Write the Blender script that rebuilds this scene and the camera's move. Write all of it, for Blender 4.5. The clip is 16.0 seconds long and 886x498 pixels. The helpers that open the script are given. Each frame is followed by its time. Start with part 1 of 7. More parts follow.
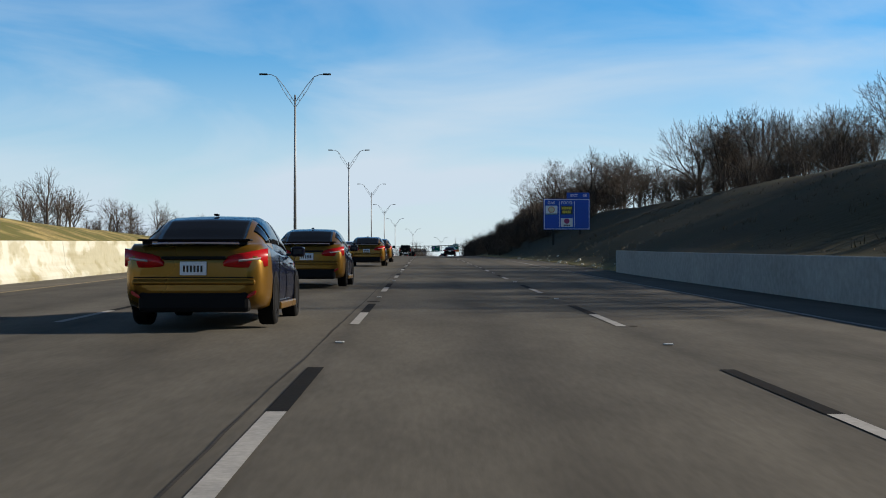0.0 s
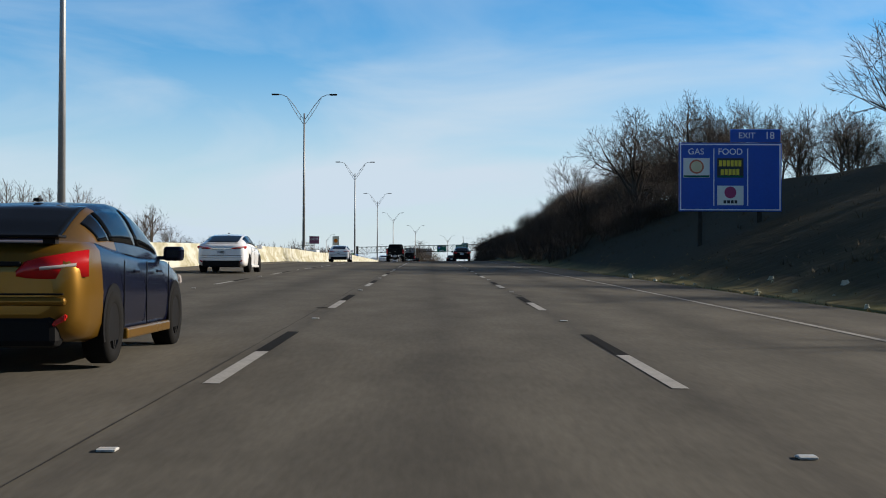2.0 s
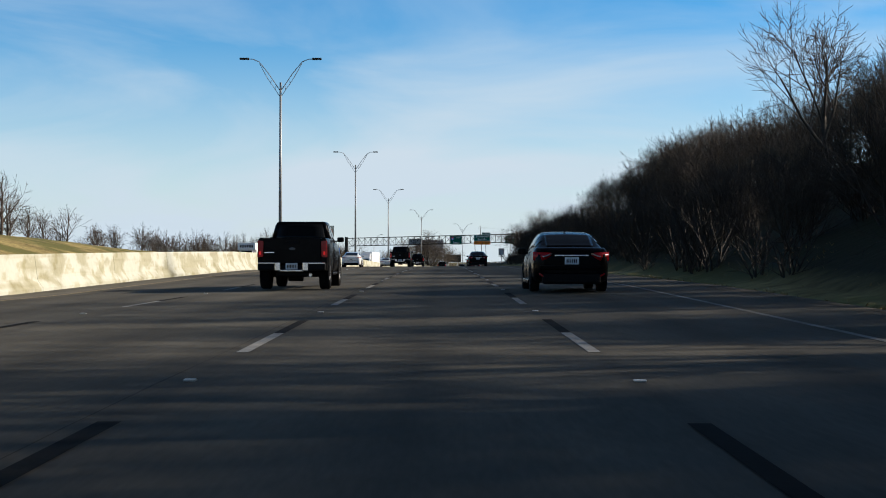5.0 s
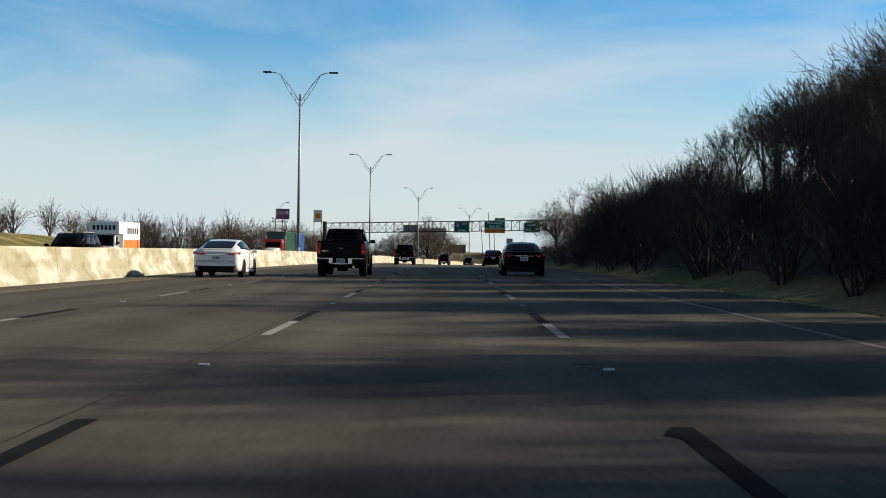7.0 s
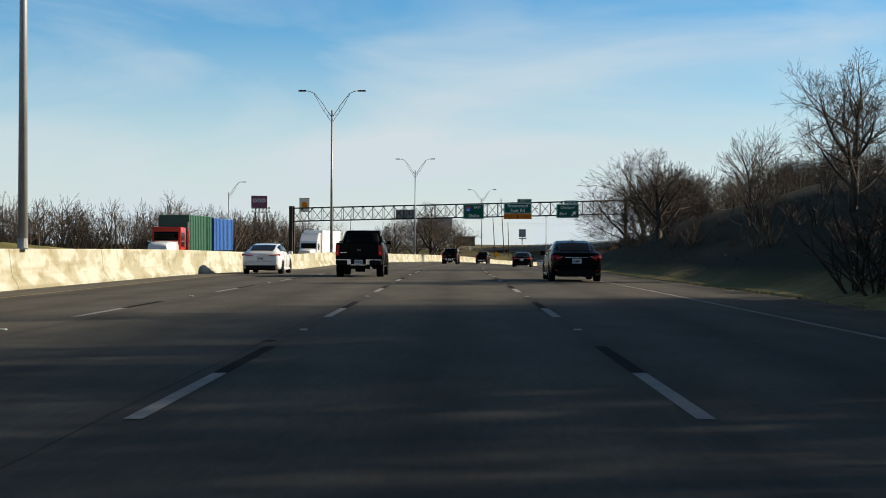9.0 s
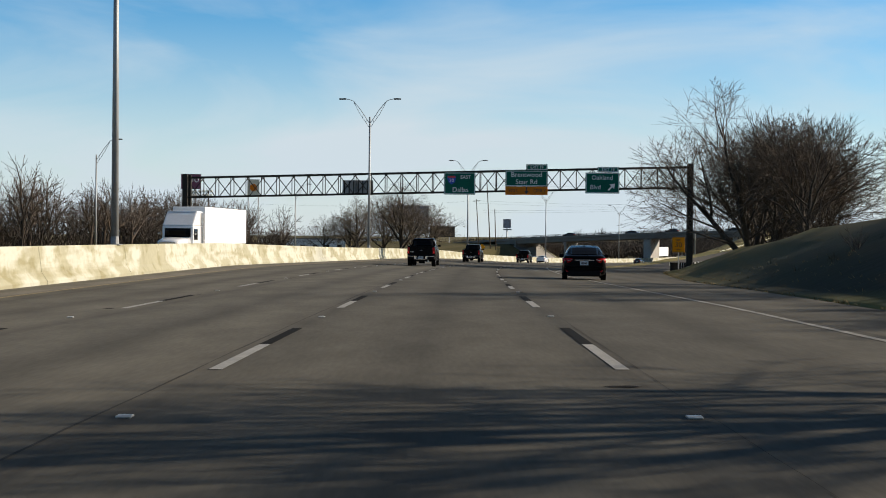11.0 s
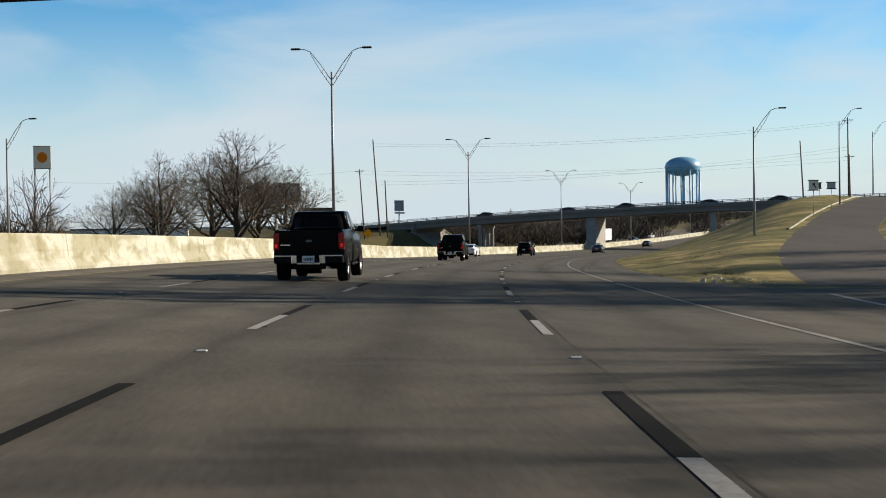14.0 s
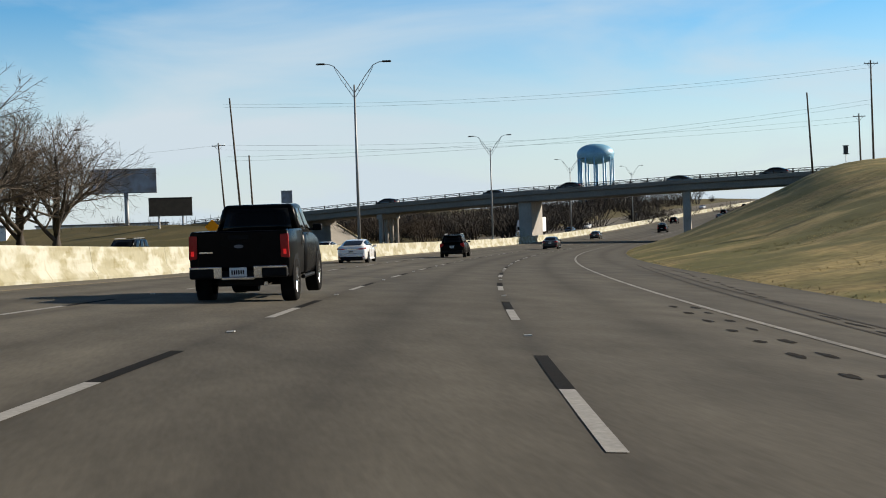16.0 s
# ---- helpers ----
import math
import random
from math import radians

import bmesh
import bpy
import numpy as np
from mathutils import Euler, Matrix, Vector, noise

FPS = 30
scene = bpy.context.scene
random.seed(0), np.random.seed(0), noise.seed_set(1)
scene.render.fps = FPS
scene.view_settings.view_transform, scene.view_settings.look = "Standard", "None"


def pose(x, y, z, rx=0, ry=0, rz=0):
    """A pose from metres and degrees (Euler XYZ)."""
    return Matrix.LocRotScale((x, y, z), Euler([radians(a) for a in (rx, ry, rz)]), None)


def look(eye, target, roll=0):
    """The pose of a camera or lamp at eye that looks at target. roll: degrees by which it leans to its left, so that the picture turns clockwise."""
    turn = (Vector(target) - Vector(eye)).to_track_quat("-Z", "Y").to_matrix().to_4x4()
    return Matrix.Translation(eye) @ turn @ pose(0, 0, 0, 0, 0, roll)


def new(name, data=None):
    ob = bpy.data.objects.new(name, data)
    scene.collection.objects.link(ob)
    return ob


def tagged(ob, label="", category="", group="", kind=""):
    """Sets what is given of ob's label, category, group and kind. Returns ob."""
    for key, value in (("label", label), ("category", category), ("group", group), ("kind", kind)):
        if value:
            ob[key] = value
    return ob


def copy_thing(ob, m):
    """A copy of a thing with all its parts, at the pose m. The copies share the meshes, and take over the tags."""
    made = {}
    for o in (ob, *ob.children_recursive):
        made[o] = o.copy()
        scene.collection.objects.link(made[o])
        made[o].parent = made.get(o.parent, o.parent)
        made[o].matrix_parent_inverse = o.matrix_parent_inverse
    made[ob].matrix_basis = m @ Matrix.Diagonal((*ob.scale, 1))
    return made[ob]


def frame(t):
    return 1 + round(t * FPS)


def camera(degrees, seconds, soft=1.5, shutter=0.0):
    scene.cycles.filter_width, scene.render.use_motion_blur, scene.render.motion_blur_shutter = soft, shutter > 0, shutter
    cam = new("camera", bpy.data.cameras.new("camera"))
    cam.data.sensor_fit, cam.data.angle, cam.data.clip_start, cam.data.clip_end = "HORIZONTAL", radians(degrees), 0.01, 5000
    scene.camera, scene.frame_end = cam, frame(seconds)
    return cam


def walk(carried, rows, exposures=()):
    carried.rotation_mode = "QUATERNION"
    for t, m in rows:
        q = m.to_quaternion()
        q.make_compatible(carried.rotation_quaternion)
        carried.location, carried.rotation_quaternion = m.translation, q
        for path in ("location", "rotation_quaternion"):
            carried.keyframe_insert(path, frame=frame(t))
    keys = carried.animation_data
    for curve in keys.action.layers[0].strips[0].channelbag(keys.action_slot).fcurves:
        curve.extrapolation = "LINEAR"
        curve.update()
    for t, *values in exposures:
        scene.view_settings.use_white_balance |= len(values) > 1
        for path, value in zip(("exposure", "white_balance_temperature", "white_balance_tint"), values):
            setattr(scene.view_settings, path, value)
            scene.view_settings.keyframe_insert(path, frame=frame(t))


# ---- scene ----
cam = camera(37.877, 16.0, soft=1.0)
PATH = [
    (0.0, pose(-0.842, -8.136, 0.953, 90.872, 0.055, -0.663)),
    (0.5, pose(-0.663, 9.112, 1.270, 90.898, -0.027, -0.469)),
    (1.0, pose(-0.523, 26.323, 1.587, 90.860, -0.118, -0.405)),
    (1.5, pose(-0.399, 43.645, 1.906, 90.876, -0.400, -0.353)),
    (2.0, pose(-0.274, 60.809, 2.213, 90.845, -0.195, -0.385)),
    (2.5, pose(-0.194, 78.114, 2.509, 90.773, 0.143, -0.066)),
    (3.0, pose(-0.208, 95.415, 2.791, 90.754, -0.181, 0.145)),
    (3.5, pose(-0.274, 112.750, 3.052, 90.696, -0.032, 0.106)),
    (4.0, pose(-0.303, 130.197, 3.293, 90.752, -0.044, 0.121)),
    (6.5, pose(-0.334, 219.087, 4.117, 89.951, -0.480, 0.227)),
    (7.0, pose(-0.411, 236.488, 4.169, 90.006, -0.855, 0.256)),
    (7.5, pose(-0.463, 253.085, 4.188, 89.839, -0.679, 0.319)),
    (8.0, pose(-0.496, 270.610, 4.182, 89.884, -0.408, 0.419)),
    (8.5, pose(-0.617, 288.294, 4.146, 89.730, -0.469, 0.484)),
    (9.0, pose(-0.696, 305.793, 4.084, 89.680, -0.298, 0.525)),
    (11.5, pose(-0.518, 394.084, 3.354, 89.178, -0.653, -1.045)),
    (12.0, pose(-0.090, 411.909, 3.129, 89.007, -0.681, -1.743)),
    (12.5, pose(0.547, 429.519, 2.882, 88.866, -0.281, -2.476)),
    (13.0, pose(1.424, 447.271, 2.608, 88.787, 0.510, -3.115)),
    (13.5, pose(2.511, 464.720, 2.330, 88.904, 0.445, -4.109)),
    (14.0, pose(3.965, 482.285, 2.041, 88.822, 0.816, -5.439)),
    (14.5, pose(5.745, 499.701, 1.744, 88.648, 1.208, -6.519)),
    (15.0, pose(7.950, 517.103, 1.436, 88.727, 1.739, -7.275)),
    (15.5, pose(10.324, 534.276, 1.115, 88.688, 2.052, -8.331)),
    (16.0, pose(13.140, 551.899, 0.731, 88.535, 1.866, -9.721)),
]
walk(cam, PATH, [(0.0, 0.65, 6430, 11), (4.2, 0.65, 6430, 11), (6.4, 0.65, 6750, 10), (7.6, 0.65, 6980, 10), (9.2, 0.65, 6980, 10), (11.3, 0.65, 6750, 10), (16.0, 0.65, 6750, 10)])

# ---- sky and sun ----
SUN_EL, SUN_AZ = 22.0, 76.0          # degrees; azimuth clockwise from +y
world = bpy.data.worlds.new("sky")
scene.world = world
world.use_nodes = True
wn, wl = world.node_tree.nodes, world.node_tree.links
wn.clear()
sky = wn.new("ShaderNodeTexSky")
sky.sky_type = "NISHITA"
sky.sun_disc = False
sky.sun_elevation, sky.sun_rotation = radians(SUN_EL), radians(SUN_AZ)
sky.air_density, sky.dust_density, sky.ozone_density = 1.0, 0.0, 4.0
tc = wn.new("ShaderNodeTexCoord")
cmap = wn.new("ShaderNodeMapping")
cmap.inputs["Scale"].default_value = (1.6, 1.0, 6.5)
cmap.inputs["Rotation"].default_value = (0.0, radians(14), radians(24))
cn = wn.new("ShaderNodeTexNoise")
cn.inputs["Scale"].default_value, cn.inputs["Detail"].default_value = 2.0, 6.0
cn.inputs["Roughness"].default_value, cn.inputs["Distortion"].default_value = 0.52, 0.5
cr = wn.new("ShaderNodeValToRGB")
cr.color_ramp.elements[0].position, cr.color_ramp.elements[1].position = 0.42, 0.74
cr.color_ramp.elements[0].color, cr.color_ramp.elements[1].color = (0, 0, 0, 1), (0.66, 0.66, 0.66, 1)
cmix = wn.new("ShaderNodeMix")
cmix.data_type = "RGBA"
cmix.inputs[7].default_value = (5.9, 7.0, 7.9, 1)
bg = wn.new("ShaderNodeBackground")
bg.inputs["Strength"].default_value = 0.066
wout = wn.new("ShaderNodeOutputWorld")
wl.new(tc.outputs["Generated"], cmap.inputs["Vector"])
wl.new(cmap.outputs["Vector"], cn.inputs["Vector"])
wl.new(cn.outputs["Fac"], cr.inputs["Fac"])
veil = wn.new("ShaderNodeSeparateXYZ")
vr = wn.new("ShaderNodeMapRange")
vr.interpolation_type = "SMOOTHSTEP"
vr.inputs["From Min"].default_value, vr.inputs["From Max"].default_value = -0.02, 0.20
vr.inputs["To Min"].default_value, vr.inputs["To Max"].default_value = 0.9, 0.0
vmax = wn.new("ShaderNodeMath")
vmax.operation, vmax.use_clamp = "ADD", True
wl.new(tc.outputs["Generated"], veil.inputs["Vector"])
wl.new(veil.outputs["Z"], vr.inputs["Value"])
hr = wn.new("ShaderNodeMapRange")
hr.interpolation_type = "SMOOTHSTEP"
hr.inputs["From Min"].default_value, hr.inputs["From Max"].default_value = 0.12, 0.42
hr.inputs["To Min"].default_value, hr.inputs["To Max"].default_value = 1.0, 0.0
thin = wn.new("ShaderNodeMath")
thin.operation = "MULTIPLY"
wl.new(veil.outputs["Z"], hr.inputs["Value"])
wl.new(hr.outputs["Result"], thin.inputs[0])
wl.new(cr.outputs["Color"], thin.inputs[1])
wl.new(vr.outputs["Result"], vmax.inputs[0])
wl.new(thin.outputs[0], vmax.inputs[1])
wl.new(vmax.outputs[0], cmix.inputs[0])
sat = wn.new("ShaderNodeHueSaturation")
deep = wn.new("ShaderNodeMapRange")
deep.interpolation_type = "SMOOTHSTEP"
deep.inputs["From Min"].default_value, deep.inputs["From Max"].default_value = 0.18, 0.6
deep.inputs["To Min"].default_value, deep.inputs["To Max"].default_value = 1.4, 0.55
calm = wn.new("ShaderNodeMapRange")
calm.interpolation_type = "SMOOTHSTEP"
calm.inputs["From Min"].default_value, calm.inputs["From Max"].default_value = 0.18, 0.6
calm.inputs["To Min"].default_value, calm.inputs["To Max"].default_value = 1.4, 0.8
wl.new(veil.outputs["Z"], deep.inputs["Value"])
wl.new(veil.outputs["Z"], calm.inputs["Value"])
wl.new(deep.outputs["Result"], sat.inputs["Value"])
wl.new(calm.outputs["Result"], sat.inputs["Saturation"])
wl.new(sky.outputs["Color"], sat.inputs["Color"])
wl.new(sat.outputs["Color"], cmix.inputs[6])
wl.new(cmix.outputs[2], bg.inputs["Color"])
wl.new(bg.outputs["Background"], wout.inputs["Surface"])

sun_data = bpy.data.lights.new("sun", "SUN")
sun_data.energy, sun_data.angle, sun_data.color = 5.0, radians(0.6), (1.0, 0.89, 0.74)
sun = new("sun", sun_data)
sun.matrix_world = look((math.sin(radians(SUN_AZ)) * 300, math.cos(radians(SUN_AZ)) * 300 + 300, math.tan(radians(SUN_EL)) * 300), (0, 300, 0))
tagged(sun, "low winter sun", "sun", kind="structure")


# ---- materials ----
def mat(name, color, rough=0.7, metal=0.0, var=0.25, scale=3.0, fine=40.0, bump=0.0, tint=None, coat=0.0, stretch=(1, 1, 1), spec=0.5, each=0.0):
    """A procedural surface: two scales of noise vary the base colour; bump gives relief."""
    m = bpy.data.materials.new(name)
    m.use_nodes = True
    n, l = m.node_tree.nodes, m.node_tree.links
    b = n["Principled BSDF"]
    b.inputs["Metallic"].default_value = metal
    b.inputs["Specular IOR Level"].default_value = spec
    b.inputs["Coat Weight"].default_value = coat
    b.inputs["Coat Roughness"].default_value = 0.06
    c = n.new("ShaderNodeTexCoord")
    mp = n.new("ShaderNodeMapping")
    mp.inputs["Scale"].default_value = stretch
    l.new(c.outputs["Object"], mp.inputs["Vector"])
    big, small = n.new("ShaderNodeTexNoise"), n.new("ShaderNodeTexNoise")
    big.inputs["Scale"].default_value, big.inputs["Detail"].default_value = scale, 5
    small.inputs["Scale"].default_value, small.inputs["Detail"].default_value = fine, 4
    l.new(mp.outputs["Vector"], big.inputs["Vector"])
    l.new(mp.outputs["Vector"], small.inputs["Vector"])
    add = n.new("ShaderNodeMath")
    add.operation = "MULTIPLY_ADD"
    add.inputs[1].default_value = 0.5
    half = n.new("ShaderNodeMath")
    half.operation = "MULTIPLY"
    half.inputs[1].default_value = 0.5
    l.new(small.outputs["Fac"], half.inputs[0])
    l.new(big.outputs["Fac"], add.inputs[0])
    l.new(half.outputs[0], add.inputs[2])
    ramp = n.new("ShaderNodeValToRGB")
    lo = tint or tuple(x * (1 - var) for x in color)
    hi = tuple(min(1, x * (1 + var)) for x in color)
    ramp.color_ramp.elements[0].position, ramp.color_ramp.elements[1].position = 0.34, 0.66
    ramp.color_ramp.elements[0].color, ramp.color_ramp.elements[1].color = (*lo, 1), (*hi, 1)
    l.new(add.outputs[0], ramp.inputs["Fac"])
    out = ramp.outputs["Color"]
    if each:
        info = n.new("ShaderNodeObjectInfo")
        hsv = n.new("ShaderNodeHueSaturation")
        rng = n.new("ShaderNodeMapRange")
        rng.inputs["To Min"].default_value, rng.inputs["To Max"].default_value = 1 - each, 1 + each
        l.new(info.outputs["Random"], rng.inputs["Value"])
        l.new(rng.outputs["Result"], hsv.inputs["Value"])
        l.new(out, hsv.inputs["Color"])
        out = hsv.outputs["Color"]
    l.new(out, b.inputs["Base Color"])
    rr = n.new("ShaderNodeMapRange")
    rr.inputs["To Min"].default_value, rr.inputs["To Max"].default_value = max(0.02, rough - 0.12 * (rough > 0.2)), min(1, rough + 0.1)
    l.new(big.outputs["Fac"], rr.inputs["Value"])
    l.new(rr.outputs["Result"], b.inputs["Roughness"])
    if bump:
        bp = n.new("ShaderNodeBump")
        bp.inputs["Strength"].default_value, bp.inputs["Distance"].default_value = 0.6, bump
        l.new(small.outputs["Fac"], bp.inputs["Height"])
        l.new(bp.outputs["Normal"], b.inputs["Normal"])
    return m


def emitting(name, color, strength):
    m = bpy.data.materials.new(name)
    m.use_nodes = True
    b = m.node_tree.nodes["Principled BSDF"]
    b.inputs["Base Color"].default_value = (*color, 1)
    b.inputs["Emission Color"].default_value = (*color, 1)
    b.inputs["Emission Strength"].default_value = strength
    return m


PAVE = mat("worn_concrete_pavement", (0.081, 0.0745, 0.0618), 0.92, var=0.17, scale=0.32, fine=22.0, bump=0.002, stretch=(1, 0.14, 1), spec=0.12)


def lane_wear(m):
    """Darkens the oily middle of each lane and the seams between lanes, by the road's own cross coordinate."""
    n, l = m.node_tree.nodes, m.node_tree.links
    b = n["Principled BSDF"]
    src = b.inputs["Base Color"].links[0].from_socket
    at_n = n.new("ShaderNodeAttribute")
    at_n.attribute_name = "across"
    wave = n.new("ShaderNodeMath")
    wave.operation = "MULTIPLY_ADD"
    wave.inputs[1].default_value, wave.inputs[2].default_value = 1 / 3.66, 0.5
    fr = n.new("ShaderNodeMath")
    fr.operation = "FRACT"
    l.new(at_n.outputs["Fac"], wave.inputs[0])
    l.new(wave.outputs[0], fr.inputs[0])
    ramp = n.new("ShaderNodeValToRGB")
    el = ramp.color_ramp.elements
    el[0].position, el[0].color = 0.0, (0.78, 0.78, 0.78, 1)
    el[1].position, el[1].color = 1.0, (0.78, 0.78, 0.78, 1)
    for p, c in ((0.05, 0.98), (0.24, 1.12), (0.38, 0.98), (0.5, 0.76), (0.62, 0.98), (0.76, 1.12), (0.95, 0.98)):
        k = el.new(p)
        k.color = (c, c, c * 0.985, 1)
    l.new(fr.outputs[0], ramp.inputs["Fac"])
    spots = n.new("ShaderNodeTexNoise")
    spots.inputs["Scale"].default_value, spots.inputs["Detail"].default_value = 1.3, 8
    co = n.new("ShaderNodeTexCoord")
    lengthen = n.new("ShaderNodeMapping")
    lengthen.inputs["Scale"].default_value = (1.0, 0.35, 1.0)
    l.new(co.outputs["Object"], lengthen.inputs["Vector"])
    l.new(lengthen.outputs["Vector"], spots.inputs["Vector"])
    sr = n.new("ShaderNodeMapRange")
    sr.inputs["From Min"].default_value, sr.inputs["From Max"].default_value = 0.3, 0.7
    sr.inputs["To Min"].default_value, sr.inputs["To Max"].default_value = 0.78, 1.15
    l.new(spots.outputs["Fac"], sr.inputs["Value"])
    m1, m2 = n.new("ShaderNodeMix"), n.new("ShaderNodeMix")
    for q in (m1, m2):
        q.data_type, q.blend_type = "RGBA", "MULTIPLY"
        q.inputs[0].default_value = 1.0
    l.new(src, m1.inputs[6])
    l.new(ramp.outputs["Color"], m1.inputs[7])
    l.new(m1.outputs[2], m2.inputs[6])
    l.new(sr.outputs["Result"], m2.inputs[7])
    # the strip along the median is paler
    pale, m3 = n.new("ShaderNodeMapRange"), n.new("ShaderNodeMix")
    pale.inputs["From Min"].default_value, pale.inputs["From Max"].default_value = -10.1, -9.5
    pale.inputs["To Min"].default_value, pale.inputs["To Max"].default_value = 1.45, 1.0
    m3.data_type, m3.blend_type = "RGBA", "MULTIPLY"
    m3.inputs[0].default_value = 1.0
    l.new(at_n.outputs["Fac"], pale.inputs["Value"])
    l.new(m2.outputs[2], m3.inputs[6])
    l.new(pale.outputs["Result"], m3.inputs[7])
    # the inner lanes are made paler past the crest of the road
    where, far, inner, both, gain, m4 = n.new("ShaderNodeSeparateXYZ"), n.new("ShaderNodeMapRange"), n.new("ShaderNodeMapRange"), n.new("ShaderNodeMath"), n.new("ShaderNodeMath"), n.new("ShaderNodeMix")
    far.inputs["From Min"].default_value, far.inputs["From Max"].default_value = 335, 395
    inner.inputs["From Min"].default_value, inner.inputs["From Max"].default_value = -1.6, -2.6
    both.operation, gain.operation = "MULTIPLY", "MULTIPLY_ADD"
    gain.inputs[1].default_value, gain.inputs[2].default_value = 0.24, 1.0
    m4.data_type, m4.blend_type = "RGBA", "MULTIPLY"
    m4.inputs[0].default_value = 1.0
    l.new(co.outputs["Object"], where.inputs["Vector"])
    l.new(where.outputs["Y"], far.inputs["Value"])
    l.new(at_n.outputs["Fac"], inner.inputs["Value"])
    l.new(far.outputs["Result"], both.inputs[0])
    l.new(inner.outputs["Result"], both.inputs[1])
    l.new(both.outputs[0], gain.inputs[0])
    l.new(m3.outputs[2], m4.inputs[6])
    l.new(gain.outputs[0], m4.inputs[7])
    l.new(m4.outputs[2], b.inputs["Base Color"])


lane_wear(PAVE)
SHOULDER = mat("shoulder_concrete", (0.076, 0.067, 0.057), 0.9, spec=0.12, var=0.25, scale=0.3, fine=7.0, bump=0.004, stretch=(1, 0.2, 1))
PAINT_W = mat("white_road_paint", (0.264, 0.261, 0.247), 0.8, var=0.22, scale=3, fine=25, spec=0.2)
PAINT_K = mat("black_contrast_paint", (0.012, 0.0115, 0.011), 0.95, var=0.3, scale=3, fine=25, spec=0.05)
PAINT_E = mat("worn_white_edge_paint", (0.26, 0.256, 0.24), 0.85, var=0.2, tint=(0.125, 0.118, 0.104), scale=0.6, fine=9, spec=0.15)
PAINT_Y = mat("faded_yellow_road_paint", (0.224, 0.172, 0.079), 0.8, var=0.3, scale=2, fine=20)
JOINT = mat("tar_joint", (0.035, 0.032, 0.028), 0.85, var=0.3, spec=0.1)


def cast_concrete():
    """Pale cast concrete with upright tan blotches, run-off streaks and grime near its foot."""
    m = mat("stained_pale_concrete", (0.455, 0.455, 0.392), 0.88, var=0.05, tint=(0.40, 0.397, 0.332), scale=0.5, fine=5, bump=0.012, spec=0.2)
    n, l = m.node_tree.nodes, m.node_tree.links
    b = n["Principled BSDF"]
    out = b.inputs["Base Color"].links[0].from_socket
    co = n.new("ShaderNodeTexCoord")
    for stretch, size, lo, hi, color in (((0.3, 0.34, 0.8), 1.3, 0.46, 0.55, (0.72, 0.69, 0.58, 1)), ((0.3, 0.7, 1.2), 1.8, 0.54, 0.64, (0.80, 0.77, 0.66, 1)), ((0.3, 0.10, 2.2), 1.3, 0.54, 0.72, (0.80, 0.77, 0.68, 1)), ((0.3, 2.2, 0.5), 1.1, 0.64, 0.76, (0.74, 0.70, 0.60, 1))):
        mp, nz, rp, mx = n.new("ShaderNodeMapping"), n.new("ShaderNodeTexNoise"), n.new("ShaderNodeMapRange"), n.new("ShaderNodeMix")
        mp.inputs["Scale"].default_value = stretch
        nz.inputs["Scale"].default_value, nz.inputs["Detail"].default_value, nz.inputs["Distortion"].default_value = size, 7, 0.1
        rp.inputs["From Min"].default_value, rp.inputs["From Max"].default_value = lo, hi
        mx.data_type, mx.blend_type = "RGBA", "MULTIPLY"
        mx.inputs[7].default_value = color
        l.new(co.outputs["Object"], mp.inputs["Vector"])
        l.new(mp.outputs["Vector"], nz.inputs["Vector"])
        l.new(nz.outputs["Fac"], rp.inputs["Value"])
        l.new(rp.outputs["Result"], mx.inputs[0])
        l.new(out, mx.inputs[6])
        out = mx.outputs[2]
    l.new(out, b.inputs["Base Color"])
    return m


CONC = cast_concrete()
CONC_D = mat("grey_concrete", (0.264, 0.251, 0.231), 0.85, var=0.25, scale=0.4, fine=6, bump=0.008)
GALV = mat("galvanised_steel", (0.27, 0.28, 0.285), 0.55, metal=0.35, spec=0.3, var=0.15, scale=2, fine=20)
# base colour lowered to carry the shade on the gantry's near side
GALV_D = mat("near_black_steel", (0.030, 0.028, 0.024), 0.8, metal=0.0, spec=0.15, var=0.35, scale=1.5, fine=14)
GREEN = mat("green_sign_sheeting", (0.0, 0.098, 0.066), 0.6, var=0.08, scale=1, fine=8, spec=0.2)
BLUE = mat("blue_sign_sheeting", (0.0, 0.06, 0.40), 0.4, var=0.08, scale=1, fine=8)
AMBER = mat("amber_sign_sheeting", (0.80, 0.31, 0.008), 0.6, spec=0.15, var=0.1, scale=1, fine=8)
ORANGE = mat("orange_exit_panel", (0.60, 0.165, 0.008), 0.6, var=0.1, scale=1, fine=8, spec=0.15)
WHITE = mat("white_legend", (0.78, 0.79, 0.78), 0.5, var=0.04)
BLACK = mat("black_legend", (0.02, 0.02, 0.02), 0.5, var=0.1)
RED = mat("red_sheeting", (0.55, 0.03, 0.03), 0.45, var=0.1)
SIGNBACK = mat("dull_aluminium_sign_back", (0.30, 0.30, 0.30), 0.5, metal=0.5, var=0.12)
WOODPOLE = mat("weathered_pole_wood", (0.07, 0.054, 0.040), 0.85, var=0.3, scale=2, fine=30, stretch=(3, 3, 0.3))
BARK = mat("grey_brown_bark", (0.044, 0.035, 0.027), 0.9, var=0.35, scale=2, fine=18, each=0.25)
TWIG = mat("winter_twig_bark", (0.074, 0.053, 0.037), 0.9, var=0.35, scale=1, fine=10, each=0.3)
TWIG_P = mat("pale_winter_twig_bark", (0.112, 0.088, 0.064), 0.9, var=0.3, scale=1, fine=10, each=0.25)
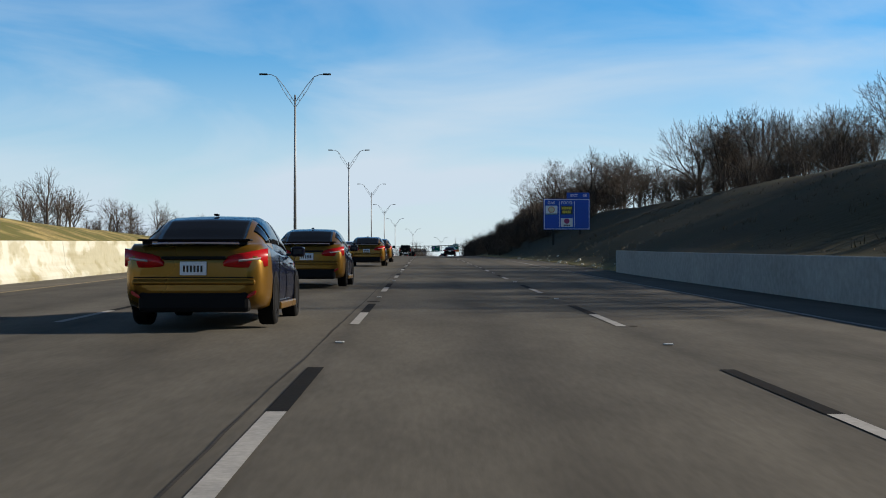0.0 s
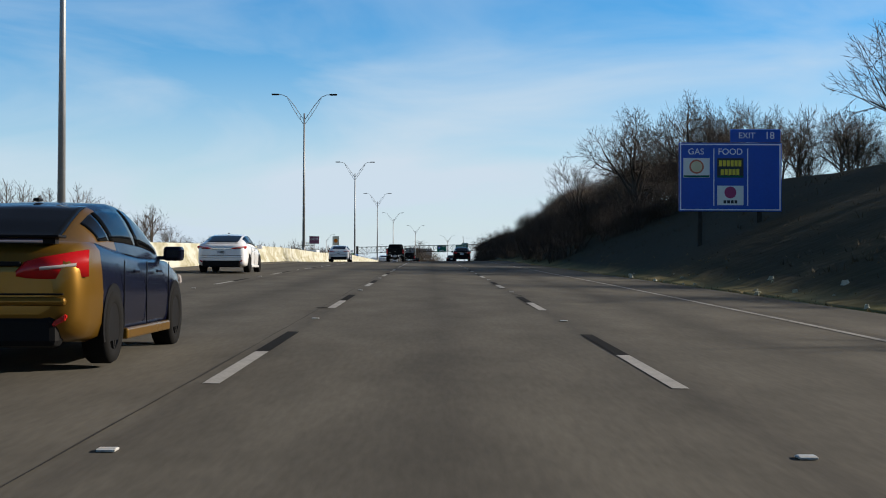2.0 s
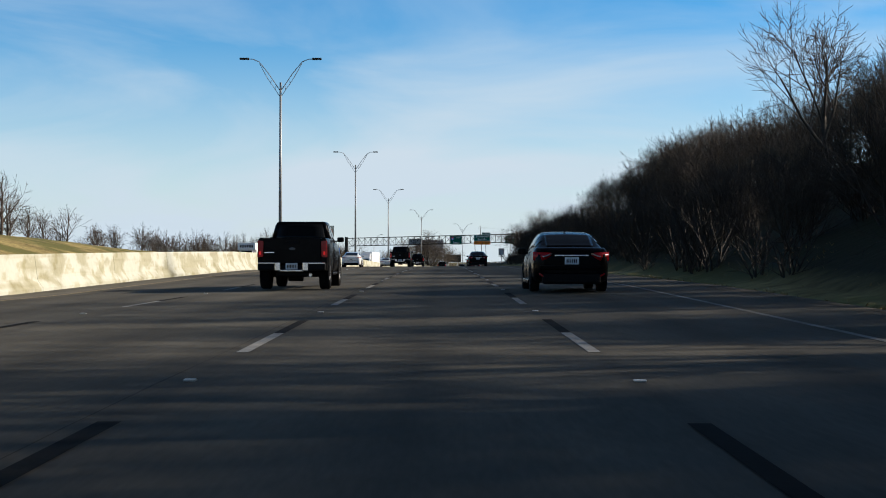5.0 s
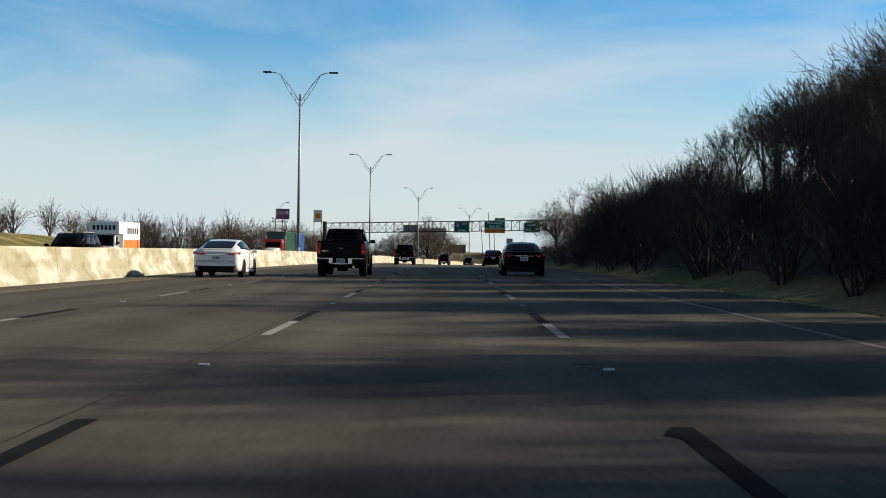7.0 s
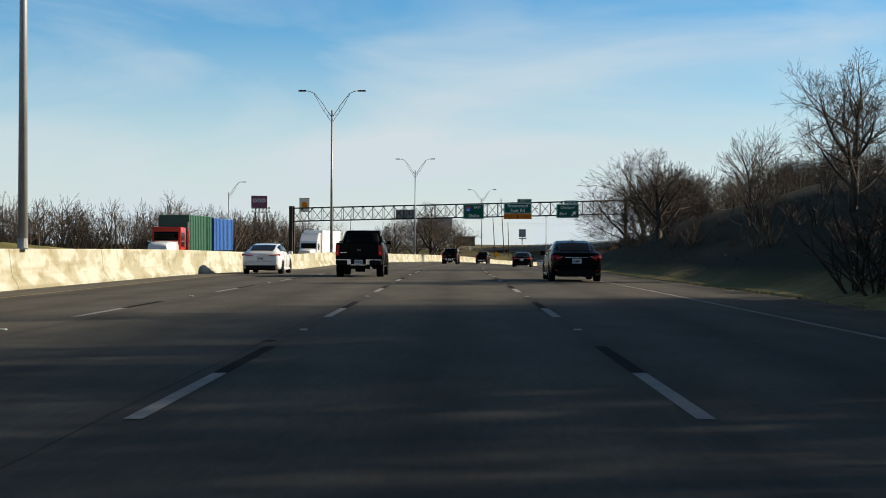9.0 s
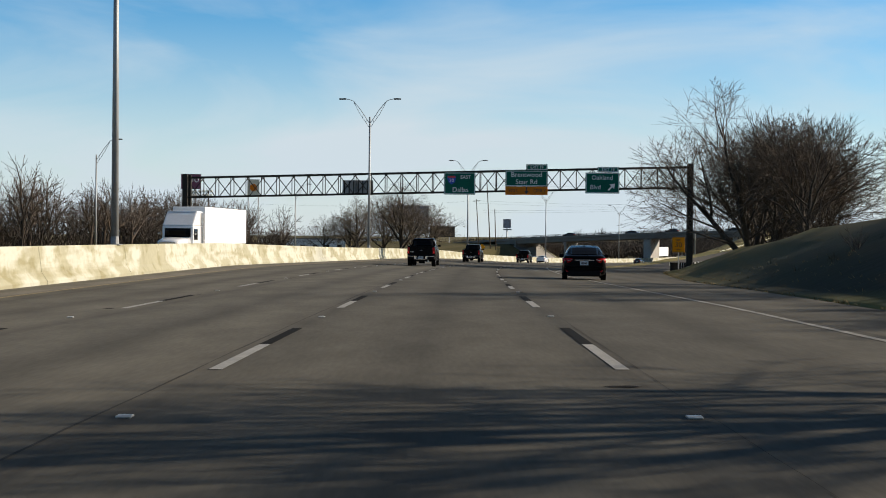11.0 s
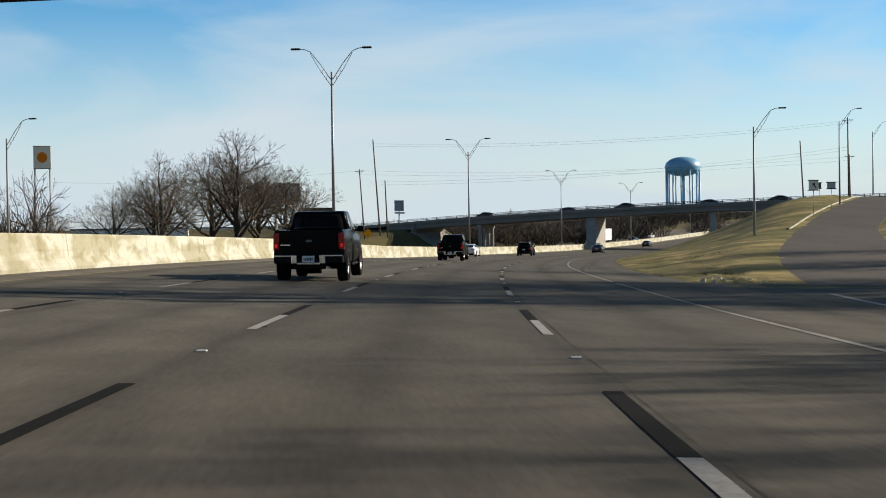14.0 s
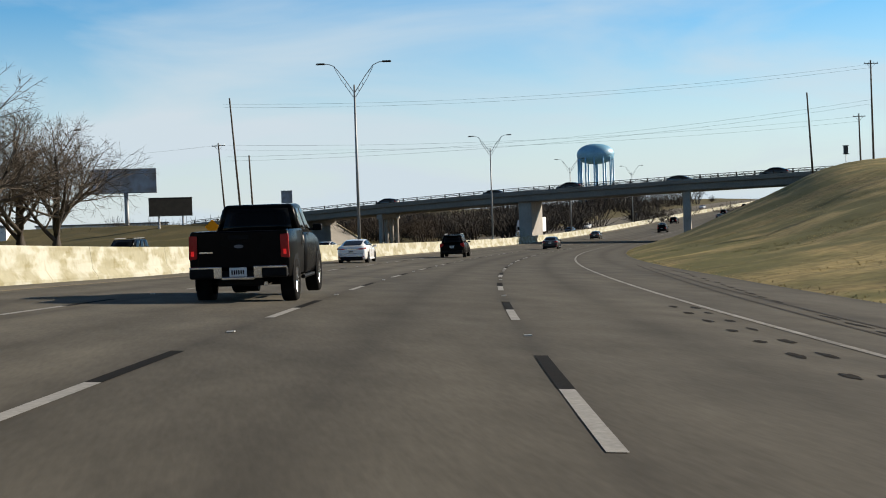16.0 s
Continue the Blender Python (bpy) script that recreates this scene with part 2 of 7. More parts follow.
BRUSH = mat("brown_brush", (0.030, 0.021, 0.014), 0.9, var=0.45, scale=0.6, fine=8, each=0.35)
EVERGREEN = mat("dark_evergreen", (0.03, 0.04, 0.02), 0.9, var=0.4, scale=1, fine=8, each=0.3)


# ---- the road's line: heading, grade and cross fall along its length ----
KNOT = np.r_[np.arange(-40, 681, 40.0), 720, 760, 800, 850, 900, 950, 1000, 1100, 1300]
HEAD = np.radians([-0.17, 0.13, 0.13, 0.21, 0.14, 0.33, 0.25, 0.02, 0.22, -0.13, 0.11, -1.32, -2.4, -4.58, -7.39, -9.93, -12.82, -15.71, -18.6] + [-21, -23, -25, -27, -29, -30, -31, -32, -32])
GRADE = np.array([1.86, 1.83, 1.86, 1.68, 1.4, 1.09, 0.68, 0.15, -0.21, -0.54, -0.94, -1.23, -1.54, -1.63, -1.72, -2.39, -2.3, -2.11, -1.89] + [-1.5, -0.8, 0.0, 1.0, 1.8, 2.2, 2.4, 2.4, 1.0]) / 100
FALL = np.array([-0.31, -0.72, -1.36, -0.68, -1.54, -1.11, 1.55, 0.09, 0.94, 0.58, 0.09, 1.24, -2.37, -2.68, -4.0, -4.79, -2.52, -1.99, -1.75] + [-1.5, -1, -1, -1, -1, -1, -1, -1, -1]) / 100
GS = np.arange(-40, 1301, 1.0)
ga, gg = np.interp(GS, KNOT, HEAD), np.interp(GS, KNOT, GRADE)
GX = np.r_[0, np.cumsum(-(np.sin(ga[1:]) + np.sin(ga[:-1])) / 2)]
GY = np.r_[0, np.cumsum((np.cos(ga[1:]) + np.cos(ga[:-1])) / 2)]
GZ = np.r_[0, np.cumsum((gg[1:] + gg[:-1]) / 2)]
GX, GY, GZ = GX - GX[40], GY - GY[40], GZ - GZ[40]


def heading(s):
    return float(np.interp(s, GS, ga))


def at(s, u, dz=0.0):
    """World place at s metres along the road, u metres right of the lane's middle, dz above the pavement."""
    c = min(max(s, -40), 1300)
    a = heading(c)
    e = s - c
    x, y, z = np.interp(c, GS, GX), np.interp(c, GS, GY), np.interp(c, GS, GZ)
    b = float(np.interp(c, KNOT, FALL))
    return Vector((x + u * math.cos(a) - e * math.sin(a), y + u * math.sin(a) + e * math.cos(a), z + min(max(u, -12), 10) * b + dz))


def stand(s, u, dz=0.0, turn=0.0):
    """A pose on the road, +y along it."""
    p = at(s, u, dz)
    return pose(p.x, p.y, p.z, 0, 0, math.degrees(heading(s)) + turn)


# ---- mesh helpers ----
def part(name, bm, material, parent=None, label="", smooth=False):
    """Links a bmesh as one mesh object, under a thing where a parent is given."""
    me = bpy.data.meshes.new(name)
    bm.to_mesh(me)
    bm.free()
    for m in (material if isinstance(material, (list, tuple)) else [material]):
        me.materials.append(m)
    if smooth:
        for p in me.polygons:
            p.use_smooth = True
    ob = new(name, me)
    if parent:
        ob.parent = parent
    if label:
        ob["label"] = label
    return ob


def raw(name, verts, faces, material, parent=None, label="", smooth=False):
    me = bpy.data.meshes.new(name)
    me.from_pydata([tuple(v) for v in verts], [], faces)
    me.materials.append(material)
    if smooth:
        for p in me.polygons:
            p.use_smooth = True
    me.update()
    ob = new(name, me)
    if parent:
        ob.parent = parent
    if label:
        ob["label"] = label
    return ob


def box(bm, x0, x1, y0, y1, z0, z1, bevel=0.0, m=None):
    """A block with bevelled edges, added to bm."""
    got = bmesh.ops.create_cube(bm, size=1.0)["verts"]
    for v in got:
        v.co = Vector(((x0 + x1) / 2 + v.co.x * (x1 - x0), (y0 + y1) / 2 + v.co.y * (y1 - y0), (z0 + z1) / 2 + v.co.z * (z1 - z0)))
    if bevel:
        edges = list({e for v in got for e in v.link_edges})
        r = bmesh.ops.bevel(bm, geom=edges, offset=bevel, segments=2, affect="EDGES", profile=0.5)
        got = list({v for f in r["faces"] for v in f.verts} | {v for v in got if v.is_valid})
    if m is not None:
        bmesh.ops.transform(bm, matrix=m, verts=got)
    return got


def tube(bm, a, b, r0, r1=None, n=8, caps=True):
    """A tapered round bar from a to b."""
    a, b = Vector(a), Vector(b)
    r1 = r0 if r1 is None else r1
    q = (b - a).to_track_quat("Z", "Y").to_matrix()
    ra, rb = [], []
    for i in range(n):
        w = 2 * math.pi * i / n
        d = Vector((math.cos(w), math.sin(w), 0))
        ra.append(bm.verts.new(a + q @ (d * r0)))
        rb.append(bm.verts.new(b + q @ (d * r1)))
    for i in range(n):
        bm.faces.new((ra[i], ra[(i + 1) % n], rb[(i + 1) % n], rb[i]))
    if caps:
        bm.faces.new(ra[::-1])
        bm.faces.new(rb)


def empty(name, m, label="", category="", group="", kind=""):
    ob = new(name)
    ob.empty_display_size = 0.3
    ob.matrix_world = m
    return tagged(ob, label, category, group, kind)


def words(name, text, size, m, material, parent, label=""):
    """Raised letters, middle at the pose m, facing its -y."""
    cu = bpy.data.curves.new(name, "FONT")
    cu.body, cu.size, cu.align_x, cu.align_y, cu.extrude = text, size, "CENTER", "CENTER", 0.004
    tmp = new(name, cu)
    bpy.context.view_layer.update()
    me = bpy.data.meshes.new_from_object(tmp.evaluated_get(bpy.context.evaluated_depsgraph_get()))
    bpy.data.objects.remove(tmp)
    me.name = name
    me.transform(m @ pose(0, 0, 0, 90, 0, 0))
    me.materials.clear()
    me.materials.append(material)
    ob = new(name, me)
    ob.parent = parent
    if label:
        ob["label"] = label
    return ob


def ribbon(name, s0, s1, u0, u1, dz, material, parent=None, label="", step=4.0, skirt=0.0, zfun=None):
    """A strip of pavement or paint along the road; u0 and u1 may be functions of s; skirt: depth of its side faces."""
    f0 = u0 if callable(u0) else (lambda s: u0)
    f1 = u1 if callable(u1) else (lambda s: u1)
    zf = zfun or (lambda s, u: 0.0)
    ns = max(2, int(math.ceil((s1 - s0) / step)) + 1)
    nu = max(2, int(abs(f1((s0 + s1) / 2) - f0((s0 + s1) / 2)) / 3.0) + 2)
    verts, faces = [], []
    for s in np.linspace(s0, s1, ns):
        a, b = f0(s), f1(s)
        for u in np.linspace(a, b, nu):
            verts.append(at(s, u, dz + zf(s, u)))
    for i in range(ns - 1):
        for j in range(nu - 1):
            k = i * nu + j
            faces.append((k, k + 1, k + nu + 1, k + nu))
    if skirt:
        for j in (0, nu - 1):
            base = len(verts)
            for i in range(ns):
                verts.append(verts[i * nu + j] - Vector((0, 0, skirt)))
            for i in range(ns - 1):
                q = (i * nu + j, (i + 1) * nu + j, base + i + 1, base + i)
                faces.append(q if j else q[::-1])
    ob = raw(name, verts, faces, material, parent, label)
    if skirt:
        across = ob.data.attributes.new("across", "FLOAT", "POINT")
        for i in range(ns):
            s = s0 + (s1 - s0) * i / (ns - 1)
            for j in range(nu):
                across.data[i * nu + j].value = f0(s) + (f1(s) - f0(s)) * j / (nu - 1)
    return ob


# ---- ground ----
def smooth01(x):
    x = min(max(x, 0.0), 1.0)
    return x * x * (3 - 2 * x)


NOSE = 524.0                     # where the grass island begins between road and ramp


def edge_right(s):
    """Right edge of the pavement, exit lane included."""
    return float(np.interp(s, [-60, 400, 433, 470, 505, 524, 545, 570, 595, 618.5, 650, 680, 705, 740, 800, 1300], [7.7, 7.8, 10.2, 13.5, 17.5, 20.0, 23.2, 27.2, 31.6, 35.4, 41.5, 46.7, 50.5, 55.2, 62.7, 62.7]))


def gore_left(s):
    """Left edge of the exit ramp, where the grass island ends."""
    return float(np.interp(s, [-60, 524, 545, 570, 595, 618.5, 625, 650, 680, 705, 740, 800, 1300], [9.0, 10.7, 14.3, 18.5, 22.9, 26.7, 28.0, 32.8, 38.0, 41.8, 46.5, 54, 54]))


def main_right(s):
    return float(np.interp(s, [-60, 524, 545, 575, 1300], [8.4, 8.4, 8.5, 9.3, 9.3]))


def ramp_z(s):
    return float(np.interp(s, [-60, 500, 524, 545, 570, 595, 618.5, 625, 650, 680, 705, 740, 800, 900, 1300], [0, 0.0, 0.02, 0.25, 0.9, 1.8, 2.85, 3.3, 5.3, 7.4, 8.9, 9.3, 9.0, 3.0, 0.0]))


def hill(s):
    return float(np.interp(s, [-300, 0, 110, 150, 200, 290, 350, 400, 440, 480, 510, 1300], [6.2, 6.2, 6.1, 5.9, 5.9, 5.8, 5.4, 4.2, 2.8, 1.3, 0.8, 0.8]))


def hill_left(s):
    return float(np.interp(s, [-300, 150, 320, 420, 480, 540, 680, 715, 765, 860, 1300], [5.2, 5.5, 4.6, 3.4, 1.6, 0.3, 0.5, 0.6, 0.2, 0.2, 1.0]))


def island_dz(s, f):
    """Grass island between road and ramp, f from 0 at the road to 1 at the ramp."""
    low = float(np.interp(f, [0, 0.15, 0.39, 0.6, 0.84, 1], [0, 0.10, 0.30, 0.58, 0.92, 1]))
    high = float(np.interp(f, [0, 0.15, 0.36, 0.54, 0.64, 0.76, 0.87, 1], [0, 0.13, 0.45, 0.73, 0.92, 1.03, 1.05, 1]))
    k = smooth01((s - 635) / 55)
    return ramp_z(s) * (high * k + low * (1 - k))


def lumps(s, u, size=9.0):
    return noise.noise(Vector((s / size, u / size, 3.3))) + 0.5 * noise.noise(Vector((s / size * 2.3, u / size * 2.3, 8.1)))


def right_dz(s, d):
    """Ground height over the pavement, d metres past its right edge."""
    wall = 0.85 if s < 49.5 else 0.0
    run = max(4.0, hill(s) / float(np.interp(s, [110, 150], [0.385, 0.425])))
    rise = hill(s) * min(1.0, max(0.0, (d - 0.8) / run)) ** 0.97
    rise -= 0.6 * smooth01((d - 34) / 40)
    return max(wall * min(1, d / 0.4), rise) + 0.18 * lumps(s, d) * min(1, d / 3) + 0.02


s_list = [-250, -180, -120] + list(np.arange(-60, 522, 6.0)) + list(np.arange(522, 720, 3.0)) + list(np.arange(720, 900, 6.0)) + [920, 960, 1000, 1060, 1140, 1220, 1300]
offs = [0, 0.4, 1.0, 2, 3.4, 5, 7, 9.5, 12, 14.4, 18.3, 22.8, 27, 30, 36, 46, 70, 120, 200]
lefts = [200, 130, 90, 66, 50, 40, 33, 27, 22, 17, 12, 8, 5, 2.5, 0.8, 0]
gv, cols = [], 0
for s in s_list:
    row = []
    for d in lefts:
        h = hill_left(s) * smooth01((d - 1) / 24.0) - 1.2 * smooth01((d - 45) / 80)
        row.append(at(s, -36.2 - d, h + 0.2 * lumps(s, -d) * min(1, d / 3) + (0 if d else -0.1)))
    for u in (-30, -20, -12, -4, 4):
        row.append(at(s, u, -0.3))
    m0, g0, e0, zr = main_right(s), gore_left(s), edge_right(s), ramp_z(s)
    for k in range(16):
        f = k / 15
        up = island_dz(s, f) + 0.05 if s > NOSE - 3 else -0.3
        row.append(at(s, m0 + (g0 - m0) * f, up - 0.03 + (0.24 * lumps(s, f * 20, 5) * math.sin(f * math.pi) if s > NOSE else 0) - (0.08 if k == 0 else 0.0)))
    for d in offs:
        base = zr if s > 480 else 0.0
        row.append(at(s, e0 + d, base + right_dz(s, d) - (0.1 if d == 0 else 0.0)))
    cols = len(row)
    gv += row
gf = [(i * cols + j, i * cols + j + 1, (i + 1) * cols + j + 1, (i + 1) * cols + j) for i in range(len(s_list) - 1) for j in range(cols - 1)]
rim = [j for j in range(cols)] + [i * cols + cols - 1 for i in range(1, len(s_list))] + [(len(s_list) - 1) * cols + j for j in range(cols - 2, -1, -1)] + [i * cols for i in range(len(s_list) - 2, 0, -1)]
mid = Vector((20, 430, 0))
prev = rim
for k, (grow, low) in enumerate(((1.35, -2.0), (2.2, -4.0), (4.5, -6.0), (9.0, -8.0))):
    ring = []
    for i in rim:
        p = gv[i]
        w = (p - mid) * grow + mid
        ring.append(len(gv))
        gv.append(Vector((w.x, w.y, p.z * (0.6 if k == 0 else 0.2 if k == 1 else 0.0) + low)))
    n_r = len(rim)
    gf += [(prev[i], ring[i], ring[(i + 1) % n_r], prev[(i + 1) % n_r]) for i in range(n_r)]
    prev = ring


def grass_material():
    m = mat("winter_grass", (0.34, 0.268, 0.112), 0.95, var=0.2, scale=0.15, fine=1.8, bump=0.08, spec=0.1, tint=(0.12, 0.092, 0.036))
    # darker colour on the cut slope stands in for its shade, straw-coloured grass elsewhere
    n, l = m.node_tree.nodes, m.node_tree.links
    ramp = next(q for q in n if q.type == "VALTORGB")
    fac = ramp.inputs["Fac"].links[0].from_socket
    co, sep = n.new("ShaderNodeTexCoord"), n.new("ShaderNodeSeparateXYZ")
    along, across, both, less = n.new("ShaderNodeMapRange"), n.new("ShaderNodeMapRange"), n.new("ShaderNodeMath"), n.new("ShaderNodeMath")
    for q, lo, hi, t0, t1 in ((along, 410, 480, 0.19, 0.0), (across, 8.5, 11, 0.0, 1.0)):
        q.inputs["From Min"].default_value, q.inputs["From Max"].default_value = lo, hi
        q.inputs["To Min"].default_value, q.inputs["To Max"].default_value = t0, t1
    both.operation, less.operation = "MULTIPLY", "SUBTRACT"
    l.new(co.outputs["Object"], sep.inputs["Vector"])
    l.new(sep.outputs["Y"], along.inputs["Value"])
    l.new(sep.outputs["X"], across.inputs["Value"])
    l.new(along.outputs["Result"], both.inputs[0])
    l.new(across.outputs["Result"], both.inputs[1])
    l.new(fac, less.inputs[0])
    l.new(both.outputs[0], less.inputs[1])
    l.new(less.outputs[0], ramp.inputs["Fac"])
    # greener patches
    gn, gr, gm = n.new("ShaderNodeTexNoise"), n.new("ShaderNodeMapRange"), n.new("ShaderNodeMix")
    gn.inputs["Scale"].default_value, gn.inputs["Detail"].default_value = 0.16, 9
    gr.inputs["From Min"].default_value, gr.inputs["From Max"].default_value = 0.40, 0.56
    gr.inputs["To Max"].default_value = 0.85
    gm.data_type = "RGBA"
    gm.inputs[7].default_value = (0.095, 0.098, 0.030, 1)
    l.new(co.outputs["Object"], gn.inputs["Vector"])
    l.new(gn.outputs["Fac"], gr.inputs["Value"])
    l.new(gr.outputs["Result"], gm.inputs[0])
    l.new(ramp.outputs["Color"], gm.inputs[6])
    # near-black brown puts the shade of slope and thicket into the ground colour
    dim_s, dim_e, dim_u, dim_r, m1, m2, m3, lm = [n.new("ShaderNodeMapRange") for _ in range(4)] + [n.new("ShaderNodeMath") for _ in range(3)] + [n.new("ShaderNodeMix")]
    for q, src, lo, hi, t0, t1 in ((dim_s, "Y", 95, 135, 0.9, 1.0), (dim_e, "Y", 410, 480, 1.0, 0.0), (dim_u, "X", 7.7, 9.0, 0.0, 0.97), (dim_r, "X", 46, 66, 1.0, 0.0)):
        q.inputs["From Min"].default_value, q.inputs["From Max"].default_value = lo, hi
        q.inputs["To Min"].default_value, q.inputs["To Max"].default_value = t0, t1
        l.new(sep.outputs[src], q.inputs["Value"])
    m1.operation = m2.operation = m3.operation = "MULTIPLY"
    l.new(dim_s.outputs["Result"], m1.inputs[0])
    l.new(dim_e.outputs["Result"], m1.inputs[1])
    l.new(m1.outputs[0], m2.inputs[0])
    l.new(dim_u.outputs["Result"], m2.inputs[1])
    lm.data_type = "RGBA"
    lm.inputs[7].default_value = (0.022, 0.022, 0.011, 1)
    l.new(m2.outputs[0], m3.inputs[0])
    l.new(dim_r.outputs["Result"], m3.inputs[1])
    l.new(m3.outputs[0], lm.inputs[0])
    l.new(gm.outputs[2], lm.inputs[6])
    # duller scrub land past the overpass
    past, dull = n.new("ShaderNodeMapRange"), n.new("ShaderNodeMix")
    past.inputs["From Min"].default_value, past.inputs["From Max"].default_value = 760, 800
    past.inputs["To Max"].default_value = 0.8
    dull.data_type = "RGBA"
    dull.inputs[7].default_value = (0.088, 0.076, 0.040, 1)
    l.new(sep.outputs["Y"], past.inputs["Value"])
    l.new(past.outputs["Result"], dull.inputs[0])
    l.new(lm.outputs[2], dull.inputs[6])
    l.new(dull.outputs[2], n["Principled BSDF"].inputs["Base Color"])
    return m


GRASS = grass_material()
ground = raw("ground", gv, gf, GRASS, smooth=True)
tagged(ground, "dry winter grass verge with brown and green patches", "ground", kind="structure")

# ---- pavement ----
road = ribbon("road", -60, 1290, -11.35, lambda s: edge_right(s) if s <= NOSE else main_right(s), 0.0, PAVE, step=3.0, skirt=0.25)
tagged(road, "worn grey-brown concrete highway carriageway", "road", kind="structure")
far_road = ribbon("road", -60, 1290, -36.2, -12.45, 0.0, PAVE, step=6.0, skirt=0.25)
tagged(far_road, "oncoming concrete carriageway beyond the median barrier", "road", kind="structure")
ramp = ribbon("exit_ramp", NOSE, 860, gore_left, edge_right, 0.01, SHOULDER, step=3.0, skirt=0.3, zfun=lambda s, u: ramp_z(s))
tagged(ramp, "rising concrete exit ramp with a grass island beside it", "road", kind="structure")

# ---- lane markings, each dash a piece of its own on the road ----
near = [0.3 + 12.27 * k for k in range(13)]                       # to 147.6
gap_a = [147.6 + 11.49 * k for k in range(1, 7)]                  # to 216.5
mid_s = [228.0, 241.4, 255.3] + [267.7 + 12.34 * k for k in range(6)]   # to 329.4
late = [329.4 + 12.3 * k for k in range(1, 6)] + [403.3 + 12.26 * k for k in range(30)]
BORDERS = [-36.4, -24.1, -11.9] + near + gap_a + mid_s + late
rnd = random.Random(4)
for line in (-5.87, -1.83, 1.83):
    for sb in BORDERS:
        w = 0.062 + rnd.random() * 0.008
        ribbon("lane_dash", sb - 3.05, sb, line - w, line + w, 0.006, PAINT_W, road, step=1.6)
        ribbon("contrast_dash", sb + 0.01, sb + 3.05, line - w - 0.006, line + w + 0.006, 0.006, PAINT_K, road, step=1.6)
ribbon("edge_line", -60, 452, 5.33, 5.45, 0.006, PAINT_E, road, step=3)
ribbon("edge_line", 452, 640, 5.36, 5.48, 0.006, PAINT_E, road, step=3)
ribbon("gore_line", 461, 517, lambda s: np.interp(s, [461, 485, 517], [5.55, 7.1, 10.4]), lambda s: np.interp(s, [461, 485, 517], [5.73, 7.3, 10.6]), 0.006, PAINT_W, road, step=2)
ribbon("edge_line", 640, 1290, 5.36, 5.48, 0.006, PAINT_E, road, step=6)
ribbon("yellow_line", -60, 1290, -9.85, -9.73, 0.006, PAINT_Y, road, step=4)


def crack(line, a, b, wide):
    """A wandering crack along a joint, wider in some stretches."""
    mid = lambda s: line + 0.022 * noise.noise(Vector((s / 4.1, line, 0.5))) + 0.009 * noise.noise(Vector((s / 0.7, line, 4.5)))
    half = lambda s: wide * (0.35 + 0.65 * max(0.0, 0.5 + noise.noise(Vector((s / 2.2, line, 9.5)))))
    ribbon("joint_seam", a, b, lambda s: mid(s) - half(s), lambda s: mid(s) + half(s), 0.004, JOINT, road, step=0.6)


crack(-2.02, -60, 480, 0.014)
crack(1.98, 380, 520, 0.005)
crack(5.62, -60, 520, 0.008)
for line in (-16.0, -19.7, -23.4):
    for sb in BORDERS[::1]:
        ribbon("lane_dash", sb - 3.05, sb, line - 0.06, line + 0.06, 0.006, PAINT_W, far_road, step=3.1)


def marker_mesh():
    bm = bmesh.new()
    box(bm, -0.05, 0.05, -0.05, 0.05, 0.0, 0.018, 0.006)
    for v in bm.verts:
        if v.co.z > 0.012:
            v.co.y *= 0.55
    return bm


REFL = mat("white_reflector_plastic", (0.42, 0.42, 0.40), 0.4, var=0.1)
first = None
for line in (-5.87, -1.83, 1.83):
    for a, b in zip(BORDERS, BORDERS[1:]):
        m = stand((a + b) / 2 - 0.2, line + 0.02, 0.002)
        if first is None:
            first = part("road_marker", marker_mesh(), REFL)
            tagged(first, "small raised white reflective road marker", "road marker", "lane line markers")
            first.matrix_world = m
        else:
            copy_thing(first, m)


# ---- tar patches and scuffs by the lane lines ----
PATCH = mat("black_tar_patch", (0.017, 0.0155, 0.0135), 0.9, var=0.4, scale=4, fine=30, spec=0.04)


def patch(s, u, rs, ru, seed):
    r = random.Random(seed)
    n = 16
    verts = [at(s, u, 0.005)]
    for i in range(n):
        w = 2 * math.pi * i / n
        k = 0.75 + 0.4 * r.random()
        verts.append(at(s + rs * k * math.cos(w), u + ru * k * math.sin(w), 0.005))
    raw("tar_patch", verts, [(0, 1 + i, 1 + (i + 1) % n) for i in range(n)], PATCH, road)


r = random.Random(21)
for i in range(70):
    s = r.uniform(-5, 570)
    line = r.choice((-5.87, -1.83, 1.83, 1.83))
    patch(s, line + r.uniform(-0.3, 0.3), r.uniform(0.06, 0.25), r.uniform(0.05, 0.16), i)
# pairs of black scuffs that wander in from the lane towards the edge line
for i in range(18):
    s = 541.5 + i * 2.05
    u = float(np.interp(s, [541, 552, 564, 578], [3.6, 3.95, 4.6, 5.1]))
    for k, off in ((0, -0.17), (1, 0.17)):
        patch(s + r.uniform(-0.3, 0.3), u + off, r.uniform(0.22, 0.42), r.uniform(0.05, 0.085), 400 + 2 * i + k)
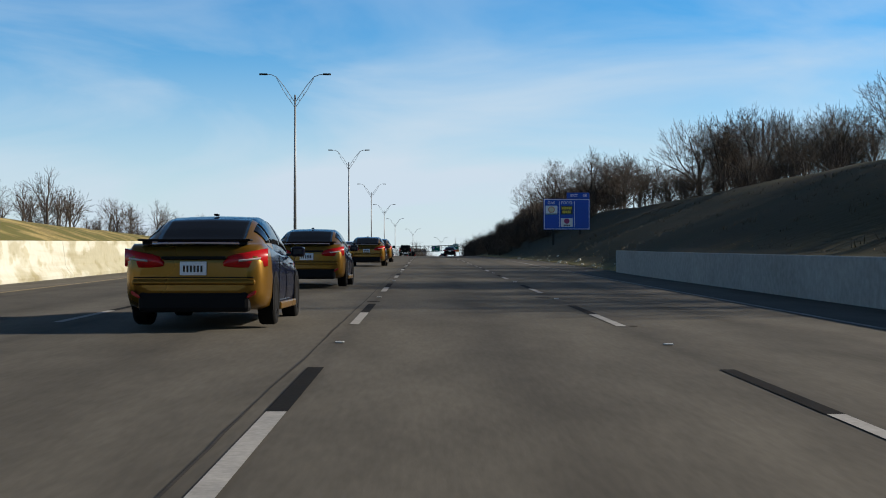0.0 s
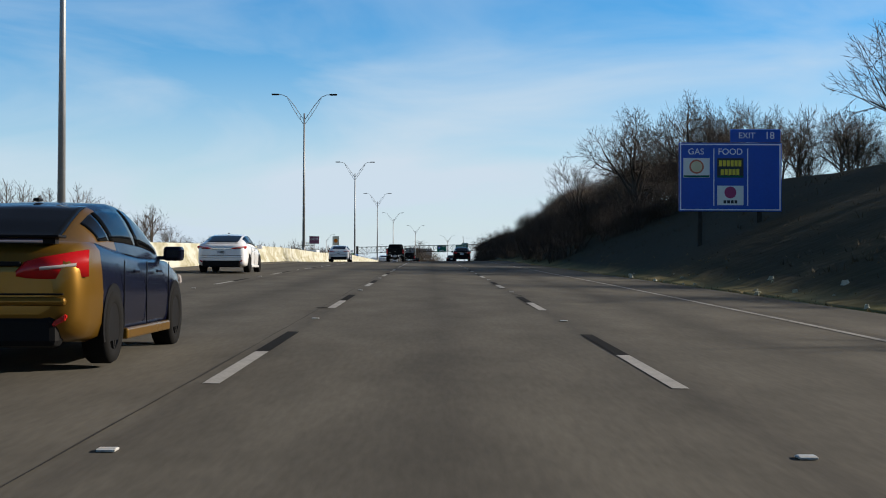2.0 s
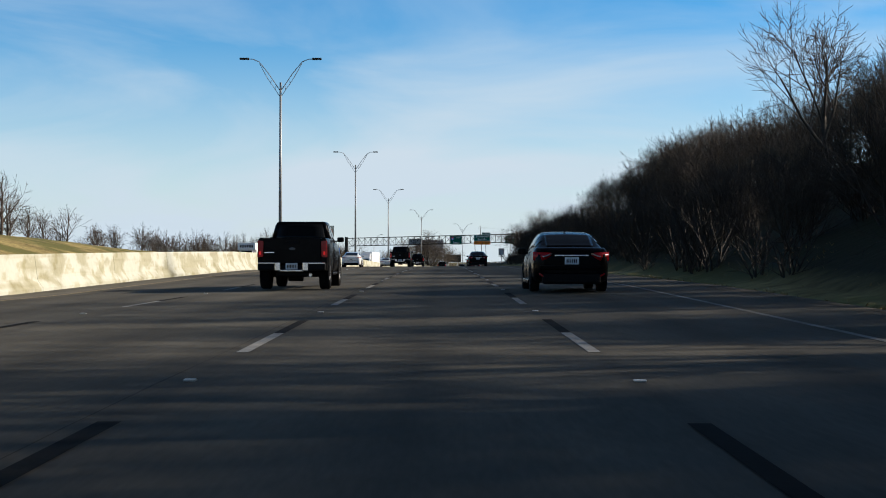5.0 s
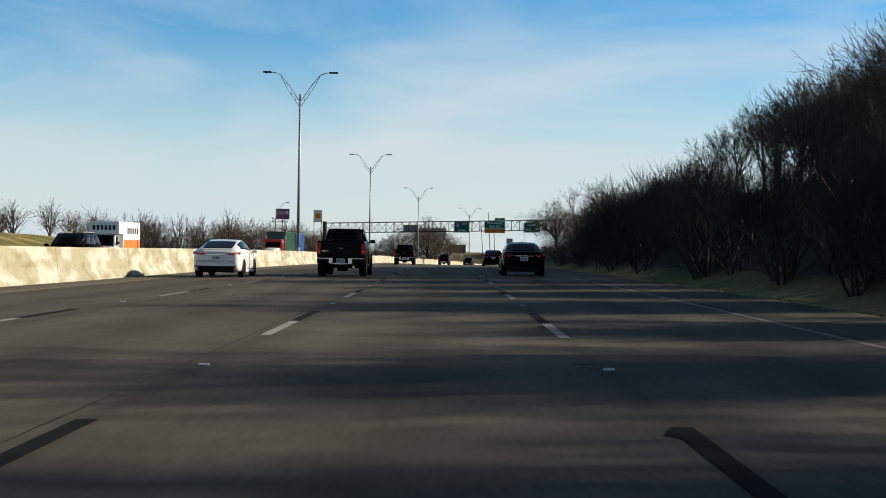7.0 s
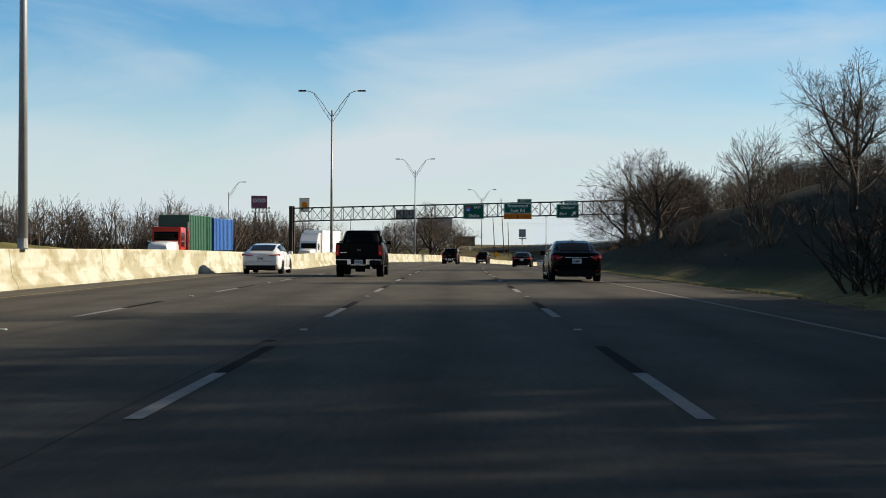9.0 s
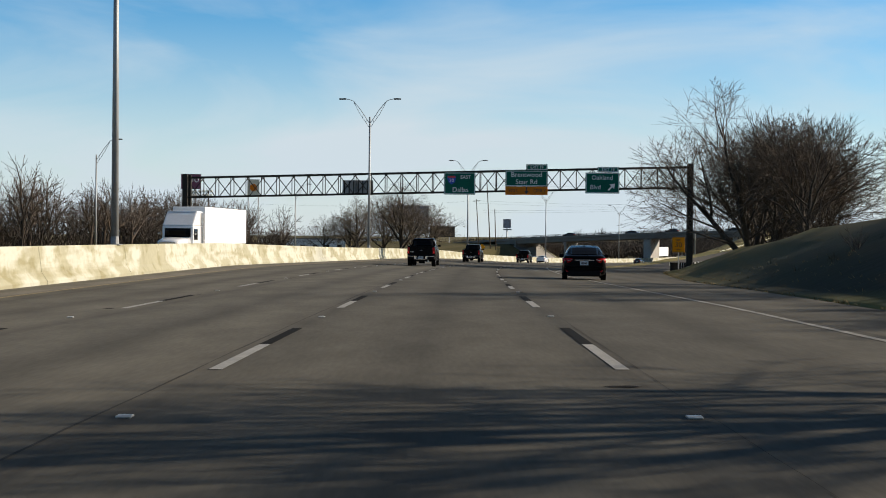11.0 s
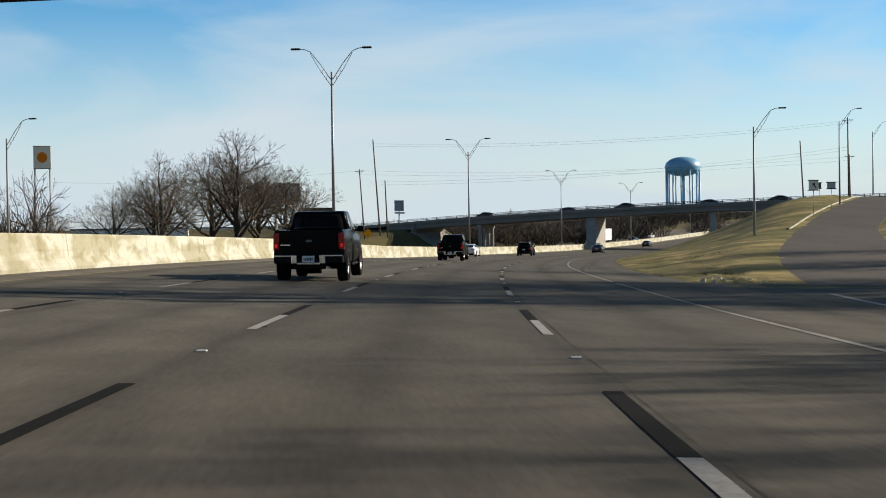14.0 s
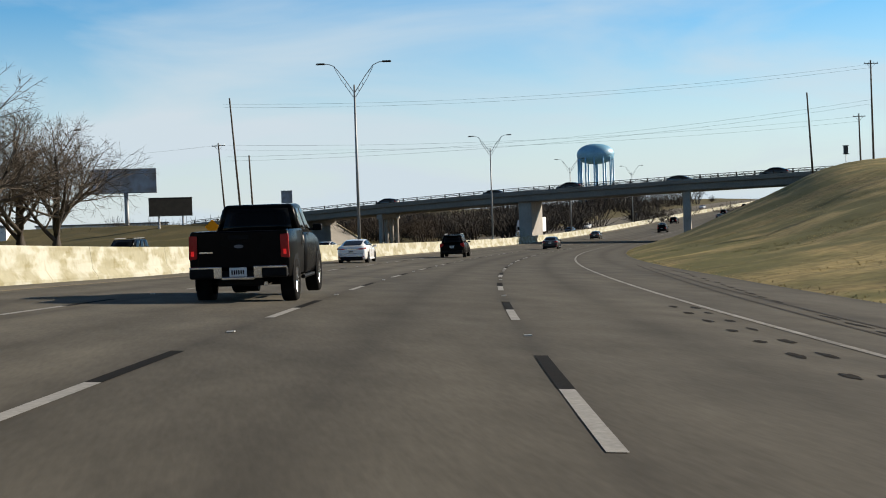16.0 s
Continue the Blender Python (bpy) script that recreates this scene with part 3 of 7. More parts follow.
# broken tyre marks between the edge line and the grass
for i in range(34):
    s = 543 + i * 1.9
    patch(s, float(np.interp(s, [543, 553, 571, 588, 604], [5.6, 5.95, 6.75, 8.0, 8.7])) + r.uniform(-0.06, 0.06), r.uniform(0.4, 0.95), r.uniform(0.035, 0.06), 500 + i)
RUBBER = mat("tyre_rubber_mark", (0.040, 0.036, 0.031), 0.85, var=0.45, scale=0.8, fine=14, spec=0.08)
for off, a, b in ((0.0, 548, 618), (0.5, 552, 612)):
    mid_u = lambda s, off=off: float(np.interp(s, [548, 553, 568, 594, 620], [5.75, 5.85, 6.4, 7.4, 8.3])) + off * (1 - 0.0035 * (s - 531))
    ribbon("tyre_mark", a, b, lambda s: mid_u(s) - 0.035, lambda s: mid_u(s) + 0.04, 0.0055, RUBBER, road, step=2.0)

# ---- median barrier in cast lengths ----
PROFILE = [(-0.36, -0.3), (-0.36, 0.08), (-0.19, 0.34), (-0.10, 1.04), (-0.085, 1.09), (0.085, 1.09), (0.10, 1.04), (0.19, 0.34), (0.36, 0.08), (0.36, -0.3)]
barrier = empty("median_barrier", Matrix(), "pale stained concrete median barrier along the carriageway", "barrier", kind="structure")


def cast_length(s0, s1, u, profile, material, parent, name):
    verts, faces = [], []
    n = len(profile)
    steps = 3
    for k in range(steps + 1):
        s = s0 + (s1 - s0) * k / steps
        for du, z in profile:
            verts.append(at(s, u + du, z))
    for k in range(steps):
        for j in range(n - 1):
            a = k * n + j
            faces.append((a, a + n, a + n + 1, a + 1))
    faces.append(tuple(range(n - 1, -1, -1))[::-1])
    faces.append(tuple(range(steps * n, steps * n + n))[::-1])
    return raw(name, verts, faces, material, parent)


s = -60.0
while s < 1200:
    ln = 9.1 if s < 700 else 30.0
    cast_length(s + 0.012, s + ln - 0.012, -11.9, PROFILE, CONC, barrier, "barrier_length")
    s += ln

# ---- retaining wall on the right ----
WALLP = [(0.0, -0.3), (0.0, 0.93), (0.02, 0.95), (0.28, 0.95), (0.30, 0.93), (0.30, -0.3)]
wall = empty("retaining_wall", Matrix(), "low pale concrete retaining wall at the foot of the slope", "wall", kind="structure")
s = -60.0
while s < 48:
    e = min(s + 9.0, 48.9)
    cast_length(s + 0.01, e - 0.01, 7.45, WALLP, CONC_D, wall, "wall_length")
    s += 9.0


# ---- lamps ----
def street_lamp(double=True, height=13.55):
    ob = new("street_lamp")
    bm = bmesh.new()
    box(bm, -0.22, 0.22, -0.22, 0.22, 0.0, 0.03, 0.005)
    tube(bm, (0, 0, 0.03), (0, 0, 0.3), 0.15, 0.14, 12)
    part("base", bm, GALV, ob, smooth=False)
    bm = bmesh.new()
    tube(bm, (0, 0, 0.3), (0, 0, height + 0.25), 0.135, 0.075, 12)
    part("pole", bm, GALV, ob, smooth=True)
    for sgn in ((-1, 1) if double else (-1,)):
        bm = bmesh.new()
        pts = [(0.08, height - 0.3), (0.9, height + 0.92), (1.6, height + 1.78), (2.05, height + 1.97), (2.4, height + 2.0)]
        low = [(0.08, height - 0.75), (1.0, height + 0.6), (1.6, height + 1.69)]
        for (xa, za), (xb, zb) in zip(pts, pts[1:]):
            tube(bm, (sgn * xa, 0, za), (sgn * xb, 0, zb), 0.035, 0.032, 6)
        for (xa, za), (xb, zb) in zip(low, low[1:]):
            tube(bm, (sgn * xa, 0, za), (sgn * xb, 0, zb), 0.026, 0.024, 6)
        for k in (0.35, 0.75):
            tube(bm, (sgn * (0.08 + k * 0.85), 0, height - 0.72 + k * 1.1), (sgn * (0.05 + k * 0.85), 0, height - 0.35 + k * 1.0), 0.02, 0.02, 5)
        part("arm", bm, GALV, ob)
        bm = bmesh.new()
        box(bm, min(sgn * 2.35, sgn * 3.05), max(sgn * 2.35, sgn * 3.05), -0.16, 0.16, height + 1.94, height + 2.07, 0.04)
        part("lamp_head", bm, GALV_D, ob)
    return ob


lamp = None
for s, u in ((22.5, -11.9), (102.1, -11.9), (181.3, -11.85), (261.7, -11.85), (341.5, -11.8), (421.6, -11.95), (501.5, -12.1), (578.1, -12.0), (655.3, -12.0), (733.5, -11.6), (812, -11.9), (890, -11.9)):
    m = stand(s, u, 1.075)
    if lamp is None:
        lamp = street_lamp(True, 12.55)
        tagged(lamp, "tall galvanised double-arm street lamp on the median barrier", "street lamp", "median street lamps")
        lamp.matrix_world = m
    else:
        copy_thing(lamp, m)
side = street_lamp(False, 11.4)
tagged(side, "galvanised single-arm street lamp beside the carriageway", "street lamp", "roadside street lamps")
side.matrix_world = pose(45.8, 603.8, -0.8, 0, 0, 165)
for x, y, z, t in ((76.0, 656, 3.6, 160), (105.6, 712, 6.0, 155)):
    copy_thing(side, pose(x, y, z, 0, 0, t))
for s, u, t in ((518.7, -46.7, 180), (597, -46.7, 175), (675, -46.7, 170)):
    copy_thing(side, stand(s, u, -0.2, t))


# ---- sign gantry over both carriageways ----
GS0 = 514.0
gan = empty("sign_gantry", stand(GS0, 0.0), "dark steel truss gantry with green guide signs", "sign gantry")
ga_l, ga_r = -34.6, 19.9
zl_l, zl_r = 6.9, 8.25           # bottom chord at both ends over the local road plane
TH_T, DP = 2.15, 1.3


def chord_z(u):
    return zl_l + (zl_r - zl_l) * (u - ga_l) / (ga_r - ga_l)


for dy in (0.0, DP):
    for top in (0.0, TH_T):
        bm = bmesh.new()
        box(bm, ga_l, ga_r, dy - 0.085, dy + 0.085, -0.085, 0.085, 0.02)
        for v in bm.verts:
            v.co.z += chord_z(v.co.x) + top
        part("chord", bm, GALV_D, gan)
n_bay = 32
bay = (ga_r - ga_l) / n_bay


def member(name, p, q, r):
    bm = bmesh.new()
    tube(bm, p, q, r, n=6)
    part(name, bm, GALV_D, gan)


for k in range(n_bay + 1):
    u = ga_l + k * bay
    z = chord_z(u)
    for dy in (0.0, DP):
        member("truss_upright", (u, dy, z + 0.06), (u, dy, z + TH_T - 0.06), 0.045)
        if k < n_bay:
            z2 = chord_z(u + bay)
            if (u > -8) == (dy == 0.0):
                member("truss_diagonal", (u, dy, z), (u + bay, dy, z2 + TH_T), 0.05)
            else:
                member("truss_diagonal", (u, dy, z + TH_T), (u + bay, dy, z2), 0.05)
    for top in (0.0, TH_T):
        member("truss_tie", (u, 0, z + top), (u, DP, z + top), 0.03)
        if k < n_bay:
            member("truss_brace", (u, 0, z + top), (u + bay, DP, chord_z(u + bay) + top), 0.028)
for u in (ga_l, ga_r):
    z = chord_z(u)
    for dy in (0.0, DP):
        bm = bmesh.new()
        box(bm, u - 0.28, u + 0.28, dy - 0.2, dy + 0.2, -2.5 if u < 0 else -1.5, z + TH_T + 0.35, 0.03)
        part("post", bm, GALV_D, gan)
    for zz in np.arange(1.5, z, 2.2):
        bm = bmesh.new()
        box(bm, u - 0.12, u + 0.12, 0.205, DP - 0.205, zz - 0.12, zz + 0.12)
        part("post_tie", bm, GALV_D, gan)


def sign_panel(parent, u0, u1, z0, z1, material, y=-0.28, border=True, name="sign_panel"):
    bm = bmesh.new()
    box(bm, u0, u1, y - 0.03, y + 0.03, z0, z1, 0.02)
    p = part(name, bm, material, parent)
    if border:
        bm = bmesh.new()
        t, i = 0.05, 0.06
        for a, b, c, d in ((u0 + i, u1 - i, z1 - i - t, z1 - i), (u0 + i, u1 - i, z0 + i, z0 + i + t), (u0 + i, u0 + i + t, z0 + i + t, z1 - i - t), (u1 - i - t, u1 - i, z0 + i + t, z1 - i - t)):
            box(bm, a, b, y - 0.036, y - 0.031, c, d)
        part("border", bm, WHITE, p)
    bm = bmesh.new()
    for k in range(3):
        x = u0 + (u1 - u0) * (0.2 + 0.3 * k)
        box(bm, x - 0.04, x + 0.04, y + 0.031, -0.07, z0 + 0.05, z1 - 0.05)
    part("bracket", bm, GALV_D, p)
    return p


def txt(parent, text, u, z, size, material=None, y=-0.315):
    return words("legend", text, size, pose(u, y, z), material or WHITE, parent)


def arrow(parent, u, z, size, turn, material, y=-0.316):
    bm = bmesh.new()
    s2 = size
    pts = [(-0.09, -0.5), (0.09, -0.5), (0.09, 0.02), (0.34, 0.02), (0, 0.5), (-0.34, 0.02), (-0.09, 0.02)]
    c, sn = math.cos(radians(turn)), math.sin(radians(turn))
    front = [bm.verts.new((u + s2 * (x * c - w * sn), y, z + s2 * (x * sn + w * c))) for x, w in pts]
    back = [bm.verts.new(v.co + Vector((0, 0.006, 0))) for v in front]
    bm.faces.new(front)
    for i in range(len(pts)):
        j = (i + 1) % len(pts)
        bm.faces.new((front[i], front[j], back[j], back[i]))
    return part("arrow", bm, material, parent)


# Dallas panel
p = sign_panel(gan, -6.05, -2.7, 7.35, 9.73, GREEN)
txt(p, "EAST", -3.75, 9.2, 0.5)
txt(p, "Dallas", -4.3, 7.85, 0.72)
bm = bmesh.new()
sh = [(-0.42, 0.42), (0.0, 0.36), (0.42, 0.42), (0.47, 0.1), (0.34, -0.3), (0.0, -0.52), (-0.34, -0.3), (-0.47, 0.1)]
fr = [bm.verts.new((-5.25 + x, -0.316, 8.95 + z)) for x, z in sh]
bm.faces.new(fr)
bk = [bm.verts.new(v.co + Vector((0, 0.006, 0))) for v in fr]
for i in range(8):
    bm.faces.new((fr[i], fr[(i + 1) % 8], bk[(i + 1) % 8], bk[i]))
shield = part("route_shield", bm, BLUE, p)
bm = bmesh.new()
box(bm, -5.66, -4.84, -0.321, -0.317, 9.13, 9.33)
part("shield_band", bm, RED, shield)
txt(shield, "30", -5.25, 8.83, 0.52, y=-0.322)
# Brentwood panel
p = sign_panel(gan, 0.5, 4.98, 8.25, 9.95, GREEN)
txt(p, "Brentwood", 2.74, 9.48, 0.72)
txt(p, "Stair Rd", 2.74, 8.72, 0.72)
q = sign_panel(gan, 0.5, 4.98, 7.35, 8.24, ORANGE, border=False, name="exit_only_panel")
txt(q, "EXIT", 1.35, 7.8, 0.5, BLACK)
txt(q, "ONLY", 4.15, 7.8, 0.5, BLACK)
arrow(q, 2.74, 7.8, 0.72, 180, BLACK)
q = sign_panel(gan, 2.7, 4.95, 9.98, 10.6, GREEN, name="exit_tab")
txt(q, "EXIT 19", 3.83, 10.28, 0.42)
# Oakland panel
p = sign_panel(gan, 8.95, 12.5, 7.55, 9.75, GREEN)
txt(p, "Oakland", 10.7, 9.2, 0.66)
txt(p, "Blvd", 10.0, 8.2, 0.66)
arrow(p, 11.7, 8.25, 1.0, -45, WHITE)
q = sign_panel(gan, 10.2, 12.4, 9.78, 10.35, GREEN, name="exit_tab")
txt(q, "EXIT 18", 11.3, 10.06, 0.4)
# rear of a panel that faces the other carriageway
bm = bmesh.new()
box(bm, -17.4, -14.0, 1.45, 1.5, 7.3, 8.9, 0.02)
p = part("sign_panel", bm, SIGNBACK, gan, "plain rear of a guide sign")
for k in range(7):
    bm = bmesh.new()
    box(bm, -17.2 + k * 0.5, -17.1 + k * 0.5, 1.36, 1.449, 7.35, 8.85)
    part("stiffener", bm, GALV_D, p)

# ---- blue service sign on the slope ----
svc = empty("service_sign", stand(117.0, 12.95), "blue roadside service sign with logo plates on two posts", "road sign")
bm = bmesh.new()
box(bm, -2.25, 2.25, -0.03, 0.03, 2.85, 5.85, 0.02)
p = part("sign_panel", bm, BLUE, svc)
bm = bmesh.new()
for a, b, c, d in ((-2.2, 2.2, 5.75, 5.8), (-2.2, 2.2, 2.9, 2.95), (-2.2, -2.15, 2.95, 5.75), (2.15, 2.2, 2.95, 5.75), (-0.74, -0.70, 3.1, 5.6), (0.74, 0.78, 3.1, 5.6)):
    box(bm, a, b, -0.037, -0.031, c, d)
part("border", bm, WHITE, p)
txt(p, "GAS", -1.5, 5.45, 0.38, y=-0.035)
txt(p, "FOOD", 0.0, 5.45, 0.38, y=-0.035)
LOGO_Y = mat("yellow_logo_plate", (0.70, 0.55, 0.03), 0.45, var=0.05)
LOGO_O = mat("faded_red_logo_ring", (0.52, 0.14, 0.07), 0.5, var=0.1)
LOGO_C = mat("pale_yellow_logo_disc", (0.66, 0.57, 0.34), 0.5, var=0.08)
LOGO_W = mat("white_logo_plate", (0.72, 0.72, 0.68), 0.45, var=0.05)
LOGO_P = mat("magenta_logo_shape", (0.35, 0.03, 0.12), 0.45, var=0.05)


def plate(u, z, w, h, material, parent):
    bm = bmesh.new()
    box(bm, u - w / 2, u + w / 2, -0.045, -0.032, z - h / 2, z + h / 2, 0.004)
    return part("logo_plate", bm, material, parent)


def disc(u, z, rx, rz, y, material, parent, name="logo_shape", k0=0.0, k1=2 * math.pi, n=20):
    bm = bmesh.new()
    ring = [bm.verts.new((u + rx * math.cos(k0 + (k1 - k0) * i / n), y, z + rz * math.sin(k0 + (k1 - k0) * i / n))) for i in range(n)]
    bm.faces.new(ring)
    r = bmesh.ops.extrude_face_region(bm, geom=list(bm.faces))
    for v in r["geom"]:
        if isinstance(v, bmesh.types.BMVert):
            v.co.y -= 0.006
    return part(name, bm, material, parent)


g = plate(-1.48, 4.75, 1.15, 0.85, LOGO_W, p)
disc(-1.48, 4.80, 0.32, 0.31, -0.046, LOGO_O, g)
disc(-1.48, 4.80, 0.25, 0.24, -0.053, LOGO_C, g)
bm = bmesh.new()
box(bm, -2.04, -0.92, -0.052, -0.046, 4.34, 4.42)
part("logo_bar", bm, GREEN, g)
g = plate(0.0, 4.75, 1.15, 0.85, BLACK, p)
bm = bmesh.new()
box(bm, -0.56, 0.56, -0.052, -0.046, 4.34, 4.41)
part("logo_bar", bm, GREEN, g)
bm = bmesh.new()
for k in range(6):
    box(bm, -0.5 + k * 0.17, -0.37 + k * 0.17, -0.052, -0.046, 4.82, 5.08)
    if k < 5:
        box(bm, -0.42 + k * 0.17, -0.29 + k * 0.17, -0.052, -0.046, 4.44, 4.70)
part("logo_bar", bm, LOGO_Y, g)
g = plate(0.0, 3.55, 1.15, 0.85, LOGO_W, p)
disc(0.0, 3.68, 0.26, 0.26, -0.046, LOGO_P, g)
bm = bmesh.new()
for k in range(4):
    box(bm, -0.3 + k * 0.16, -0.18 + k * 0.16, -0.052, -0.046, 3.2, 3.34)
part("logo_bar", bm, BLACK, g)
bm = bmesh.new()
box(bm, 0.0, 2.2, -0.03, 0.03, 5.87, 6.45, 0.02)
q = part("exit_tab", bm, BLUE, svc)
txt(q, "EXIT", 0.72, 6.16, 0.36, y=-0.035)
txt(q, "18", 1.72, 6.16, 0.44, y=-0.035)
for u in (-1.3, 1.3):
    bm = bmesh.new()
    zb = right_dz(117, 12.95 + u - 7.7) - 0.3
    box(bm, u - 0.06, u + 0.06, 0.031, 0.17, zb, 5.9)
    box(bm, u - 0.1, u + 0.1, 0.08, 0.12, zb, 5.85)
    part("post", bm, GALV_D, svc)

# ---- ramp speed sign ----
sp = empty("exit_speed_sign", stand(505.5, edge_right(505.5) + 0.55), "amber exit speed sign on a steel post", "road sign")
bm = bmesh.new()
box(bm, -0.6, 0.6, -0.02, 0.02, 1.75, 3.25, 0.02)
p = part("sign_panel", bm, AMBER, sp)
bm = bmesh.new()
for a, b, c, d in ((-0.56, 0.56, 3.18, 3.21), (-0.56, 0.56, 1.79, 1.82), (-0.56, -0.53, 1.82, 3.18), (0.53, 0.56, 1.82, 3.18)):
    box(bm, a, b, -0.026, -0.021, c, d)
part("border", bm, BLACK, p)
txt(p, "EXIT", 0, 2.97, 0.3, BLACK, y=-0.025)
txt(p, "30", 0, 2.47, 0.72, BLACK, y=-0.025)
txt(p, "MPH", 0, 2.0, 0.26, BLACK, y=-0.025)
bm = bmesh.new()
tube(bm, (0, 0.06, -0.6), (0, 0.06, 3.1), 0.04, n=8)
part("post", bm, GALV, sp)


# ---- guard rail along the ramp ----
rail = empty("guard_rail", Matrix(), "galvanised steel guard rail along the exit ramp", "guard rail")
wv = [(0.0, 0.45), (-0.07, 0.50), (-0.07, 0.55), (0.0, 0.60), (-0.07, 0.66), (-0.07, 0.71), (0.0, 0.76), (0.012, 0.76), (-0.058, 0.71), (-0.058, 0.66), (0.012, 0.60), (-0.058, 0.55), (-0.058, 0.50), (0.012, 0.45)]
for k in range(20):
    s0 = 486 + k * 4.0
    verts, faces = [], []
    for s in (s0, s0 + 2.0, s0 + 4.02):
        for du, z in wv:
            verts.append(at(s, edge_right(s) + 0.35 + du, z + ramp_z(s)))
    n = len(wv)
    for i in range(2):
        for j in range(n):
            a, b = i * n + j, i * n + (j + 1) % n
            faces.append((a, b, b + n, a + n))
    raw("rail_beam", verts, faces, GALV, rail)
    bm = bmesh.new()
    c = at(s0, edge_right(s0) + 0.47, ramp_z(s0))
    box(bm, c.x - 0.08, c.x + 0.08, c.y - 0.08, c.y + 0.08, c.z - 0.8, c.z + 0.74, 0.01)
    part("rail_post", bm, GALV_D, rail)

# ---- kerb along the ramp's left edge ----
kerb = ribbon("kerb", 619, 740, lambda s: gore_left(s) - 0.2, gore_left, 0.15, CONC, step=3.0, skirt=0.4, zfun=lambda s, u: ramp_z(s))
tagged(kerb, "pale concrete kerb along the exit ramp", "kerb", kind="structure")


# ---- trees ----
def limb(V, F, p, d, length, r0, r1, sides, segs, rng, lift, wob):
    """A wavering tapered limb; returns places and directions along it."""
    along = []
    ring = None
    pos, dr = Vector(p), Vector(d).normalized()
    for k in range(segs + 1):
        f = k / segs
        r = r0 + (r1 - r0) * f
        q = dr.to_track_quat("Z", "Y").to_matrix()
        now = []
        for i in range(sides):
            w = 2 * math.pi * i / sides
            now.append(len(V))
            V.append(pos + q @ Vector((math.cos(w) * r, math.sin(w) * r, 0)))
        if ring:
            for i in range(sides):
                j = (i + 1) % sides
                F.append((ring[i], ring[j], now[j], now[i]))
        ring = now
        along.append((pos.copy(), dr.copy(), r))
        pos = pos + dr * (length / segs)
        dr = (dr + Vector((rng.uniform(-wob, wob), rng.uniform(-wob, wob), rng.uniform(-wob, wob) + lift))).normalized()
    return along


def grow(V, F, T, G, p, d, length, r, level, kids, rng, lift, spread, thin, bole):
    """One limb with its side limbs, down to the twigs; stout limbs go into V, F and fine ones into T, G."""
    if level == len(kids):
        # a twig: one slim spike
        q = Vector(d).normalized()
        a = q.orthogonal().normalized() * r
        b = q.cross(a)
        i = len(T)
        tip = Vector(p) + q * length + Vector((0, 0, lift * length))
        T += [Vector(p) + a, Vector(p) - a * 0.5 + b * 0.87, Vector(p) - a * 0.5 - b * 0.87, tip]
        G += [(i, i + 1, i + 3), (i + 1, i + 2, i + 3), (i + 2, i, i + 3)]
        return
    left = len(kids) - level
    vv, ff = (V, F) if level <= 1 else (T, G)
    a = limb(vv, ff, p, d, length, r, r * (0.62 if level == 0 else 0.42), ((7, 5, 4, 3, 3, 3) if r > 0.07 else (4, 3, 3, 3, 3, 3))[level], (4, 4, 3, 2, 2, 2)[level] if left > 1 else 1, rng, lift * (0.5 if level == 0 else 1.0), (0.09, 0.17, 0.2, 0.22, 0.22, 0.2)[level])
    n = kids[level]
    for i in range(n):
        lead = i == n - 1
        f0 = bole if level == 0 else 0.24
        f = 1.0 if lead else f0 + (1 - f0) * (i + rng.random() * 0.7) / n
        g = f * (len(a) - 1)
        k = min(len(a) - 2, int(g))
        pp = a[k][0].lerp(a[k + 1][0], min(1.0, g - k))
        dd, rr = a[k + 1][1], a[k][2] + (a[k + 1][2] - a[k][2]) * min(1.0, g - k)
        q = dd.to_track_quat("Z", "Y").to_matrix()
        w = i * 2.4 + rng.uniform(-0.6, 0.6) + level
        ang = rng.uniform(0.0, 0.3) if lead else rng.uniform(*spread)
        nd = q @ Vector((math.sin(ang) * math.cos(w), math.sin(ang) * math.sin(w), math.cos(ang)))
        much = rng.uniform(0.8, 1.15) * (1.12 - 0.3 * f) if level == 0 else rng.uniform(0.55, 0.78) * (0.62 if lead else 1.15 - 0.3 * f)
        grow(V, F, T, G, pp, nd, length * much, max(thin, rr * ((0.9 if level == 0 else 0.7) if lead else rng.uniform(0.5, 0.72))), level + 1, kids, rng, lift, spread, thin, bole)


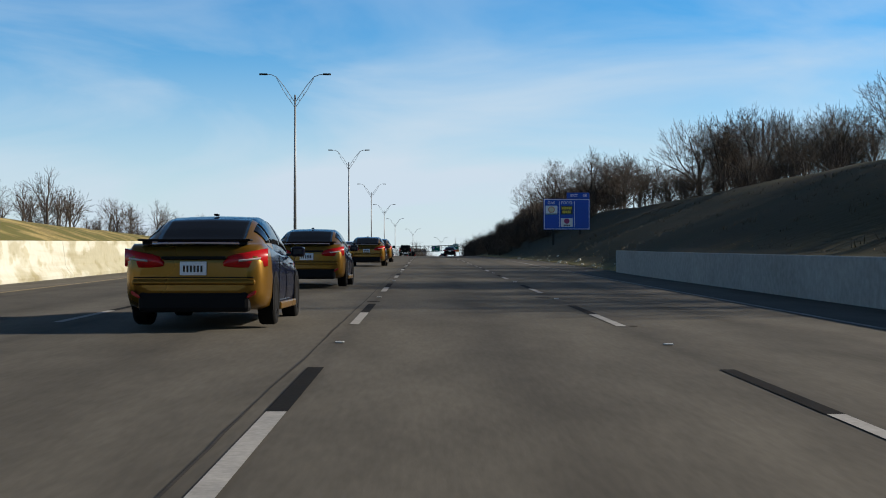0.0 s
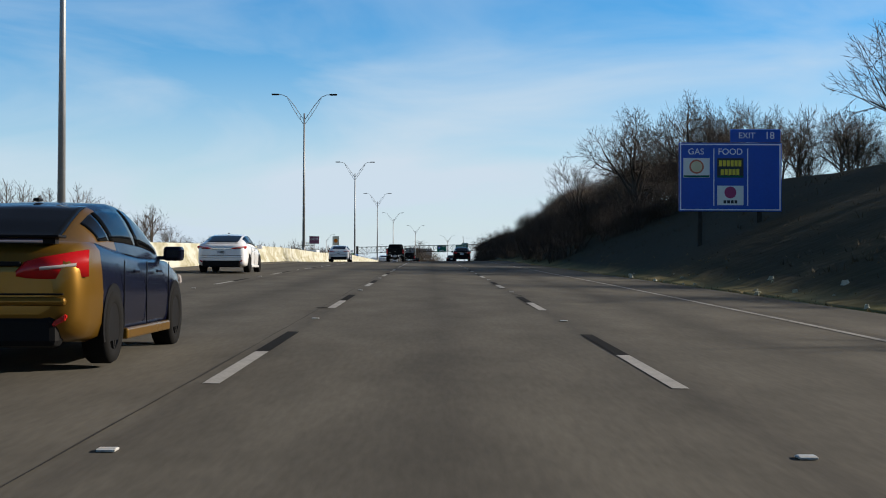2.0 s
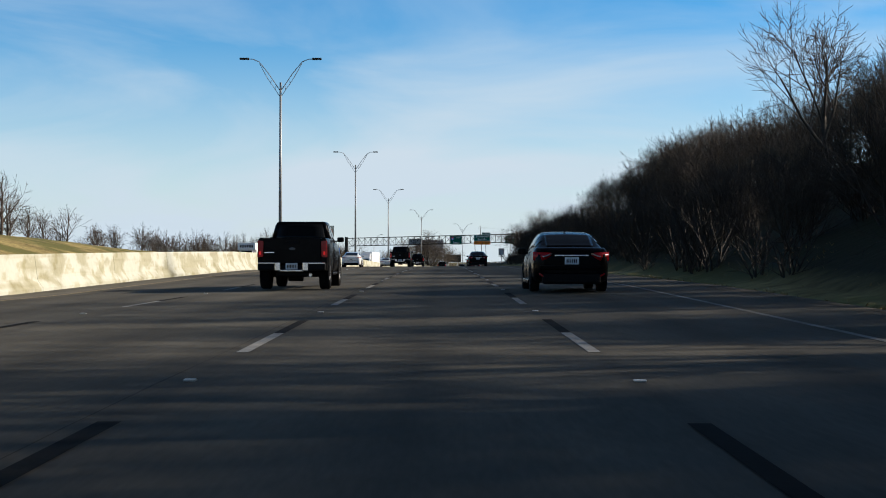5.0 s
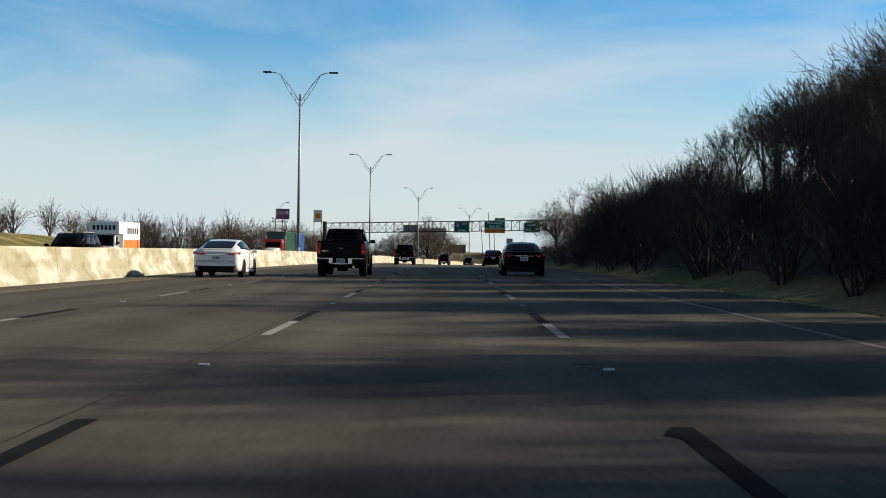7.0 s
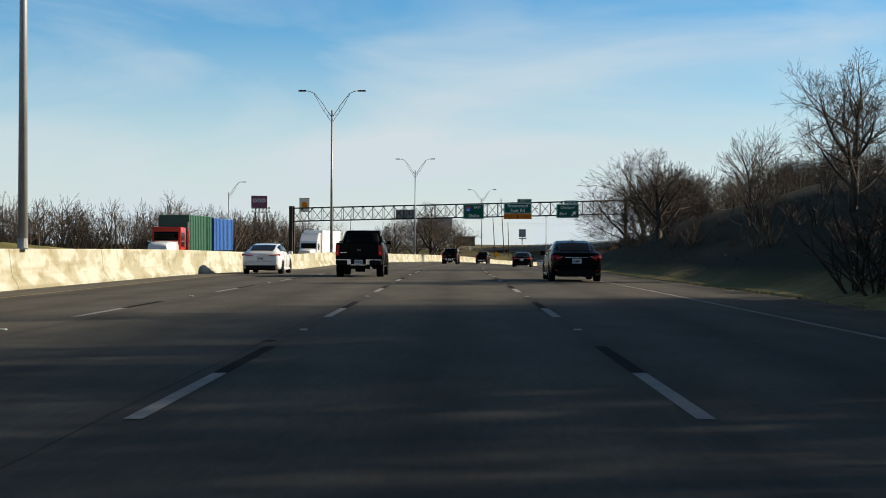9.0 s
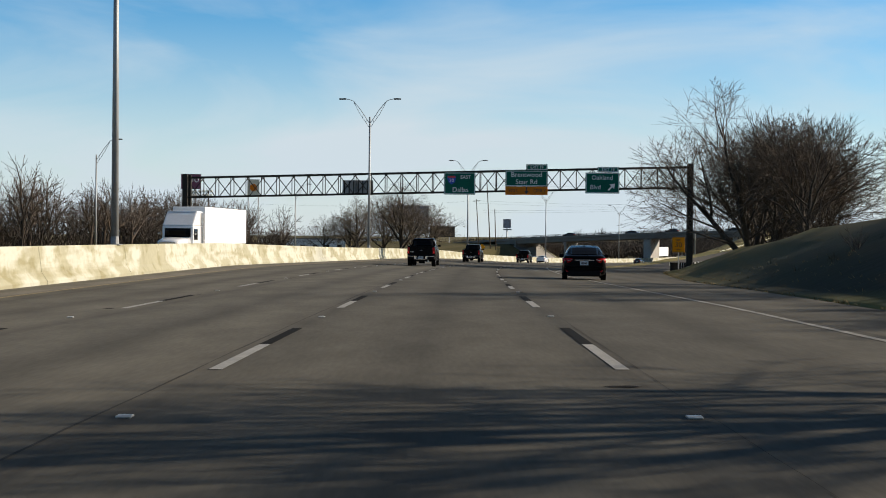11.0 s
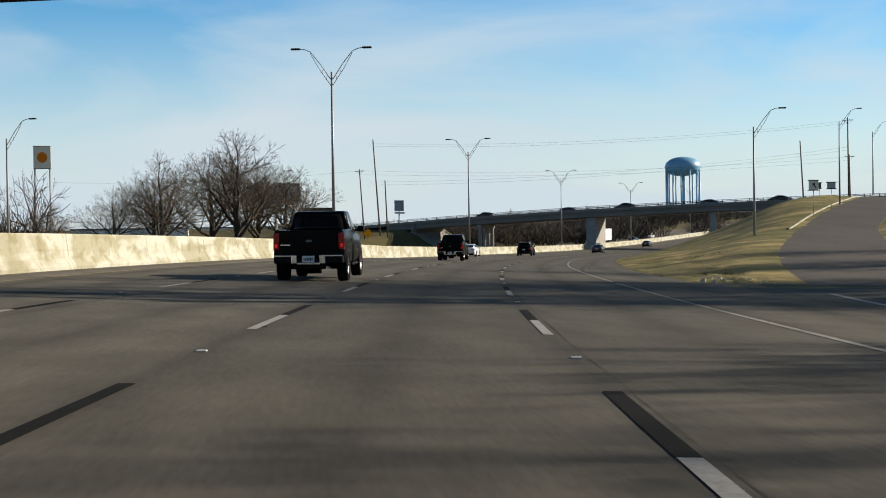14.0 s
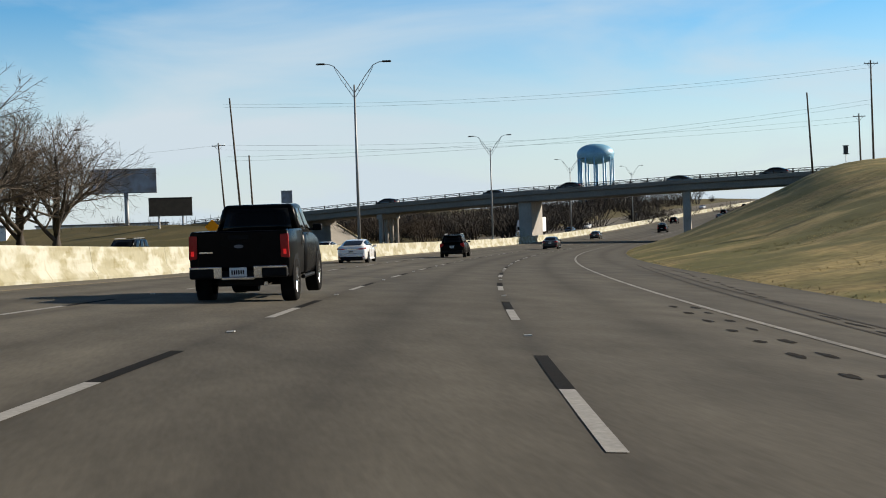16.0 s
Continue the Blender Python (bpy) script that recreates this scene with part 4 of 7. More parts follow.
def make_tree(seed, height, kids, spread, lift=0.05, r=0.17, label="", name="tree", leaves=0, twig=None, stems=1, tilts=(0.15, 0.6), thin=0.012, bole=0.45):
    rng = random.Random(seed)
    V, F, T, G = [], [], [], []
    for k in range(stems):
        w = 2 * math.pi * (k + 0.6 * rng.random()) / stems
        tilt = 0.05 if stems == 1 else tilts[0] + (tilts[1] - tilts[0]) * ((k * 0.618) % 1.0)
        grow(V, F, T, G, (0.12 * (stems > 1) * math.cos(w), 0.12 * (stems > 1) * math.sin(w), -0.25), (math.cos(w) * tilt, math.sin(w) * tilt, 1), height * 0.4 * rng.uniform(0.85, 1.1), r, 0, kids, rng, lift, spread, thin, bole)
    cand = len(T)
    for k in range(leaves):
        c = T[rng.randrange(cand)]
        a = Vector((rng.gauss(0, 1), rng.gauss(0, 1), rng.gauss(0, 1))).normalized() * rng.uniform(0.03, 0.07)
        b = a.cross(Vector((rng.gauss(0, 1), rng.gauss(0, 1), rng.gauss(0, 1)))).normalized() * rng.uniform(0.015, 0.03)
        i = len(T)
        T += [c - a, c + b, c + a, c - b]
        G.append((i, i + 1, i + 2, i + 3))
    fit = height / max(v.z for v in T)
    V, T = [v * fit for v in V], [v * fit for v in T]
    ob = new(name)
    raw("trunk", V, F, BARK if name == "tree" else twig, ob, smooth=True)
    raw("crown", T, G, twig or TWIG, ob)
    tagged(ob, label, name, "roadside " + name + "s")
    TALL[ob.name] = height
    return ob


TALL = {}
tall = [make_tree(11 + k, 10.0, (6, 5, 4, 3, 3), (0.35, 0.9), 0.05, 0.19, "bare grey-brown winter tree on the grassy slope", thin=0.015) for k in range(3)]
wide = [make_tree(31 + k, 10.0, (7, 6, 5, 4, 5), (0.5, 1.1), 0.05, 0.26, "large bare spreading winter tree with fine twigs", thin=0.010, bole=0.28) for k in range(2)]
pale = [make_tree(31 + k, 10.0, (7, 6, 5, 4, 5), (0.5, 1.1), 0.05, 0.26, "large bare pale-twigged winter tree beyond the other carriageway", twig=TWIG_P, thin=0.009, bole=0.28) for k in range(2)]
fan_tree = make_tree(41, 12.0, (5, 5, 5, 4, 4), (0.45, 1.0), 0.012, 0.2, "large bare fan-shaped winter tree beside the exit lane", stems=6, tilts=(0.2, 1.1), thin=0.012, bole=0.3)
small = [make_tree(51 + k, 6.0, (6, 6, 5, 5), (0.35, 0.9), 0.06, 0.10, "slender bare winter tree", thin=0.010) for k in range(2)]
bank = [make_tree(61 + k, 9.0, (5, 5, 3, 3), (0.4, 0.95), 0.05, 0.18, "bare brown winter tree on the far bank", thin=0.024) for k in range(3)]
bush = [make_tree(71 + k, 4.6, (5, 5, 4), (0.35, 1.0), 0.04, 0.05, "dense brown leafless thicket shrub on the slope", "shrub", 0, BRUSH, stems=6, tilts=(0.1, 0.9), thin=0.010, bole=0.25) for k in range(3)]
scrub = [make_tree(81 + k, 4.0, (3, 4), (0.4, 1.0), 0.03, 0.06, "low brown leafless brush", "shrub", 0, BRUSH, stems=5, tilts=(0.1, 0.9), thin=0.022, bole=0.25) for k in range(2)]
ever = make_tree(91, 5.0, (9, 6), (0.6, 1.2), 0.0, 0.08, "dark evergreen shrub among bare trees", "shrub", 2200, EVERGREEN, stems=4)

placed = {}
spare, far_trees = [], []


def plant(kind, m):
    """Puts the first of a kind at m, then copies; the brush past what can be told apart goes into one mass."""
    if kind in scrub:
        spare.append((kind, m))
        return None
    if kind.name not in placed:
        placed[kind.name] = True
        kind.matrix_world = m
        return kind
    return copy_thing(kind, m @ Matrix.Diagonal((*[1 / v for v in kind.scale], 1)))


def right_ground(s, u):
    e = edge_right(s)
    return (ramp_z(s) if s > 480 else 0.0) + right_dz(s, max(0.0, u - e)) - 0.1


def plant_right(kind, s, u, scale, turn):
    p = at(s, u, right_ground(s, u))
    plant(kind, pose(p.x, p.y, p.z, 0, 0, turn) @ Matrix.Scale(scale, 4))


def plant_under(kind, s, u, full, turn):
    """Keeps the top of a plant under the thicket's outline."""
    if 205 < s < 292:
        # pulls the growth into loose rows along the sun, for light streaks on the road
        q = s - 0.25 * u
        row = round(q / 6.5) * 6.5
        s += (row + (q - row) * 0.42) - q
    p = at(s, u, right_ground(s, u))
    z = float(np.interp(s, [60, 160, 185, 300], [1.6, 2.0, 3.0, 4.1])) + u * float(np.interp(s, [100, 158, 185, 230, 285, 300, 322, 340, 352, 365, 400, 430, 500], [0.41, 0.43, 0.55, 0.44, 0.45, 0.49, 0.48, 0.43, 0.36, 0.27, 0.28, 0.34, 0.35]))
    scale = min((z - p.z) / TALL[kind.name] * full, 1.25 if kind in bush else 1.3)
    if scale > 0.28:
        plant(kind, pose(p.x, p.y, p.z, 0, 0, turn) @ Matrix.Scale(scale, 4))


def left_ground(s, u):
    d = -u - 36.2
    return hill_left(s) * smooth01((d - 1) / 24.0) - 1.2 * smooth01((d - 45) / 80) - 0.15


def plant_left(kind, s, u, scale, turn):
    p = at(s, u, left_ground(s, u))
    if kind in bank:
        far_trees.append((kind, pose(p.x, p.y, p.z, 0, 0, turn) @ Matrix.Scale(scale, 4)))
        return
    plant(kind, pose(p.x, p.y, p.z, 0, 0, turn) @ Matrix.Scale(scale, 4))


R = random.Random(77)


def turn():
    return R.uniform(0, 360)


def plant_spread(kind, s, u, broad, high, turn):
    p = at(s, u, right_ground(s, u))
    plant(kind, pose(p.x, p.y, p.z, 0, 0, turn) @ Matrix.Diagonal((broad, broad, high, 1)))


# trees singled out along the slope
plant_right(wide[0], 171.0, 17.4, 1.02, 20)
plant_right(wide[1], 179.0, 23.8, 1.02, 140)
plant_right(tall[2], 230.0, 19.5, 0.95, 75)
plant_spread(wide[1], 352.0, 14.4, 0.62, 0.60, 250)
plant_spread(wide[0], 387.0, 12.8, 0.80, 0.60, 60)
plant_spread(fan_tree, 487.0, 22.6, 1.55, 1.25, 100)
plant_right(tall[2], 414.0, 24.0, 0.85, 180)
plant_right(ever, 128.0, 41.0, 0.8, 0)
# thicket from the foot of the slope to its crest
for k in range(66):
    plant_under((tall + small)[k % 5], 153 + 2.85 * k, R.uniform(18, 33), R.uniform(0.86, 1.06), turn())
for k in range(105):
    s = R.uniform(150, 338)
    low = float(np.interp(s, [150, 164, 325, 338], [16, 10.4, 10.4, 14]))
    plant_under(bush[k % 3], s, low + (28 - low) * (R.random() ** (1.8 if k % 3 else 1.0)), R.uniform(0.55, 0.95), turn())
for k in range(120):
    plant_under(bush[k % 3], R.uniform(153, 336), R.uniform(10.2, 16.5), R.uniform(0.45, 0.85), turn())
for k in range(330):
    s = R.uniform(150, 420)
    u = 8.9 + (0 if s < 340 else 2.5) + 12 * R.random() ** 1.8
    p = at(s, u, right_ground(s, u))
    plant(scrub[k % 2], pose(p.x, p.y, p.z, 0, 0, turn()) @ Matrix.Scale(R.uniform(0.25, 0.7) * (1.0 if s < 335 else 0.6), 4))
# dense crest trees that shade the lanes
for k in range(8):
    s, u = 127 + 2.36 * k, R.uniform(31, 36.5)
    p = at(s, u, right_ground(s, u))
    plant(tall[k % 3], pose(p.x, p.y, p.z, 0, 0, turn()) @ Matrix.Scale((R.uniform(17.6, 19.4) - p.z) / 10.0, 4))
for a, b, n in ((231, 258, 11), (266, 274, 3), (283, 294, 5), (297, 313, 13), (318, 336, 12)):
    for k in range(n):
        plant_under((tall + small)[k % 5], a + (b - a) * (k + 0.5) / n, R.uniform(24, 31), R.uniform(1.05, 1.2), turn())
# crest trees before the thicket
for k in range(30):
    plant_under((tall + small)[k % 5], 94 + 2.4 * k, R.uniform(27, 44), R.uniform(0.62, 1.08), turn())
for k in range(34):
    plant_under(bush[k % 3], R.uniform(70, 160), R.uniform(25, 38), R.uniform(0.4, 0.75), turn())
# tall trees on the crest beside the start, which shade the lanes
for k in range(20):
    plant_right(tall[k % 3], 33 + 1.9 * k, R.uniform(29, 38), R.uniform(0.68, 0.98), turn())
for k in range(4):
    plant_right(tall[k % 3], 21 + 3.6 * k, R.uniform(28, 34), R.uniform(0.72, 0.9), turn())
# slope after the thicket
for k in range(28):
    s = R.uniform(352, 482)
    plant_under((small + tall)[k % 5], s, edge_right(s) + R.uniform(13, 34), R.uniform(0.65, 0.92), turn())
for k in range(14):
    s = R.uniform(355, 500)
    plant_under(bush[k % 3], s, edge_right(s) + R.uniform(9, 28), R.uniform(0.35, 0.6), turn())
for k in range(12):
    s = 384 + 4.0 * k
    plant_under((small + tall)[k % 5], s, edge_right(s) + R.uniform(9, 18), R.uniform(0.8, 0.95), turn())
# woods on the bank beside the ramp, placed and sized to shade the lanes
for k in range(3):
    s = 521 + 4.2 * k
    plant_right(tall[k % 3], s, edge_right(s) + R.uniform(7, 11), R.uniform(1.6, 1.8), turn())
for k in range(4):
    s = 518 + 5.0 * k
    plant_right((wide[k % 2], tall[k % 3])[k % 2], s, edge_right(s) + R.uniform(6, 14), R.uniform(1.1, 1.3), turn())
for k in range(3):
    s = 495 + 4.5 * k
    plant_right(tall[k % 3], s, edge_right(s) + R.uniform(8, 13), R.uniform(1.15, 1.4), turn())
# trees added only to throw shade bands over the lanes past the gantry
for s in (554, 558, 578):
    plant_right(tall[s % 3], s, edge_right(s) + R.uniform(14, 16), R.uniform(1.6, 1.75), turn())
for k in range(3):
    s = 477 + 4.2 * k
    plant_right(tall[k % 3], s, edge_right(s) + R.uniform(10, 14), R.uniform(1.05, 1.25), turn())
# left bank
R = random.Random(502)
for k in range(84):
    plant_left(bank[k % 3], R.uniform(70, 350), R.uniform(-90, -60), R.uniform(0.55, 1.1), turn())
for k in range(36):
    plant_left(bank[k % 3], R.uniform(340, 490), R.uniform(-96, -64), R.uniform(0.6, 1.0), turn())
for k in range(80):
    plant_left(scrub[k % 2], R.uniform(60, 490), R.uniform(-104, -62), R.uniform(0.6, 1.1), turn())
R = random.Random(503)
for k in range(80):
    plant_left(bank[k % 3], R.uniform(525, 640), R.uniform(-100, -60), R.uniform(1.0, 1.5), turn())
for k in range(140):
    plant_left(scrub[k % 2], R.uniform(510, 650), R.uniform(-96, -60), R.uniform(1.1, 1.9), turn())
R = random.Random(504)
for x, y, sc, t in ((-7.5, 661, 1.0, 10), (-16.5, 655, 0.8, 131), (-1.0, 668, 0.72, 250), (-25, 668, 0.55, 41), (-36, 676, 0.45, 300), (-11.5, 672, 0.85, 77), (-5.0, 675, 0.8, 200), (-19, 664, 0.62, 12)):
    plant(pale[t % 2], pose(x, y, -1.6, 0, 0, t) @ Matrix.Diagonal((sc * 1.95, sc * 1.95, sc * 1.75, 1)))
for k in range(14):
    plant_left(scrub[k % 2], R.uniform(622, 672), R.uniform(-56, -42), R.uniform(0.4, 0.8), turn())
# brown woods behind the bridge
for k in range(120):
    s, u = R.uniform(792, 850), -37 - 75 * R.random() ** 1.3
    p = at(s, u, left_ground(s, u))
    far_trees.append((bank[k % 3], pose(p.x, p.y, p.z - 0.3, 0, 0, turn()) @ Matrix.Scale(R.uniform(0.45, 0.75), 4)))
for k in range(190):
    s = R.uniform(800, 870) if k < 110 else R.uniform(870, 1000)
    u = R.uniform(-130, -40) if k % 4 or k > 110 else R.uniform(24, 60)
    p = at(s, u, left_ground(s, u) if u < 0 else 0.0)
    spare.append((scrub[k % 2], pose(p.x, p.y, p.z - 0.3, 0, 0, turn()) @ Matrix.Scale(R.uniform(1.2, 1.8), 4)))
for k in range(300):
    s, u = R.uniform(806, 900), R.uniform(-115, -22)
    p = at(s, u, left_ground(s, u))
    spare.append((scrub[k % 2], pose(p.x, p.y, p.z - 0.3, 0, 0, turn()) @ Matrix.Scale(R.uniform(1.2, 2.1), 4)))
for k in range(170):
    s, u = R.uniform(900, 1160), R.uniform(-80, -41)
    p = at(s, u, left_ground(s, u))
    spare.append((scrub[k % 2], pose(p.x, p.y, p.z - 0.3, 0, 0, turn()) @ Matrix.Scale(R.uniform(1.5, 2.5), 4)))
# far woods beyond the bridge
for k in range(110):
    s = R.uniform(830, 1250)
    u = R.choice((R.uniform(-190, -45), R.uniform(-150, -45), R.uniform(26, 120)))
    kind = (bank + scrub * 4 + [ever])[k % 12]
    p = at(s, u, left_ground(s, u) if u < 0 else 0.0)
    spare.append((kind, pose(p.x, p.y, p.z - 1.0, 0, 0, turn()) @ Matrix.Scale(R.uniform(0.8, 1.2), 4)))

for k in range(48):
    s = R.uniform(850, 1010)
    u = R.uniform(18, 40) if k % 2 else R.uniform(40, 120)
    p = at(s, u, -0.4)
    far_trees.append((bank[k % 3], pose(p.x, p.y, p.z, 0, 0, turn()) @ Matrix.Scale(R.uniform(0.4, 0.75), 4)))
for k in range(46):
    y = R.uniform(880, 1120)
    x = (R.uniform(118, 140) if k % 3 else R.uniform(144, 168)) + (y - 900) * 0.36
    spare.append((([ever] + scrub * 3)[k % 7], pose(x, y, -4.5, 0, 0, turn()) @ Matrix.Scale(R.uniform(1.4, 2.0), 4)))

# the brush and the trees of the far banks as one mass each
def mass(name, items, material):
    sv, sf = [], []
    for kind, m in items:
        for child in kind.children:
            base = len(sv)
            sv += [m @ v.co for v in child.data.vertices]
            sf += [tuple(base + i for i in p.vertices) for p in child.data.polygons]
    return raw(name, sv, sf, material)


tagged(mass("far_trees", far_trees, TWIG), "bare brown winter trees along the far bank", "trees", kind="stuff")
tagged(mass("brushwood", spare, BRUSH), "brown leafless brushwood along the banks", "brushwood", kind="stuff")
for kind in scrub + bank:
    for child in list(kind.children):
        bpy.data.objects.remove(child)
    bpy.data.objects.remove(kind)

# ---- dry grass tufts and rubble along the verge ----
tv, tf = [], []
for k in range(5200):
    if k % 4:
        s = R.uniform(-8, 480)
        u = edge_right(s) + 0.15 + 3.2 * R.random() ** 2
        if s < 50:
            u += 0.9
        z = right_dz(s, max(0.0, u - edge_right(s))) - 0.05
    else:
        s = R.uniform(527, 640)
        u = main_right(s) + (gore_left(s) - main_right(s)) * R.random()
        z = -0.05 + (island_dz(s, (u - main_right(s)) / max(0.5, gore_left(s) - main_right(s))))
    p = at(s, u, z)
    for j in range(3):
        w, h = R.uniform(0, 2 * math.pi), R.uniform(0.03, 0.11)
        a = Vector((math.cos(w), math.sin(w), 0)) * 0.018
        i = len(tv)
        tv += [p + a, p - a, p + Vector((R.gauss(0, 0.06), R.gauss(0, 0.06), h))]
        tf.append((i, i + 1, i + 2))
        p = p + Vector((R.gauss(0, 0.06), R.gauss(0, 0.06), 0))
STRAW = mat("dry_straw", (0.19, 0.135, 0.055), 0.95, var=0.4, scale=0.4, fine=5)
tagged(raw("grass_tufts", tv, tf, STRAW), "dry straw-coloured grass tufts along the verge", "grass", kind="stuff")
# turf on the island beside the ramp
def turf(n, low, high, size, seed):
    q = random.Random(seed)
    v, f = [], []
    while len(f) < n * 3:
        s = q.uniform(526, 700)
        t = q.random()
        m0, g0 = main_right(s), gore_left(s)
        if not low < noise.noise(Vector((s / 9.0, t * (g0 - m0) / 6.0, 2.2))) < high:
            continue
        p = at(s, m0 + (g0 - m0) * t, island_dz(s, t) - 0.05)
        for j in range(3):
            w = q.uniform(0, 2 * math.pi)
            a = Vector((math.cos(w), math.sin(w), 0)) * 0.02
            i = len(v)
            v += [p + a, p - a, p + Vector((q.gauss(0, 0.08), q.gauss(0, 0.08), q.uniform(0.5, 1.2) * size))]
            f.append((i, i + 1, i + 2))
            p = p + Vector((q.gauss(0, 0.12), q.gauss(0, 0.12), 0))
    return v, f


GREENBLADE = mat("dull_green_turf", (0.13, 0.13, 0.045), 0.95, var=0.35, scale=0.5, fine=5)
PALEBLADE = mat("pale_straw_turf", (0.36, 0.28, 0.12), 0.95, var=0.3, scale=0.5, fine=5)
tagged(raw("turf", *turf(3600, 0.08, 9, 0.075, 7), GREENBLADE), "tufts of dull green turf on the island", "grass", kind="stuff")
tagged(raw("turf", *turf(4200, -9, 0.05, 0.075, 8), PALEBLADE), "pale dry straw tufts on the island", "grass", kind="stuff")
# dead weeds on the cut slope
wv, wf = [], []
for k in range(5200):
    s = R.uniform(-8, 430)
    if k % 3 == 0:
        s = R.uniform(20, 170)
    e = edge_right(s)
    u = e + (1.6 if s > 50 else 2.2) + 13 * R.random()
    p = at(s, u, right_dz(s, u - e) - 0.06)
    big = 0.5 * R.uniform(0.5, 1.0) * (1.5 if noise.noise(Vector((s / 7, u / 5, 1.7))) > 0.1 else 0.6)
    for j in range(5):
        w = R.uniform(0, 2 * math.pi)
        a = Vector((math.cos(w), math.sin(w), 0)) * 0.03 * big
        i = len(wv)
        wv += [p + a, p - a, p + Vector((R.gauss(0, 0.14), R.gauss(0, 0.14), R.uniform(0.15, 0.42))) * big]
        wf.append((i, i + 1, i + 2))
        p = p + Vector((R.gauss(0, 0.1), R.gauss(0, 0.1), 0))
WEED = mat("dead_weed_stalks", (0.045, 0.036, 0.018), 0.95, var=0.45, scale=0.3, fine=4)
tagged(raw("weeds", wv, wf, WEED), "brown dead weeds on the cut slope", "weeds", kind="stuff")
rv, rf = [], []
for k in range(70):
    if k < 46:
        s = R.uniform(52, 118)
        u, z0 = R.uniform(7.9, 9.3), 0.0
        z0 = right_dz(s, u - edge_right(s))
    else:
        s = R.uniform(525, 534)
        u, z0 = R.uniform(8.7, 10.8), 0.05
    p, r = at(s, u, z0), R.uniform(0.03, 0.13)
    i = len(rv)
    for j in range(5):
        w = 2 * math.pi * j / 5
        rv.append(p + Vector((math.cos(w) * r * R.uniform(0.7, 1.3), math.sin(w) * r * R.uniform(0.7, 1.3), -0.03)))
    for j in range(5):
        w = 2 * math.pi * j / 5 + 0.3
        rv.append(p + Vector((math.cos(w) * r * R.uniform(0.4, 0.8), math.sin(w) * r * R.uniform(0.4, 0.8), r * R.uniform(0.5, 1.0))))
    rf += [(i + j, i + (j + 1) % 5, i + 5 + (j + 1) % 5, i + 5 + j) for j in range(5)] + [tuple(range(i + 5, i + 10))]
tagged(raw("rubble", rv, rf, CONC), "broken pale rubble and litter beside the pavement", "rubble", kind="stuff")

# ---- overpass ----
BD = Vector((-0.753, 0.658, 0)).normalized()     # along the bridge, to its far end
BW = Vector((0.658, 0.753, 0)).normalized()      # across it, away from the traffic that nears it
B0 = Vector((67.3, 768.6, 0))


def rail_top(k):
    return float(np.interp(k, [-75, -47, -26, 5.5, 37, 50, 85], [6.7, 6.4, 6.0, 5.15, 3.8, 3.15, 1.2]))


bridge = empty("overpass", Matrix(), "grey concrete road overpass with a steel railing", "bridge", kind="structure")
BEAM = mat("weathered_bridge_concrete", (0.17, 0.158, 0.14), 0.85, var=0.2, scale=0.3, fine=4, bump=0.006)


def sweep(name, prof, k0, k1, material, parent, step=4.0):
    """A profile of (across, height under the rail top) drawn along the bridge."""
    verts, faces = [], []
    n, ks = len(prof), np.linspace(k0, k1, int(abs(k1 - k0) / step) + 2)
    for k in ks:
        for w, z in prof:
            c = B0 + BD * k + BW * w
            verts.append(Vector((c.x, c.y, rail_top(k) + z)))
    for i in range(len(ks) - 1):
        for j in range(n):
            a, b = i * n + j, i * n + (j + 1) % n
            faces.append((a, b, b + n, a + n))
    faces.append(tuple(range(n))[::-1])
    faces.append(tuple(range((len(ks) - 1) * n, len(ks) * n)))
    return raw(name, verts, faces, material, parent)


sweep("deck", [(-0.35, -1.0), (-0.35, -1.32), (13.4, -1.32), (13.4, -1.0)], -70, 80, BEAM, bridge)
for w in (-0.35, 13.05):
    sweep("parapet", [(w, -0.99), (w, -0.62), (w + 0.3, -0.62), (w + 0.3, -0.99)], -70, 80, BEAM, bridge)
for w in (0.2, 3.3, 6.4, 9.5, 12.5):
    sweep("girder", [(w, -1.325), (w, -2.35), (w + 0.12, -2.5), (w + 0.5, -2.5), (w + 0.62, -2.35), (w + 0.62, -1.325)], -62, 62, BEAM, bridge)
for w in (-0.2, 13.2):
    for z in (-0.04, -0.33):
        sweep("hand_rail", [(w - 0.05, z - 0.05), (w - 0.05, z + 0.04), (w + 0.05, z + 0.04), (w + 0.05, z - 0.05)], -70, 80, GALV_D, bridge)
for k in np.arange(-68, 80, 3.0):
    for w in (-0.2, 13.2):
        c = B0 + BD * k + BW * w
        z = rail_top(k)
        bm = bmesh.new()
        box(bm, c.x - 0.09, c.x + 0.09, c.y - 0.09, c.y + 0.09, z - 0.63, z + 0.03, 0.01)
        part("rail_post", bm, GALV_D, bridge)
        if w < 0:
            bm = bmesh.new()
            for s2 in (-1, 1):
                a = c + BD * 1.5 + Vector((0, 0, rail_top(k + 1.5) - 0.02))
                b2 = c + BD * (1.5 + s2 * 1.4) + Vector((0, 0, rail_top(k + 1.5) - 0.6))
                tube(bm, a, b2, 0.035, n=5)
            part("rail_brace", bm, GALV_D, bridge)


SKEW = 0.317      # the supports stand along the highway, askew to the bridge


def on_bridge(k, w, z):
    return B0 + BD * (k + SKEW * (w - 1.5)) + BW * w + Vector((0, 0, z))


